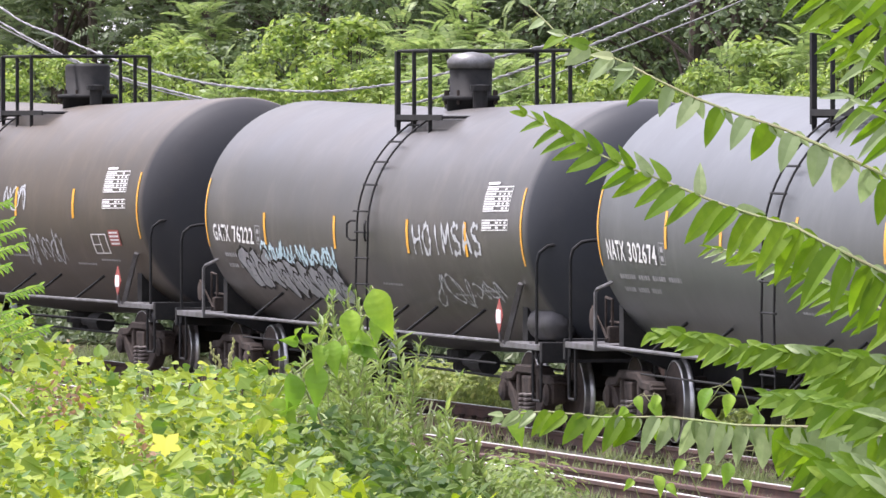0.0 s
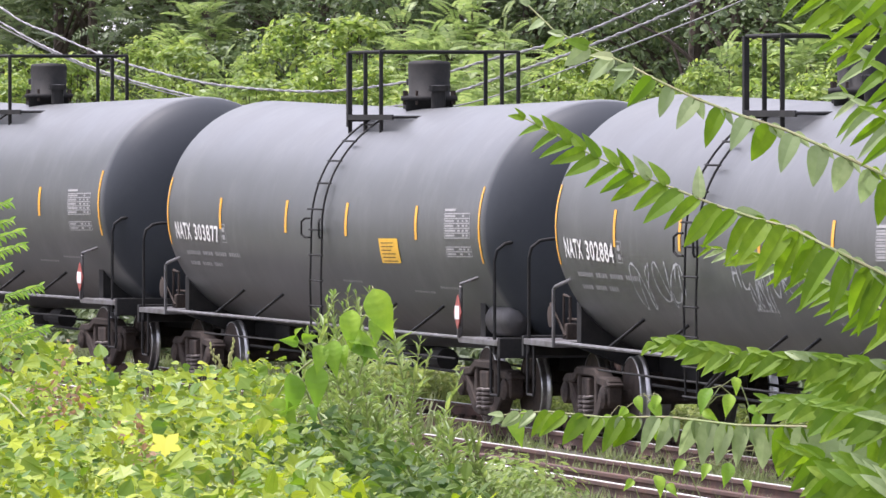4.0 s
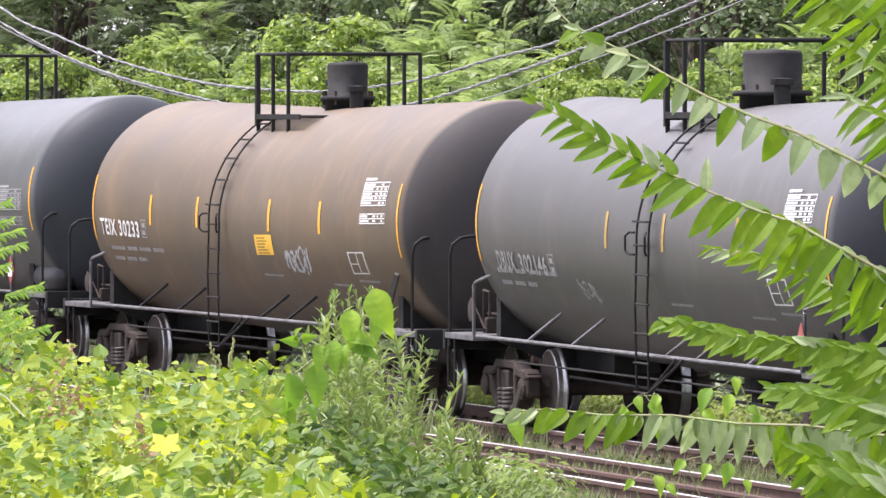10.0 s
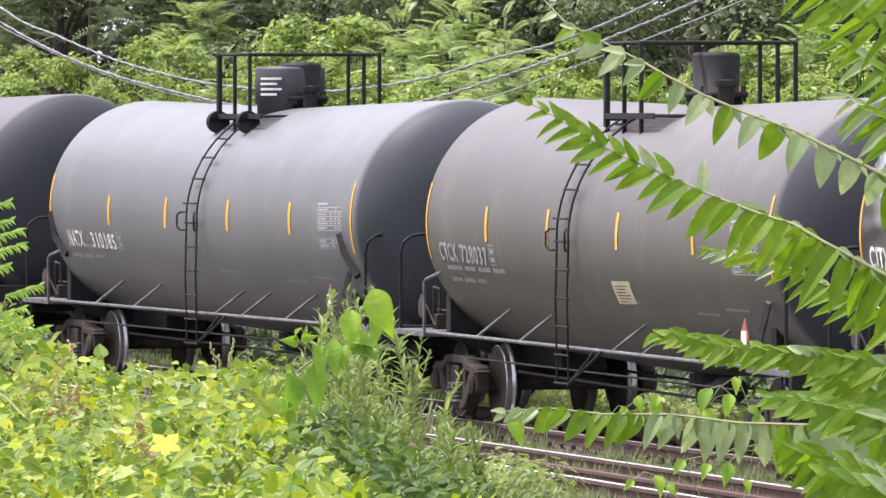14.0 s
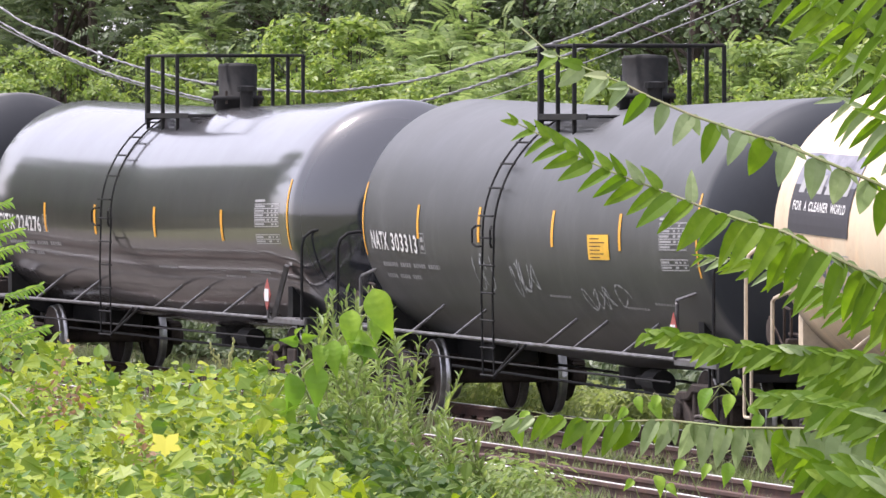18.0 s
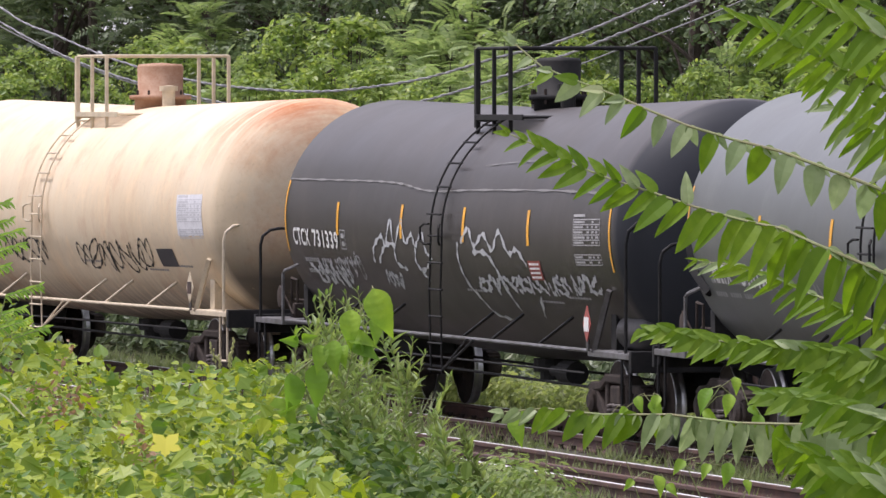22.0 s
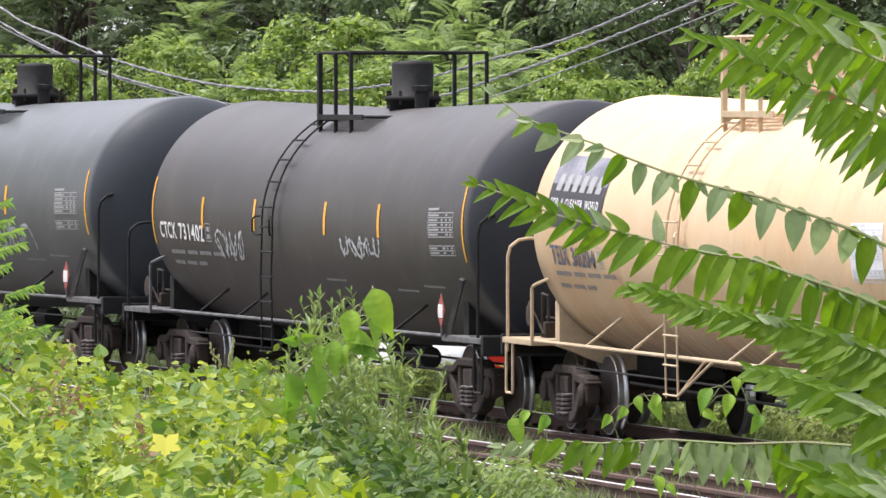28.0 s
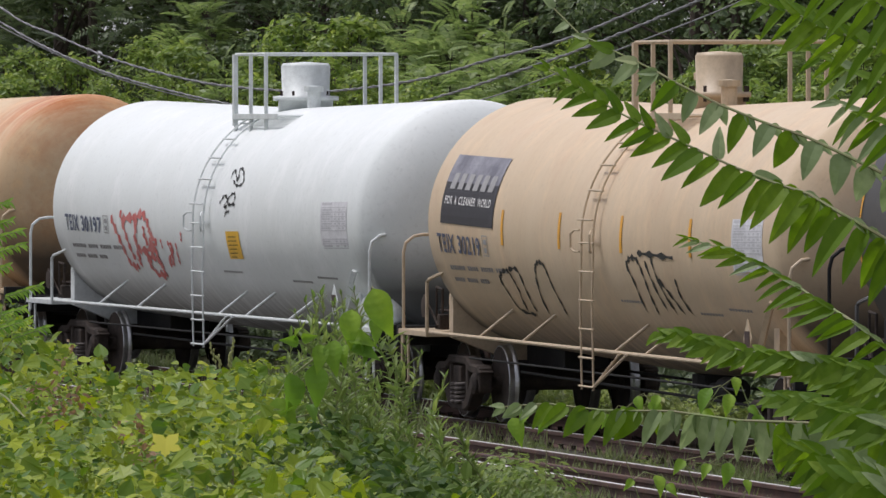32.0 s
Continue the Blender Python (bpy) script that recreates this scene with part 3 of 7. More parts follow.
    part("valve", lathed([(0.09, top - 0.05), (0.09, top + 0.22), (0.13, top + 0.22), (0.13, top + 0.29), (0, top + 0.3)], "z", (-0.85, 0.1, 0), 14), M_BLACK, car)
    part("nozzle", boxed(0.25, 0.6, -0.25, 0.15, top - 0.05, top + 0.2, bevel=0.03), M_BLACK, car)
    # lower side rail with braces up to the shell
    for y in (1.45, -1.45):
        part("side_rail", tubed([(7.5, y, 1.06), (-7.5, y, 1.06)], 0.023, 8), M_GREYBAR, car)
        for x in (5.1, 3.1, -0.95, -2.2, -4.2):
            d = 0.5
            part("brace", tubed([(x, y, 1.06), (x - d, y * 0.8, 1.4)], 0.02, 6), M_BLACK, car)
        part("lower_rod", tubed([(6.4, y * 0.85, 0.78), (-5.4, y * 0.85, 0.78)], 0.014, 6), M_BLACK, car)
    # ends: sill, bolster webs, end platform, handrails, coupler
    for e in (1, -1):
        part("stub_sill", boxed(5.6 if e > 0 else -8.1, 9.15 if e > 0 else -5.2, -0.28, 0.28, 0.66, 1.02, bevel=0.02), M_BLACK, car)
        web = bmesh.new()
        poly = [(-1.2, 1.0), (-1.2, 1.5), (-1.1, 1.85), (0, 1.95), (1.1, 1.85), (1.2, 1.5), (1.2, 1.0), (0.5, 0.72), (-0.5, 0.72)]
        xw = 7.35 if e > 0 else -6.35
        a = [web.verts.new((xw, y, z)) for y, z in poly]
        b = [web.verts.new((xw + 0.2 * e, y, z)) for y, z in poly]
        web.faces.new(a)
        web.faces.new(b[::-1])
        for i in range(len(poly)):
            j = (i + 1) % len(poly)
            web.faces.new((a[j], a[i], b[i], b[j]))
        bmesh.ops.recalc_face_normals(web, faces=web.faces)
        part("bolster_web", web, M_BLACK, car)
        xp = 7.62 if e > 0 else -6.4
        for y in (1.46, -1.46):
            part("bent_post", tubed([(xp, y, 1.05), (xp, y, 1.66), (xp - e * 0.05, y * 0.99, 1.7), (xp - 0.52, y * 0.93, 1.8)], 0.022, 6), M_GREYBAR, car)
            if e < 0:
                part("slanted_post", tubed([(-6.55, y, 1.05), (-6.95, y * 0.96, 1.75)], 0.042, 4), M_GREYBAR, car)
        x0, x1 = (7.6, 9.0) if e > 0 else (-7.95, -6.35)
        part("end_platform", boxed(x0, x1, -1.48, 1.48, 1.0, 1.07, bevel=0.01), M_GREYBAR, car)
        part("end_sill_plate", boxed(min(x1, x1 + 0.1) if e > 0 else x0 - 0.1, x1 + 0.1 if e > 0 else x0, -1.48, 1.48, 0.86, 1.1, bevel=0.015), M_BLACK, car)
        # inverted-U handrail across the end
        x = 8.85 if e > 0 else -7.75
        pts = [(x, 1.45, 0.9), (x, 1.45, 2.0), (x, 1.42, 2.12), (x, 1.32, 2.2), (x, 1.2, 2.22), (x, -1.2, 2.22), (x, -1.32, 2.2), (x, -1.42, 2.12), (x, -1.45, 2.0), (x, -1.45, 0.9)]
        part("end_handrail", tubed(pts, 0.02, 8), M_BLACK, car)
        for y in (1.45, -1.45):
            xs_ = 8.6 if e > 0 else -7.6
            st = tubed([(xs_, y, 1.0), (xs_, y, 0.46), (xs_ + e * 0.02, y, 0.42), (xs_ + e * 0.3, y, 0.42), (xs_ + e * 0.32, y, 0.46), (xs_ + e * 0.32, y, 1.0)], 0.018, 6)
            part("step_stirrup", st, M_BLACK, car)
        xc = 9.15 if e > 0 else -8.1
        cp = boxed(min(xc, xc + e * 0.35), max(xc, xc + e * 0.35), -0.1, 0.1, 0.74, 0.94, bevel=0.03)
        box(cp, min(xc + e * 0.25, xc + e * 0.43), max(xc + e * 0.25, xc + e * 0.43), -0.18, 0.16, 0.68, 1.0, bevel=0.05)
        part("coupler", cp, M_RUSTGEAR, car)
        part("brake_hose", tubed([(xc, 0.35, 0.85), (xc + e * 0.2, 0.36, 0.7), (xc + e * 0.32, 0.3, 0.45), (xc + e * 0.4, 0.15, 0.36)], 0.02, 6), M_BLACK, car)
    # brake cylinder, reservoir and rigging at the front end
    part("air_reservoir", lathed([(0, 7.0), (0.13, 7.03), (0.2, 7.13), (0.2, 7.85), (0.13, 7.97), (0, 8.0)], "x", (-14.55, 1.05, 1.28), 20), M_DULLBAR, car, "rounded grey air reservoir", True)
    rig = boxed(8.2, 8.34, 1.0, 1.16, 1.07, 1.26, bevel=0.03)
    tube(rig, [(8.28, 1.1, 1.24), (8.28, 1.1, 1.56), (8.5, 1.12, 1.58)], 0.018, 6)
    tube(rig, [(8.1, 1.2, 1.12), (8.62, 1.25, 1.48)], 0.015, 6)
    tube(rig, [(8.5, 1.12, 1.07), (8.5, 1.12, 1.58)], 0.016, 6)
    tube(rig, [(8.0, 1.05, 1.3), (8.55, 1.05, 1.3)], 0.02, 6)
    lathe(rig, [(0.03, 1.28), (0.13, 1.29), (0.13, 1.31), (0.03, 1.32)], "y", (8.4, 0, 1.34), 16)
    part("hand_brake", rig, M_STEEL, car)
    # bottom outlet and rodding
    part("bottom_outlet", lathed([(0.2, 0.52), (0.2, 0.62), (0.28, 0.62), (0.28, 0.78)], "z", (0, 0, 0), 16), M_BLACK, car)
    for y in (0.7, -0.6):
        part("brake_rod", tubed([(6.0, y, 0.62), (-6.0, y, 0.55)], 0.018, 6), M_BLACK, car)
    part("brake_cylinder", lathed([(0.0, -2.6), (0.14, -2.6), (0.14, -2.1), (0.06, -2.05), (0.06, -1.6), (0, -1.6)], "x", (0, 0.5, 0.68), 14), M_BLACK, car)
    # placard holders at the ends of the side
    for x in (-6.42,):
        ph = bmesh.new()
        d = 0.15
        c = Vector((x, 1.5, 1.36))
        for dy, sc in ((0.0, 1.0),):
            vs = [ph.verts.new(c + Vector(o)) for o in ((d, 0, 0), (0, 0, d * 1.4), (-d, 0, 0), (0, 0, -d * 1.4))]
            ph.faces.new(vs)
        r = bmesh.ops.extrude_face_region(ph, geom=ph.faces[:])
        bmesh.ops.translate(ph, vec=(0, 0.012, 0), verts=[g for g in r["geom"] if isinstance(g, bmesh.types.BMVert)])
        bmesh.ops.recalc_face_normals(ph, faces=ph.faces)
        pl = part("placard", ph, M_RED, car, "red and white diamond hazard placard")
        part("placard_panel", boxed(x - 0.09, x + 0.09, 1.513, 1.518, 1.28, 1.44), M_WHITE, pl, "white middle of the placard")
        part("placard_bracket", tubed([(x, 1.495, 1.2), (x, 1.495, 1.06)], 0.02, 6), M_GREYBAR, car)
    return car



# ---------------------------------------------------------------- the train
def scribble(x0, x1, v0, v1, letters, seed, wild=0.4):
    """Sprayed looping strokes between x0 (reader's left) and x1, v0 and v1: one line each."""
    rnd = random.Random(seed)
    lines = []
    step = (x1 - x0) / letters
    mid, half = (v0 + v1) / 2, (v1 - v0) / 2
    for i in range(letters):
        cx = x0 + step * (i + 0.5)
        ph, ph2 = rnd.uniform(0, 6.3), rnd.uniform(0, 6.3)
        f1, f2 = rnd.choice((0.5, 0.8, 1.0, 1.3)), rnd.choice((1.0, 1.5, 1.8, 2.3))
        tall = rnd.uniform(0.75, 1.2)
        line = []
        for j in range(30):
            q = j / 29
            u = 0.56 * sin(ph + 6.28 * f1 * q) + 0.14 * sin(ph2 * 2 + 12 * q) + wild * 0.3 * (q - 0.5)
            w = tall * cos(ph2 + 6.28 * f2 * q) * (0.8 + 0.2 * sin(ph + 9 * q))
            line.append((cx + step * u, mid + half * w))
        lines.append(line)
    return lines


def curve_through(pts, steps=5):
    """A smooth line through (x, v) points."""
    out = []
    n = len(pts)
    for i in range(n - 1):
        p0, p1, p2, p3 = (Vector(pts[max(0, min(n - 1, j))]) for j in (i - 1, i, i + 1, i + 2))
        for j in range(steps):
            t = j / steps
            q = 0.5 * (2 * p1 + (p2 - p0) * t + (2 * p0 - 5 * p1 + 4 * p2 - p3) * t * t + (3 * p1 - p0 - 3 * p2 + p3) * t ** 3)
            out.append((q.x, q.y))
    return out + [tuple(pts[-1])]


# hand-drawn capitals in a unit square
PEN = {
    "M": [[(0, 0), (0.1, 1), (0.45, 0.35), (0.85, 1), (1, 0)]], "T": [[(0, 0.95), (1, 1)], [(0.5, 1), (0.45, 0)]], "N": [[(0, 0), (0.1, 1), (0.8, 0.05), (1, 1)]],
    "H": [[(0.05, 1), (0, 0)], [(0.95, 1), (0.9, 0)], [(0, 0.45), (0.95, 0.55)]], "Y": [[(0, 1), (0.45, 0.5), (1, 1)], [(0.7, 0.75), (0.3, 0)]],
    "S": [[(0.95, 0.9), (0.4, 1), (0.1, 0.7), (0.8, 0.4), (0.8, 0.1), (0, 0.05)]], "E": [[(0.95, 1), (0.1, 0.95), (0.05, 0.05), (1, 0)], [(0.1, 0.5), (0.75, 0.55)]],
    "O": [[(0.5, 1), (0.05, 0.6), (0.3, 0), (0.9, 0.3), (0.8, 0.9), (0.45, 1)]], "R": [[(0.05, 0), (0.1, 1), (0.85, 0.85), (0.7, 0.5), (0.15, 0.45), (1, 0)]],
    "I": [[(0.5, 1), (0.45, 0)]], "G": [[(0.95, 0.85), (0.4, 1), (0.05, 0.4), (0.5, 0), (0.95, 0.35), (0.5, 0.4)]], "A": [[(0, 0), (0.45, 1), (0.95, 0)], [(0.2, 0.4), (0.8, 0.4)]],
    "L": [[(0.2, 1), (0.1, 0.05), (0.9, 0)]], "U": [[(0.05, 1), (0.15, 0.1), (0.8, 0.05), (0.95, 1)]], "F": [[(0.95, 1), (0.1, 0.95), (0.05, 0)], [(0.1, 0.5), (0.75, 0.55)]],
}


def pen_lines(word, x0, x1, v0, v1, lean=0.0):
    """Lines of a hand-written word from x0 (the reader's left) to x1."""
    step = (x1 - x0) / len(word)
    out = []
    for i, ch in enumerate(word):
        for line in PEN[ch]:
            pts = [(x0 + step * (i + 0.1 + 0.78 * a) + lean * (1 - b), v0 + (v1 - v0) * (b + 0.08 * sin(3.1 * i))) for a, b in line]
            out.append(curve_through(pts, 4))
    return out


def bubble_letters(car, x0, x1, z0, z1, count, fill, line):
    """Fat sprayed letters: rounded silver fields with dark outlines, leaning over one another."""
    rnd = random.Random(19)
    step = (x1 - x0) / count
    for i in range(count):
        cx, half = x0 + step * (i + 0.5), (z1 - z0) / 2 * rnd.uniform(0.85, 1.15)
        mid = (z0 + z1) / 2 - 0.02 * i + rnd.uniform(-0.04, 0.04)
        ring = []
        for j in range(26):
            a = 2 * pi * j / 26
            r = 1 + 0.12 * sin(3 * a + 2 * i) + 0.08 * sin(5 * a + i)
            dz = half * r * sin(a)
            ring.append((cx + step * 0.62 * r * cos(a) - 0.2 * step * dz / half, arc_for(mid + dz, cx)))
        vs = [shell(cx, arc_for(mid, cx), 0.008 + 0.002 * i)] + [shell(x, v, 0.008 + 0.002 * i) for x, v in ring]
        fld = put("graffiti", raw_mesh("graffiti", vs, [(0, j + 1, (j + 1) % 26 + 1) for j in range(26)]), fill, car, "silver field of a fat sprayed letter")
        put("outline", stroke_mesh("outline", [ring + ring[:1]], 0.03, 0.011 + 0.002 * i), line, fld, "dark sprayed outline")
        hole = [(cx + step * 0.2 * cos(b) + 0.1 * step, arc_for(mid + half * (0.15 + 0.25 * sin(b)), cx)) for b in (0.4 * q for q in range(12))]
        put("outline", stroke_mesh("outline", [hole], 0.026, 0.011 + 0.002 * i), line, fld, "dark sprayed outline")


# strokes (x, height) of the larger drawn tags
DRAWN = {13: [
    ("w", 0.055, [[(3.05, 1.88), (2.96, 2.07), (2.54, 2.22), (2.37, 2.1), (2.12, 2.43), (1.94, 2.1), (1.62, 2.42), (1.43, 2.15), (1.12, 2.26), (0.96, 2.12), (0.64, 2.29), (0.5, 2.07), (0.24, 1.97)],
                  [(2.83, 1.88), (2.45, 2.08), (2.0, 2.12), (1.96, 1.9), (1.54, 1.83)], [(0.97, 2.1), (1.04, 1.92), (0.79, 1.83), (0.34, 1.93)], [(0.88, 1.81), (0.62, 1.71)]]),
    ("w", 0.06, [[(-0.97, 2.2), (-0.92, 1.99), (-1.04, 1.74), (-1.33, 1.53), (-1.55, 1.36), (-2.07, 1.31)],
                  [(-1.1, 2.19), (-1.44, 2.37), (-1.68, 2.16), (-2.1, 2.31), (-2.45, 2.12), (-2.77, 2.35), (-3.14, 2.1), (-3.49, 2.15), (-3.82, 1.97)],
                  [(-1.59, 2.09), (-2.17, 2.08), (-2.52, 1.87), (-2.69, 1.56), (-2.75, 1.42)], [(-3.94, 1.62), (-3.56, 1.37)]])]}
DRAWN[14] = [
    ("w", 0.05, [[(-1.65, 2.03), (-1.83, 1.89), (-2.29, 1.72), (-2.51, 1.83), (-2.14, 2.11), (-2.35, 1.91), (-2.34, 1.71)],
                 [(-2.41, 2.05), (-2.65, 1.85), (-2.87, 1.64)],
                 [(-2.66, 2.05), (-2.94, 1.89), (-3.12, 1.79), (-3.17, 2.09), (-3.35, 1.93), (-3.47, 1.76), (-3.70, 1.79)],
                 [(-3.50, 2.07), (-3.65, 1.87), (-3.63, 1.75), (-3.15, 1.72), (-3.37, 1.59), (-3.72, 1.48), (-3.78, 1.60), (-4.06, 1.58), (-4.27, 1.48)],
                 [(-1.70, 1.54), (-1.99, 1.65), (-2.31, 1.69), (-2.41, 1.54), (-2.68, 1.46), (-2.80, 1.62), (-3.16, 1.61), (-3.34, 1.55)],
                 [(-1.53, 1.95), (-1.86, 1.66)]]),
    ("t", 0.03, [[(-4.17, 2.06), (-4.18, 1.86), (-4.34, 1.88), (-4.32, 2.08), (-4.69, 2.14), (-4.71, 1.90), (-4.66, 1.76)],
                 [(-4.92, 2.12), (-5.11, 1.90), (-5.24, 2.16), (-4.99, 1.89), (-5.19, 1.77), (-5.29, 1.97), (-5.58, 1.91), (-5.92, 2.04), (-5.75, 1.91), (-5.71, 1.65)],
                 [(-4.19, 1.81), (-4.37, 1.62), (-4.95, 1.68), (-5.25, 1.65)],
                 [(2.20, 1.99), (1.93, 1.62)],
                 [(2.03, 1.93), (1.68, 1.61)],
                 [(1.50, 1.92), (1.31, 1.70)],
                 [(0.82, 1.78), (0.84, 1.61)]])]
DRAWN[18] = [
    ("r", 0.115, [[(4.25, 2.29), (4.02, 2.08), (3.85, 1.86), (3.75, 1.63), (3.41, 1.62)], [(3.77, 2.37), (3.6, 2.13), (3.5, 1.9), (3.43, 1.71)],
                  [(3.66, 2.26), (3.15, 2.29), (2.94, 2.23), (3.08, 2.06), (3.18, 1.75), (3.3, 1.64)], [(3.0, 2.27), (2.64, 2.35), (2.36, 2.22), (2.28, 2.07), (2.07, 1.96), (2.7, 1.84), (3.1, 1.87)],
                  [(2.59, 2.18), (2.59, 2.03), (2.47, 1.92)], [(2.79, 1.72), (2.36, 1.77), (2.17, 1.66), (2.22, 1.53), (2.63, 1.54), (2.79, 1.72)], [(2.4, 2.0), (2.16, 1.81), (2.17, 1.57)]]),
    ("r", 0.065, [[(1.81, 2.02), (1.78, 1.89)], [(1.48, 1.99), (1.39, 1.86), (1.45, 1.71), (1.7, 1.69), (1.28, 1.9), (1.42, 1.97)], [(1.06, 1.98), (1.12, 1.79), (1.15, 1.68)], [(0.73, 2.13), (0.75, 2.0)]])]
DRAWN[18].append(("k", 0.034, [[(-1.37, 2.86), (-1.4, 2.97), (-1.75, 2.83), (-1.63, 2.99), (-1.86, 2.95), (-2.03, 2.81), (-1.77, 2.77), (-1.53, 2.84)],
                              [(-1.14, 2.53), (-1.34, 2.64), (-1.54, 2.53), (-1.37, 2.48), (-1.6, 2.64), (-1.79, 2.66), (-1.81, 2.54), (-1.55, 2.52), (-1.88, 2.52)], [(-1.44, 2.36), (-1.48, 2.42), (-1.64, 2.43)]]))
DRAWN[19] = [
    ("k", 0.05, [[(4.34, 1.77), (4.17, 1.84), (3.84, 1.88), (3.7, 1.78), (3.65, 1.65), (3.83, 1.4)], [(3.77, 1.89), (3.35, 1.89), (3.29, 1.65), (3.39, 1.41)],
                  [(2.48, 1.94), (2.3, 2.0), (2.06, 1.97), (1.96, 1.82), (1.9, 1.55), (1.98, 1.41)], [(2.48, 1.94), (2.61, 1.74), (2.84, 1.39)], [(4.34, 1.77), (4.23, 1.6), (4.14, 1.41), (3.57, 1.37)]]),
    ("k", 0.055, [[(-1.56, 2.04), (-1.75, 2.12), (-2.04, 2.1), (-2.2, 1.9), (-2.21, 1.64), (-2.19, 1.51)], [(-1.56, 2.04), (-1.75, 1.83), (-1.75, 1.53)], [(-2.08, 2.18), (-2.74, 2.17), (-3.51, 2.15)],
                  [(-2.61, 2.14), (-2.75, 1.85), (-2.95, 1.53)], [(-2.35, 2.1), (-2.54, 1.78), (-2.64, 1.56)], [(-2.76, 1.91), (-3.06, 1.73), (-3.26, 1.54)], [(-3.43, 1.93), (-3.43, 1.74), (-3.57, 1.55)]])]
# hand-written words on a side: word, x left, x right, z low, z high, stroke width
WORDS = {1: [("HOIMSAS", -2.66, -5.6, 2.02, 2.38, 0.05)], 4: [("GRIEF", -1.7, -3.9, 1.78, 2.2, 0.022), ("AL", -0.23, -0.9, 1.85, 2.25, 0.022)]}
# number, lettering colour, base, dirt, dirt amount, roughness, yellow panel x, label
CARS = {
    -1: ("", "w", (0.043, 0.043, 0.0451), (0.0602, 0.0516, 0.043), 0.5, 0.39, None, "dark grey railway tank car"),
    0: ("", "w", (0.042, 0.036, 0.028), (0.08, 0.06, 0.037), 0.8, 0.44, None, "dirty brown-black railway tank car with white sprayed tags"),
    1: ("GATX 76222", "w", (0.0495, 0.04943, 0.04748), (0.086, 0.07639, 0.06353), 0.6, 0.36, None, "dark grey railway tank car with pale blue and white graffiti"),
    2: ("NATX 302674", "w", (0.06946, 0.07563, 0.07886), (0.08073, 0.08525, 0.08251), 0.5, 0.36, None, "clean blue-grey railway tank car"),
    3: ("NATX 303877", "w", (0.06741, 0.07335, 0.07677), (0.08073, 0.08525, 0.08251), 0.5, 0.36, -3.0, "blue-grey railway tank car with a yellow warning panel"),
    4: ("NATX 302884", "w", (0.06319, 0.06766, 0.07032), (0.07652, 0.0808, 0.0782), 0.5, 0.36, None, "grey railway tank car with thin pale tags on side and end"),
    5: ("NATX 303220", "w", (0.06741, 0.07211, 0.0734), (0.08925, 0.09053, 0.07863), 0.5, 0.36, -3.0, "grey railway tank car with faint rust film and yellow panel"),
    6: ("TEIX 30233", "w", (0.064, 0.048, 0.029), (0.13, 0.085, 0.04), 0.9, 0.49, -0.88, "rust-brown railway tank car with a yellow panel"),
    7: ("DBUX 302146", "g", (0.055, 0.0548, 0.0535), (0.076, 0.072, 0.063), 0.6, 0.44, None, "dull grey railway tank car with faded lettering"),
    8: ("NATX 310185", "w", (0.1195, 0.1241, 0.1278), (0.1084, 0.1145, 0.1073), 0.5, 0.36, None, "light lavender-grey railway tank car"),
    9: ("CTCX 728037", "g", (0.068, 0.06479, 0.0591), (0.096, 0.08778, 0.07486), 0.7, 0.44, -0.9, "dusty grey-brown railway tank car"),
    10: ("CITX 224276", "w", (0.016, 0.0155, 0.0155), (0.028, 0.026, 0.025), 0.3, 0.3, None, "glossy clean black railway tank car"),
    11: ("NATX 303313", "w", (0.04213, 0.04449, 0.04434), (0.06106, 0.06449, 0.06241), 0.5, 0.39, -3.0, "dark grey railway tank car with a yellow panel"),
    12: ("TEIX 30205", "n", (0.684, 0.58, 0.418), (0.551, 0.389, 0.218), 0.5, 0.50, None, "cream railway tank car with rust streaks and dark logo panel"),
    13: ("CTCX 731339", "w", (0.0225, 0.0195, 0.0178), (0.042, 0.034, 0.029), 0.6, 0.39, None, "black-brown railway tank car with white graffiti and a tide line"),
    14: ("NATX 310174", "w", (0.09268, 0.1023, 0.1028), (0.09961, 0.1052, 0.09862), 0.5, 0.36, None, "light grey railway tank car with pale tags"),
    15: ("NATX 303113", "w", (0.08004, 0.0868, 0.08957), (0.08987, 0.09491, 0.09185), 0.5, 0.36, None, "blue-grey railway tank car with pale tags"),
    16: ("CTCX 731402", "w", (0.0315, 0.0284, 0.027), (0.0585, 0.0495, 0.0428), 0.6, 0.44, None, "dark brown-black railway tank car with small white tags"),
    17: ("TEIX 30204", "n", (0.626, 0.478, 0.304), (0.534, 0.313, 0.138), 0.6, 0.50, None, "cream railway tank car stained with rust"),
    18: ("TEIX 30197", "n", (0.76, 0.8, 0.79), (0.64, 0.66, 0.63), 0.4, 0.42, -1.46, "white railway tank car with red and black graffiti"),
    19: ("TEIX 30219", "n", (0.612, 0.486, 0.333), (0.504, 0.36, 0.216), 0.5, 0.50, None, "cream railway tank car with black outline graffiti"),
    20: ("", "w", (0.0301, 0.0279, 0.0258), (0.0516, 0.043, 0.0387), 0.5, 0.44, None, "dark railway tank car"),
    21: ("", "w", (0.0516, 0.0516, 0.0537), (0.0645, 0.0602, 0.0559), 0.5, 0.39, None, "dark grey railway tank car"),
}
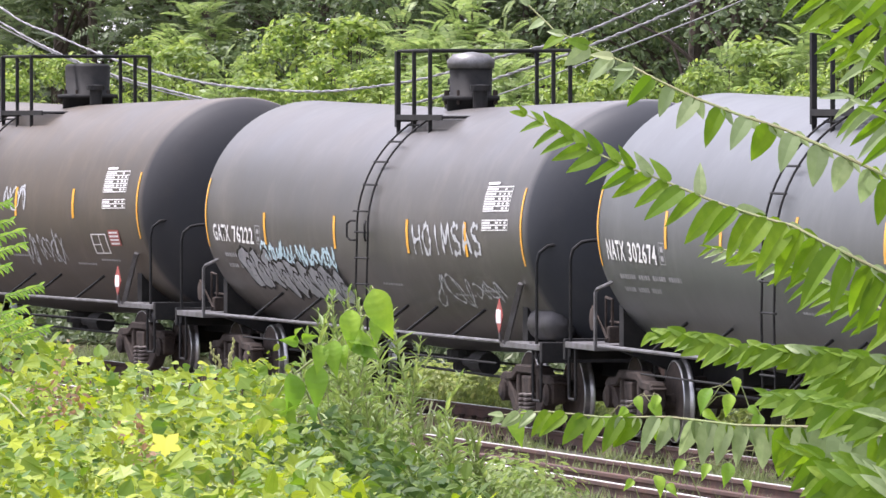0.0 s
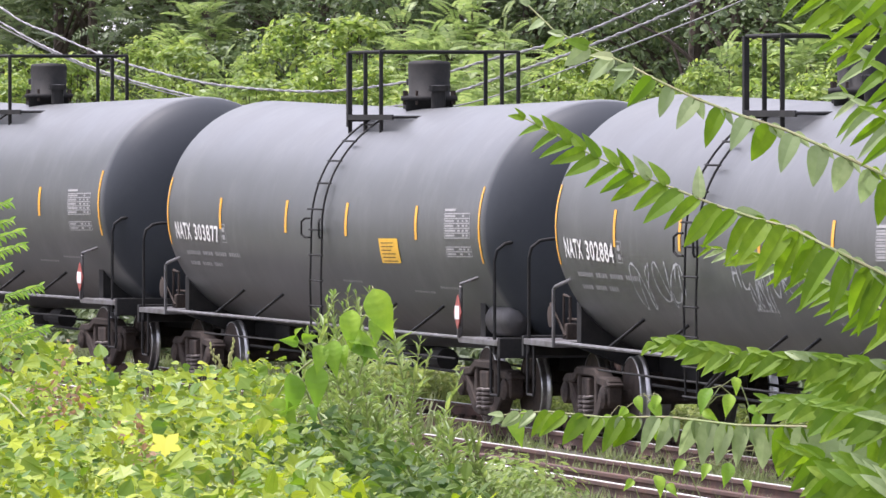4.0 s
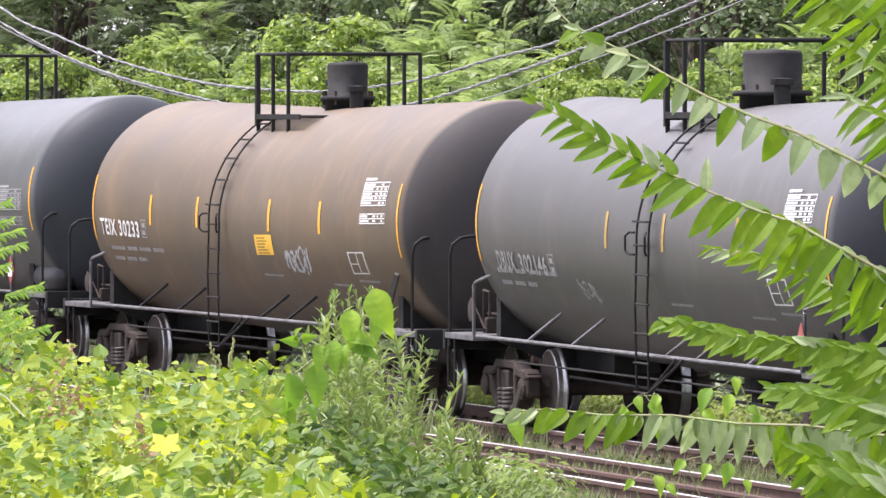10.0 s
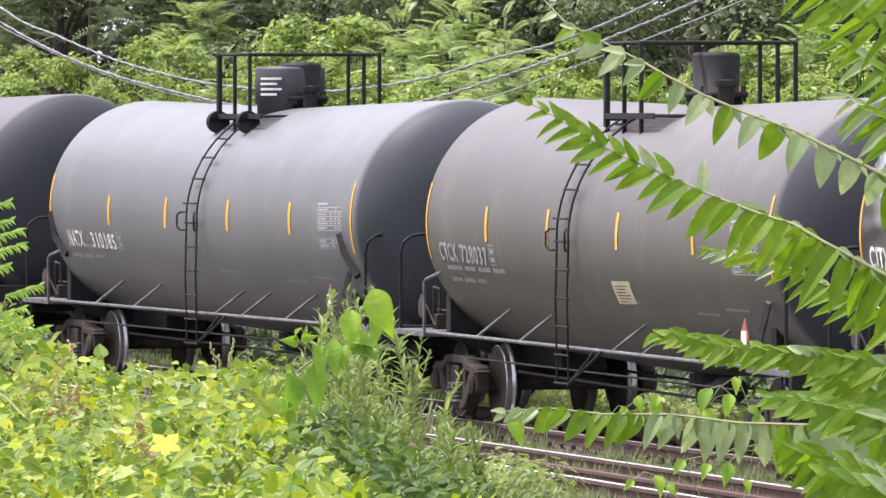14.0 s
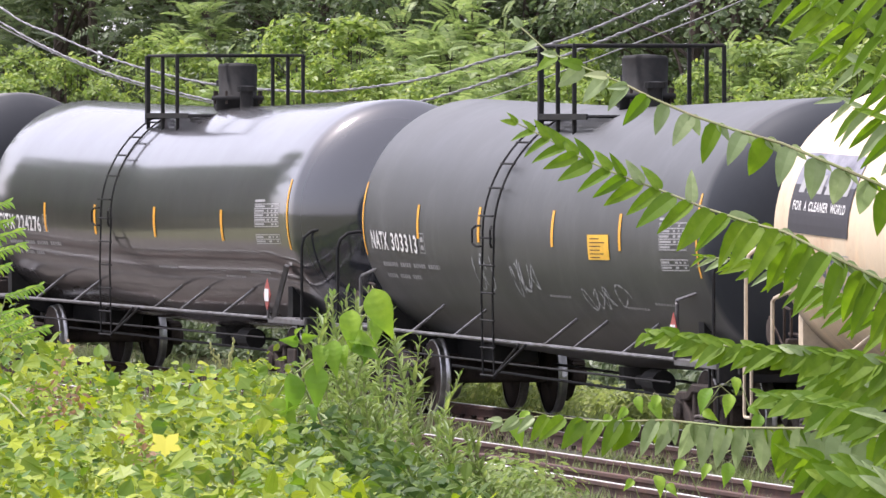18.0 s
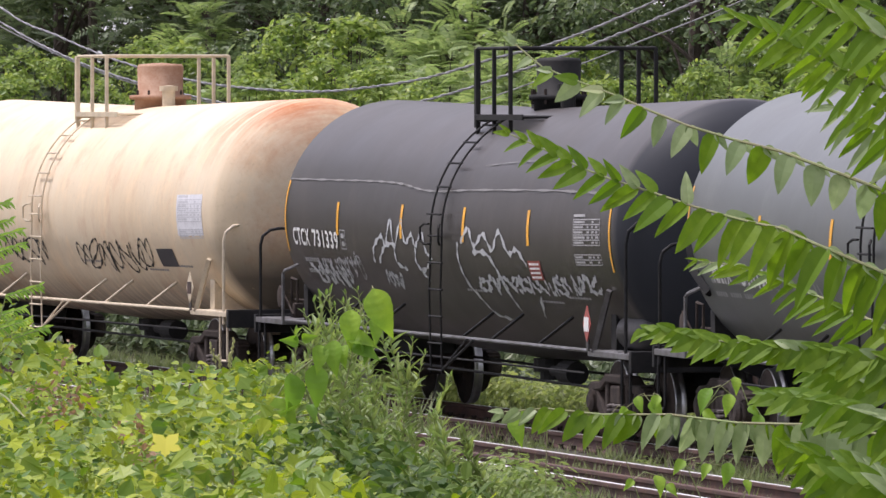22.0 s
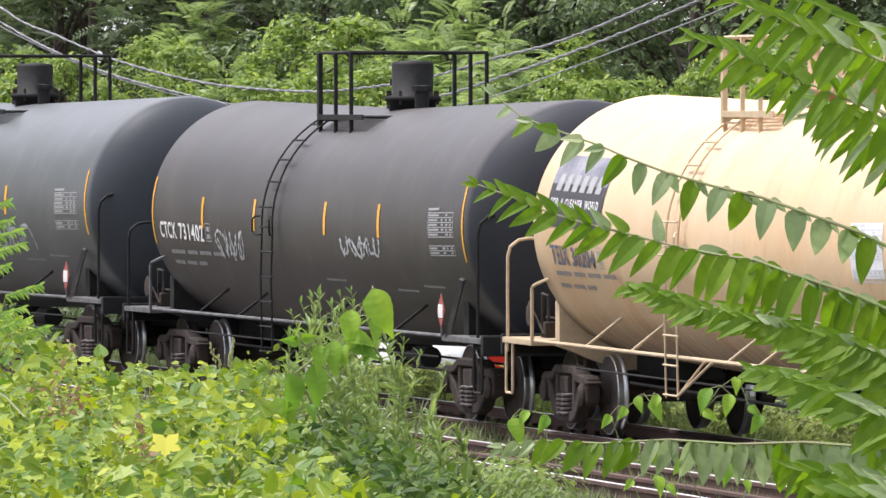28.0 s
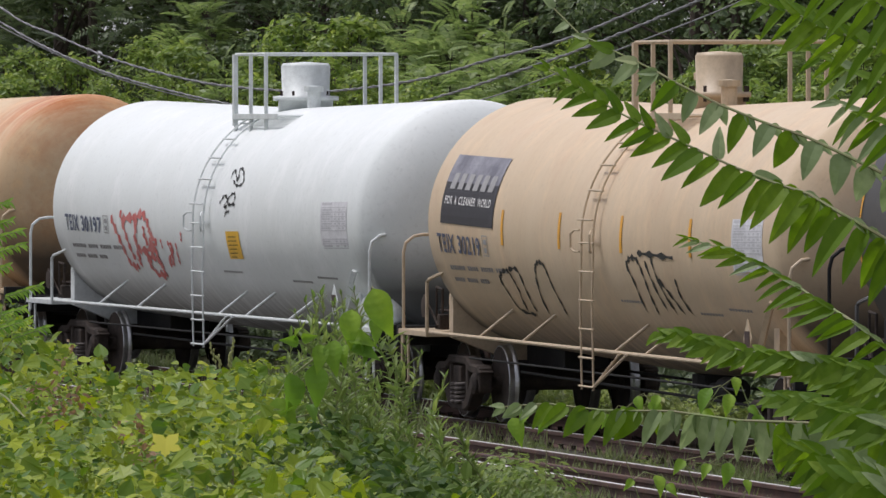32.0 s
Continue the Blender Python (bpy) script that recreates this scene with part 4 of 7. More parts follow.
# sprayed marks on each car: x left, x right, z low, z high, letters, stroke width, paint
TAGS = {
    0: [(6.3, 4.4, 2.1, 2.55, 4, 0.03, "w"), (3.3, 0.7, 1.8, 2.2, 6, 0.035, "w"), (1.5, -0.5, 1.5, 1.85, 3, 0.02, "w"), (-1.68, -3.50, 1.51, 1.97, 5, 0.03, "w"), (-0.91, -1.93, 2.29, 2.63, 3, 0.035, "w")],
    1: [(4.6, 1.0, 1.8, 2.08, 14, 0.05, "b"), (-3.1, -4.6, 1.4, 1.8, 3, 0.025, "w"), (-4.9, -6.2, 1.5, 1.78, 3, 0.025, "w")],
    4: [(4.04, 1.9, 1.56, 2.1, 4, 0.024, "w"), (-0.95, -1.75, 1.6, 2.0, 3, 0.02, "w")],
    6: [(-2.15, -3.2, 1.68, 1.98, 5, 0.035, "w")],
    7: [(2.9, 2.2, 1.6, 1.85, 3, 0.025, "t")],
    11: [(2.2, 1.3, 1.6, 2.05, 2, 0.022, "w"), (0.4, -0.6, 1.6, 2.0, 3, 0.022, "w"), (-2.4, -4.2, 1.5, 1.8, 4, 0.02, "w")],
    12: [(3.9, 0.8, 1.6, 1.95, 7, 0.035, "k"), (-0.8, -4.3, 1.5, 1.9, 7, 0.03, "k")],
    13: [(6.4, 4.6, 1.58, 1.86, 7, 0.05, "w"), (4.9, 3.8, 1.65, 1.98, 3, 0.02, "w"), (2.7, 2.0, 1.6, 1.8, 3, 0.04, "w"), (-1.6, -6.5, 1.62, 1.82, 14, 0.05, "w")],
    15: [(4.49, 0.35, 1.70, 2.01, 9, 0.042, "w"), (-0.91, -4.59, 1.66, 2.04, 8, 0.042, "w")],
    16: [(4.07, 2.76, 1.8, 2.2, 5, 0.035, "w"), (-1.98, -3.76, 1.93, 2.17, 6, 0.036, "w")],
}
# where the ladder and the front of the top railing stand along each car
LADDER_X = {0: 0.9, 1: -0.7, 2: -0.36, 3: -0.42, 4: 1.0, 5: -0.47, 6: 0.8, 7: -0.48, 8: -0.26, 9: 0.7, 10: 1.0, 11: 1.05, 12: 0.75, 13: -0.26, 14: -0.4, 15: -0.45, 16: 1.2, 17: 0.87, 18: -0.4, 19: -0.25}
RAILING_X = {0: 1.16, 1: 0.04, 2: 0.35, 3: 0.41, 4: 1.23, 5: 0.32, 6: 1.02, 7: 0.95, 8: 0.7, 9: 1.23, 10: 1.21, 11: 1.15, 12: 0.95, 13: 0.28, 14: 0.7, 15: 0.5, 16: 1.04, 17: 1.17, 18: 0.12, 19: 0.15}
# where the mark and the number begin and their height, where it differs
NUMBER_AT = {7: (6.45, 5.4, 1.88), 9: (6.75, 5.75, 1.95), 8: (6.5, 5.25, 1.87), 14: (6.45, 5.2, 1.85), 17: (6.6, 5.65, 1.97), 12: (6.6, 5.65, 1.97), 18: (6.7, 5.85, 2.08)}
# places of the reflective strips along the cars, where they differ
STRIP_X = {1: (4.28, 0.87, -2.48, -5.0), 2: (4.23, 1.87, -1.12, -4.5), 3: (4.56, 1.3, -1.53, -4.64), 6: (4.26, 1.9, -1.57, -3.9), 7: (1.34, -1.06, -4.0), 8: (4.18, 1.29, -1.73, -4.6), 9: (4.44, 1.65, -1.35, -4.43),
           10: (4.42, 1.81, -1.16, -4.34), 13: (4.67, 1.61, -1.21, -4.0), 14: (4.21, 1.28, -1.7, -4.63), 15: (4.43, 1.81, -1.01, -3.5), 16: (4.69, 2.1, -1.26, -3.7), 19: (3.82, 1.24, -1.41, -4.2)}
# low edge, height and width of the warning panel, where they differ
PANEL_AT = {3: (1.89, 0.3, 0.83), 6: (1.92, 0.26, 0.8), 9: (1.63, 0.25, 0.74), 18: (1.83, 0.36, 0.62)}
# cars differ a little in length
OFFSET = {-1: 0.2, 0: 0.15, 1: 0.2, 2: 0.3, 3: 0.3, 4: 0.35, 5: 0.4, 6: 0.6, 7: 0.45, 8: -0.04, 9: -0.1, 10: -0.25, 11: -0.38, 12: -0.12, 13: -0.34, 14: -0.2, 15: -0.15, 16: -0.09, 17: 0.15, 18: 0.2, 19: 0.2, 20: 0.2, 21: 0.2}


def car_place(k):
    return 153.3 - 18.138 * (k - 1) + OFFSET.get(k, 0.0)


# cars with a bent post at the rear, the others have a slanted one; cars with an air reservoir there
BENT = (2, 3, 4, 5, 7, 11)
RESERVOIR = (1, 3, 5, 13, 18)
CAR_OB = {}
WHEELS = {}


def train():
    proto = build_car()
    meshes = truck_meshes()
    frame_me, bolster_me, spring_me, axle_me, tread_me = meshes
    for x in (7.5, -6.2):
        tr = put("truck", bolster_me, M_STEEL, proto, "dark rusty two-axle freight truck")
        tr.location = (x, 0, 0)
        for rot in (0, 180):
            o = put("side_frame", frame_me, M_STEEL, tr)
            o.matrix_basis = pose(0, 0, 0, 0, 0, rot)
            for sx in (-0.11, 0.11):
                s_ = put("spring", spring_me, M_SPRING, tr, "coil spring")
                s_.matrix_basis = pose(sx, 1.07 if rot == 0 else -1.07, 0)
    for x in (8.39, 6.61, -5.31, -7.09):
        a = put("wheelset", axle_me, M_STEEL, proto, "steel wheels on one axle")
        a.location = (x, 0, 0.463)
        for tm in tread_me:
            put("wheel_tread", tm, M_TREAD, a, "polished wheel tread")
    letter = {"w": M_WHITE, "g": plain("faded_lettering", (0.36, 0.36, 0.35)), "n": M_DKTXT}
    spray = {"w": M_GRAF, "b": M_GRAFLIGHT, "r": M_GRAFRED, "k": M_GRAFBLACK, "y": M_GRAFGREEN, "t": M_TABLE}
    for k in sorted(CARS):
        number, tcol, base, dirt, amount, rough, panel, label = CARS[k]
        s = car_place(k) + train_run(0)
        if k == max(CARS):
            car = proto
            car.matrix_basis = track_pose(s)
        else:
            car = copy_thing(proto, track_pose(s))
        tagged(car, label, "tank car", "cars of the train")
        pale = k in (12, 17, 18, 19)
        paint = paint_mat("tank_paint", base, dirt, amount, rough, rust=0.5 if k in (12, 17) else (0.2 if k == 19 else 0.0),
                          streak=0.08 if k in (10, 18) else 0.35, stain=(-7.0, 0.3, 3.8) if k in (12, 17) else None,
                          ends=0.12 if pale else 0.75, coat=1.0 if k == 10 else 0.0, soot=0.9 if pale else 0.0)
        fit_paint = plain("fitting_paint", tuple(v * 0.9 for v in base), 0.5) if pale else M_BLACK
        bar = plain("bar_paint", tuple(v * 0.85 for v in base), 0.5) if pale else M_GREYBAR
        wheels = []
        for ch in list(car.children):
            kind = ch.name.split(".")[0]
            if (kind == "slanted_post" and k in BENT) or (kind == "bent_post" and k not in BENT and ch.data.vertices[0].co.x < 0) or (kind == "air_reservoir" and k not in RESERVOIR):
                bpy.data.objects.remove(ch)
                continue
            if kind == "end_handrail" and k in (13, 14, 15, 16) and ch.data.vertices[0].co.x < 0:
                ch.scale.z = 1.14
            if kind in ("reflective_strip", "end_strip") and (k in (12, 17, 18) or (k == 19 and kind == "end_strip")):
                bpy.data.objects.remove(ch)
                continue
            if kind == "dome" and k in (0, 7, 12, 17, 18):
                ch.scale = (1.22, 1.22, 1.0)
            if kind in ("ladder_rail", "rung", "grab_loop", "ladder_foot"):
                ch.location.x += LADDER_X.get(k, 0.9) - 0.89
            elif kind in ("railing_post", "top_rail", "platform", "toe_board", "corner_post"):
                ch.location.x += RAILING_X.get(k, 1.16) - 1.16
            if kind == "data_table" and k in (0, 1, 6, 7):
                # some cars carry it higher
                ch.matrix_basis = pose(0.15, 0, AXIS, 13, 0, 0) @ Matrix.Translation((0, 0, -AXIS))
                ch.material_slots[0].material = M_WHITE
            if kind == "dome" and k in (12, 17):
                ch.material_slots[0].material = M_RUSTDOME
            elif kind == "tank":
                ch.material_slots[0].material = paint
            elif kind in ("side_rail", "bent_post", "slanted_post", "end_platform", "brace"):
                ch.material_slots[0].material = M_BLACK if kind == "brace" and not (pale or 7 <= k <= 11) else bar
            elif kind in PAINTED:
                ch.material_slots[0].material = fit_paint
            elif kind in ("data_table", "stencil_line") and pale:
                ch.material_slots[0].material = M_PRINT if kind == "stencil_line" else M_PAPERLINE
            elif kind == "air_reservoir" and k == 18:
                ch.material_slots[0].material = fit_paint
            elif kind == "placard" and pale:
                ch.material_slots[0].material = bar
                ch.children[0].material_slots[0].material = M_RUSTGEAR
            elif kind == "wheelset":
                wheels.append(ch)
        CAR_OB[k], WHEELS[k] = car, wheels
        if k not in (12, 17, 18):
            for x in STRIP_X.get(k, (4.6, 1.75, -1.5, -4.3)):
                low = 2.2 - (0.17 if k in (1, 10) else 0.03 if k in (8, 14, 19) else 0)
                put("reflective_strip", decal_mesh("reflective_strip", [(x + 0.05, x - 0.05, arc_for(low, x), arc_for(low + 0.41, x))], 0.007), M_OLDTAPE if k == 7 else M_TAPE, car, "yellow reflective strip")
        if number:
            x, xd, zn = NUMBER_AT.get(k, (6.92, 5.94, 2.05))
            mark, digits = number.split()
            wide = 0.212 * len(digits)
            put("reporting_mark", text_mesh("reporting_mark", mark, x, arc_for(zn, x), 0.225, min(0.82, x - xd - 0.14)), letter[tcol], car, "stencilled owner's mark")
            put("car_number", text_mesh("car_number", digits, xd, arc_for(zn, x), 0.225, wide), letter[tcol], car, "stencilled car number")
            xb = xd - wide - 0.1
            v = arc_for(zn + 0.01, x)
            q = [(xb, xb - 0.25, v + 0.235, v + 0.247), (xb, xb - 0.25, v, v + 0.012), (xb, xb - 0.018, v, v + 0.24), (xb - 0.232, xb - 0.25, v, v + 0.24), (xb - 0.06, xb - 0.19, v + 0.14, v + 0.2), (xb - 0.06, xb - 0.19, v + 0.04, v + 0.1)]
            put("stencil_box", decal_mesh("stencil_box", q), M_TABLE, car, "small outlined stencil")
        if panel is not None:
            zp, hp, wp = PANEL_AT.get(k, (2.08, 0.28, 0.86))
            me = decal_mesh("warning_panel", [(panel, panel - wp, arc_for(zp, -3), arc_for(zp + hp, -3))], 0.008)
            pn = put("warning_panel", me, M_PALEYELLOW if k == 9 else M_YPANEL, car, "yellow warning panel with illegible dark lines")
            q = []
            for r in range(6):
                v = arc_for(zp + 0.02, -3) + hp * 0.15 * r
                q.append((panel - 0.1, panel - wp * random.uniform(0.55, 0.88), v, v + 0.011))
            put("panel_lines", decal_mesh("panel_lines", q, 0.012), M_RUSTGEAR, pn, "illegible dark print")
        if k in (12, 17, 19):
            me = decal_mesh("logo_panel", [(6.75, 4.25, arc_for(2.37, 5), arc_for(3.18, 5))], 0.008)
            lg = put("logo_panel", me, M_LOGO, car, "faded dark logo panel")
            for word, xw, ww in (("FOR", 6.6, 0.36), ("A", 6.14, 0.1), ("CLEANER", 5.94, 0.8), ("WORLD", 5.04, 0.62)):
                put("slogan_word", text_mesh("slogan_word", word, xw, arc_for(2.6, 5), 0.1, ww), letter["w"], lg, "white slogan word")
            put("worn_band", decal_mesh("worn_band", [(6.75, 4.25, arc_for(2.86, 5), arc_for(3.18, 5))], 0.010), M_WORN, lg, "worn pale upper half")
            q = [(6.5 - 0.36 * i, 6.27 - 0.36 * i, arc_for(2.78, 5), arc_for(2.78, 5) + 0.2, 0.05) for i in range(6)]
            for bar_q in q:
                put("logo_bar", decal_mesh("logo_bar", [bar_q], 0.014), M_TABLE, lg, "worn grey logo shape")
        if k in (8, 14):
            # squat valve housing with four stencilled lines, and the railing's heavy feet
            top = axis_z(0) + TANK_R
            hs_ = part("housing", lathed([(0.44, top - 0.1), (0.44, top + 0.04), (0.47, top + 0.06), (0.47, top + 0.52), (0.45, top + 0.55), (0, top + 0.57)], "z", (0.1, 0.1, 0), 32), M_HOUSING, car, "squat dark valve housing", True)
            for r in range(4):
                a0, a1 = radians(108), radians(150 - 8 * (r in (1, 3)))
                ring = [(0.1 + 0.474 * cos(a0 + (a1 - a0) * j / 6), 0.1 + 0.474 * sin(a0 + (a1 - a0) * j / 6)) for j in range(7)]
                zz = top + 0.38 - 0.07 * r
                put("stencil_line", raw_mesh("stencil_line", [(x_, y_, zz + h_) for x_, y_ in ring for h_ in (0, 0.03)], [(2 * j, 2 * j + 2, 2 * j + 3, 2 * j + 1) for j in range(6)]), M_WHITE, hs_, "white illegible stencilled line")
            for y in (1.47, -1.47):
                part("gusset", tubed([(7.28, y * 1.02, 2.32), (7.15, y, 1.95), (6.9, y * 0.93, 1.72)], 0.06, 4), M_BLACK, car, "black gusset plate")
                part("gusset", tubed([(-6.82, y * 1.02, 2.2), (-6.95, y, 1.95), (-7.15, y * 0.93, 1.68)], 0.06, 4), M_BLACK, car, "black gusset plate")
            x0 = RAILING_X[k]
            for x_ in (x0, x0 - 1.43):
                ft = bmesh.new()
                lathe(ft, [(0.0, -0.06), (0.15, -0.06), (0.15, 0.06), (0, 0.06)], "x", (x_, 0.93, 3.6), 16)
                box(ft, x_ - 0.06, x_ + 0.06, 0.8, 1.06, 3.58, 3.68, bevel=0.01)
                part("railing_foot", ft, M_BLACK, car, "heavy rounded railing foot")
        if k == 1:
            top = axis_z(0) + TANK_R
            part("dome_lid", lathed([(0.29, top + 0.5), (0.3, top + 0.6), (0.22, top + 0.68), (0.0, top + 0.71)], "z", (-0.1, 0, 0), 24), M_GREYBAR, car, "pale domed lid", True)
        if k in (0, 6, 7):
            q = [(-5.0, -5.7, 1.98, 1.995), (-5.0, -5.7, 1.72, 1.735), (-5.0, -5.04, 1.72, 1.99), (-5.66, -5.7, 1.72, 1.99), (-5.35, -5.38, 1.72, 1.99), (-5.0, -5.35, 1.84, 1.852)]
            put("stencil_box", decal_mesh("stencil_box", [(a, b, arc_for(c, -5.3), arc_for(d, -5.3)) for a, b, c, d in q]), M_WHITE, car, "white outlined stencil box")
        if k in (0, 13):
            rp = put("notice_panel", decal_mesh("notice_panel", [(-5.85 + 1.95 * (k == 13), -6.35 + 1.95 * (k == 13), arc_for(1.84, -6), arc_for(2.06, -6))], 0.01), M_RED, car, "small red and white notice panel")
            put("panel_lines", decal_mesh("panel_lines", [(-5.9 + 1.95 * (k == 13), -6.3 + 1.95 * (k == 13), arc_for(1.86 + 0.05 * r, -6), arc_for(1.885 + 0.05 * r, -6)) for r in range(4)], 0.014), M_WHITE, rp, "illegible white print")
        if k == 13:
            for pts in ([(7.3, 2.88), (5.14, 2.88), (3.23, 2.88), (1.92, 2.86), (0.72, 2.79), (-1.14, 2.81), (-4.44, 2.84), (-6.98, 2.83)], [(-1.44, 3.1), (-3.1, 3.16), (-5.76, 3.19)]):
                line = curve_through([(x, arc_for(z, x)) for x, z in pts], 8)
                put("tide_line", stroke_mesh("tide_line", [line], 0.018 if len(pts) > 3 else 0.008, 0.014), M_TIDE, car, "wavering pale tide line")
        if pale:
            put("data_panel", decal_mesh("data_panel", [(-5.8, -6.95, arc_for(2.05, -6), arc_for(2.6, -6))], 0.004), M_PAPER, car, "pale grey panel behind the data table")
        if k in (12, 17):
            put("notice_panel", decal_mesh("notice_panel", [(-4.6, -5.35, arc_for(1.62, -5), arc_for(1.86, -5))], 0.008), M_LOGO, car, "small black notice panel")
        if k == 4:
            for word, y0, y1, z in (("MIN", 1.24, 0.68, 2.88), ("HYSE", 1.28, 0.6, 2.58), ("ORION", 1.26, 0.6, 2.27)):
                for line in pen_lines(word, y0, y1, z - 0.11, z + 0.13, -0.05):
                    vs, fs = [], []
                    b = 0
                    for a_, v_ in line:
                        for dd in (-0.011, 0.011):
                            y_, zz = a_ + dd, v_ + dd - AXIS
                            vs.append((-HALF - 0.74 * sqrt(max(0.0, 1 - (y_ * y_ + zz * zz) / TANK_R ** 2)) - 0.008, y_, zz + AXIS))
                    fs += [(b + 2 * q, b + 2 * q + 1, b + 2 * q + 3, b + 2 * q + 2) for q in range(len(line) - 1)]
                    put("graffiti", raw_mesh("graffiti", vs, fs), M_GRAFGREEN, car, "pale green sprayed stroke on the tank end")
        if k == 1:
            bubble_letters(car, 5.8, 0.8, 1.46, 1.96, 9, M_SILVER, M_GRAFBLACK)
        for pc, w, strokes in DRAWN.get(k, ()):
            for st in strokes:
                line = curve_through([(x, arc_for(z, x)) for x, z in st])
                put("graffiti", stroke_mesh("graffiti", [line], w * 0.8), spray[pc], car, "sprayed graffiti stroke")
        for word, x0, x1, z0, z1, w in WORDS.get(k, ()):
            for line in pen_lines(word, x0, x1, arc_for(z0, x0), arc_for(z1, x0), -0.1):
                put("graffiti", stroke_mesh("graffiti", [line], w), M_GRAF, car, "sprayed letter stroke")
        for i, (x0, x1, z0, z1, n_, w, pc) in enumerate(TAGS.get(k, ())):
            lines = scribble(x0, x1, arc_for(z0, x0), arc_for(z1, x0), n_, 101 * k + 31 * i + 7)
            for line in lines:
                put("graffiti", stroke_mesh("graffiti", [line], w * 0.85), spray[pc], car, "sprayed graffiti stroke")


# ---------------------------------------------------------------- foliage
def leaf_cloud(name, centres, size, seed, flat=0.5, face=None, shape="oval"):
    """Many folded leaves, one at each centre; face gives the way each one turns; returns a mesh."""
    rng = np.random.default_rng(seed)
    c = np.asarray(centres, float)
    n = len(c)
    nrm = rng.normal(size=(n, 3))
    nrm[:, 2] = np.abs(nrm[:, 2]) + flat
    nrm[:, 1] -= 0.35 * flat
    if face is not None:
        nrm = 0.5 * rng.normal(size=(n, 3)) + face
    nrm /= np.linalg.norm(nrm, axis=1)[:, None]
    d = rng.normal(size=(n, 3))
    d[:, 2] -= 0.3
    d -= (d * nrm).sum(1)[:, None] * nrm
    d /= np.linalg.norm(d, axis=1)[:, None]
    w = np.cross(nrm, d)
    L = size * (0.5 + 0.95 * rng.uniform(0, 1, n) ** 1.5)[:, None]
    if shape == "lobed":
        prof = [(0, 0, 0)]
        for i in range(11):
            a = -2.5 + 5.0 * i / 10
            r = 0.62 if i % 2 else 0.38
            prof.append((0.35 + r * cos(a), r * sin(a), 0.05 - 0.12 * r * abs(sin(a)) - 0.1 * max(0, cos(a))))
        faces = [(0, i, i + 1) for i in range(1, 11)]
    elif shape == "oval":
        prof = [(0, 0, 0), (0.35, 0.28, 0.06), (0.72, 0.22, 0.03), (1.0, 0, -0.1), (0.72, -0.22, 0.03), (0.35, -0.28, 0.06)]
        faces = [(0, 1, 2, 3), (0, 3, 4, 5)]
    else:
        prof = [(0, 0, 0), (-0.04, 0.2, 0.02), (0.12, 0.38, 0.02), (0.34, 0.4, 0.0), (0.6, 0.31, -0.04), (0.82, 0.13, -0.1), (1.02, 0, -0.2),
                (0.82, -0.13, -0.12), (0.6, -0.31, -0.08), (0.34, -0.4, -0.03), (0.12, -0.38, 0.01), (-0.04, -0.2, 0.02)]
        faces = [(0, 1, 2, 3, 4, 5, 6), (0, 6, 7, 8, 9, 10, 11)]
    vs = np.stack([c + L * (a * d + b * w + e * nrm) for a, b, e in prof], 1).reshape(-1, 3)
    k = len(prof)
    return raw_mesh(name, vs.tolist(), [tuple(i * k + q for q in f) for i in range(n) for f in faces])


def frond_cloud(name, bases, dirs, length, pairs, seed, leaf=0.1):
    """Compound leaves: each a stalk with paired leaflets."""
    rng = np.random.default_rng(seed)
    vs, fs = [], []
    for b, d in zip(bases, dirs):
        b, d = np.array(b, float), np.array(d, float)
        d /= np.linalg.norm(d)
        up = np.array([0, 0, 1.0]) + rng.normal(size=3) * 0.3
        side = np.cross(d, up)
        side /= np.linalg.norm(side)
        nn = np.cross(side, d)
        L = length * rng.uniform(0.7, 1.2)
        for i in range(pairs):
            q = (i + 1) / pairs
            p = b + d * L * q - np.array([0, 0, 0.35 * L * q * q])
            for sg in (1, -1):
                dr = side * sg + d * 0.35 - np.array([0, 0, 0.35])
                dr /= np.linalg.norm(dr)
                wd = np.cross(dr, nn)
                l_ = leaf * (0.6 + 0.9 * q * (1.15 - q) * 2)
                j = len(vs)
                for a, w in ((0, 0), (0.4, 0.17), (1, 0), (0.4, -0.17)):
                    vs.append(p + dr * l_ * a + wd * l_ * w)
                fs.append((j, j + 1, j + 2, j + 3))
    return raw_mesh(name, [v.tolist() for v in vs], fs)


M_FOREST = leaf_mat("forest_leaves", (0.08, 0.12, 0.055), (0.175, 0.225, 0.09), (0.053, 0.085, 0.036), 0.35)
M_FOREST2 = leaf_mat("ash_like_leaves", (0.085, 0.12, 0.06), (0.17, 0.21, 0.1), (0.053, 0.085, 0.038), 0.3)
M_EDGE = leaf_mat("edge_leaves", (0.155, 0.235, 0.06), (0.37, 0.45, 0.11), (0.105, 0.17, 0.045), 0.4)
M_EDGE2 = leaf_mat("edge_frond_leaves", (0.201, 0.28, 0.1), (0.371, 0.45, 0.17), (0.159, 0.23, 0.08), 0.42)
M_VINE = leaf_mat("vine_leaves", (0.085, 0.166, 0.023), (0.413, 0.475, 0.043), (0.085, 0.166, 0.023), 0.34, 0.45, 0.24)
M_VINEDARK = leaf_mat("small_vine_leaves", (0.046, 0.095, 0.015), (0.313, 0.37, 0.038), (0.046, 0.095, 0.015), 0.3, 0.45, 0.22)
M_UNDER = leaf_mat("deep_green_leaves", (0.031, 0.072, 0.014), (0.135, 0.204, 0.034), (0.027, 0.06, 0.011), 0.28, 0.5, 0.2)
M_WEED = leaf_mat("weed_leaves", (0.133, 0.2, 0.055), (0.286, 0.35, 0.105), (0.106, 0.165, 0.045), 0.4)
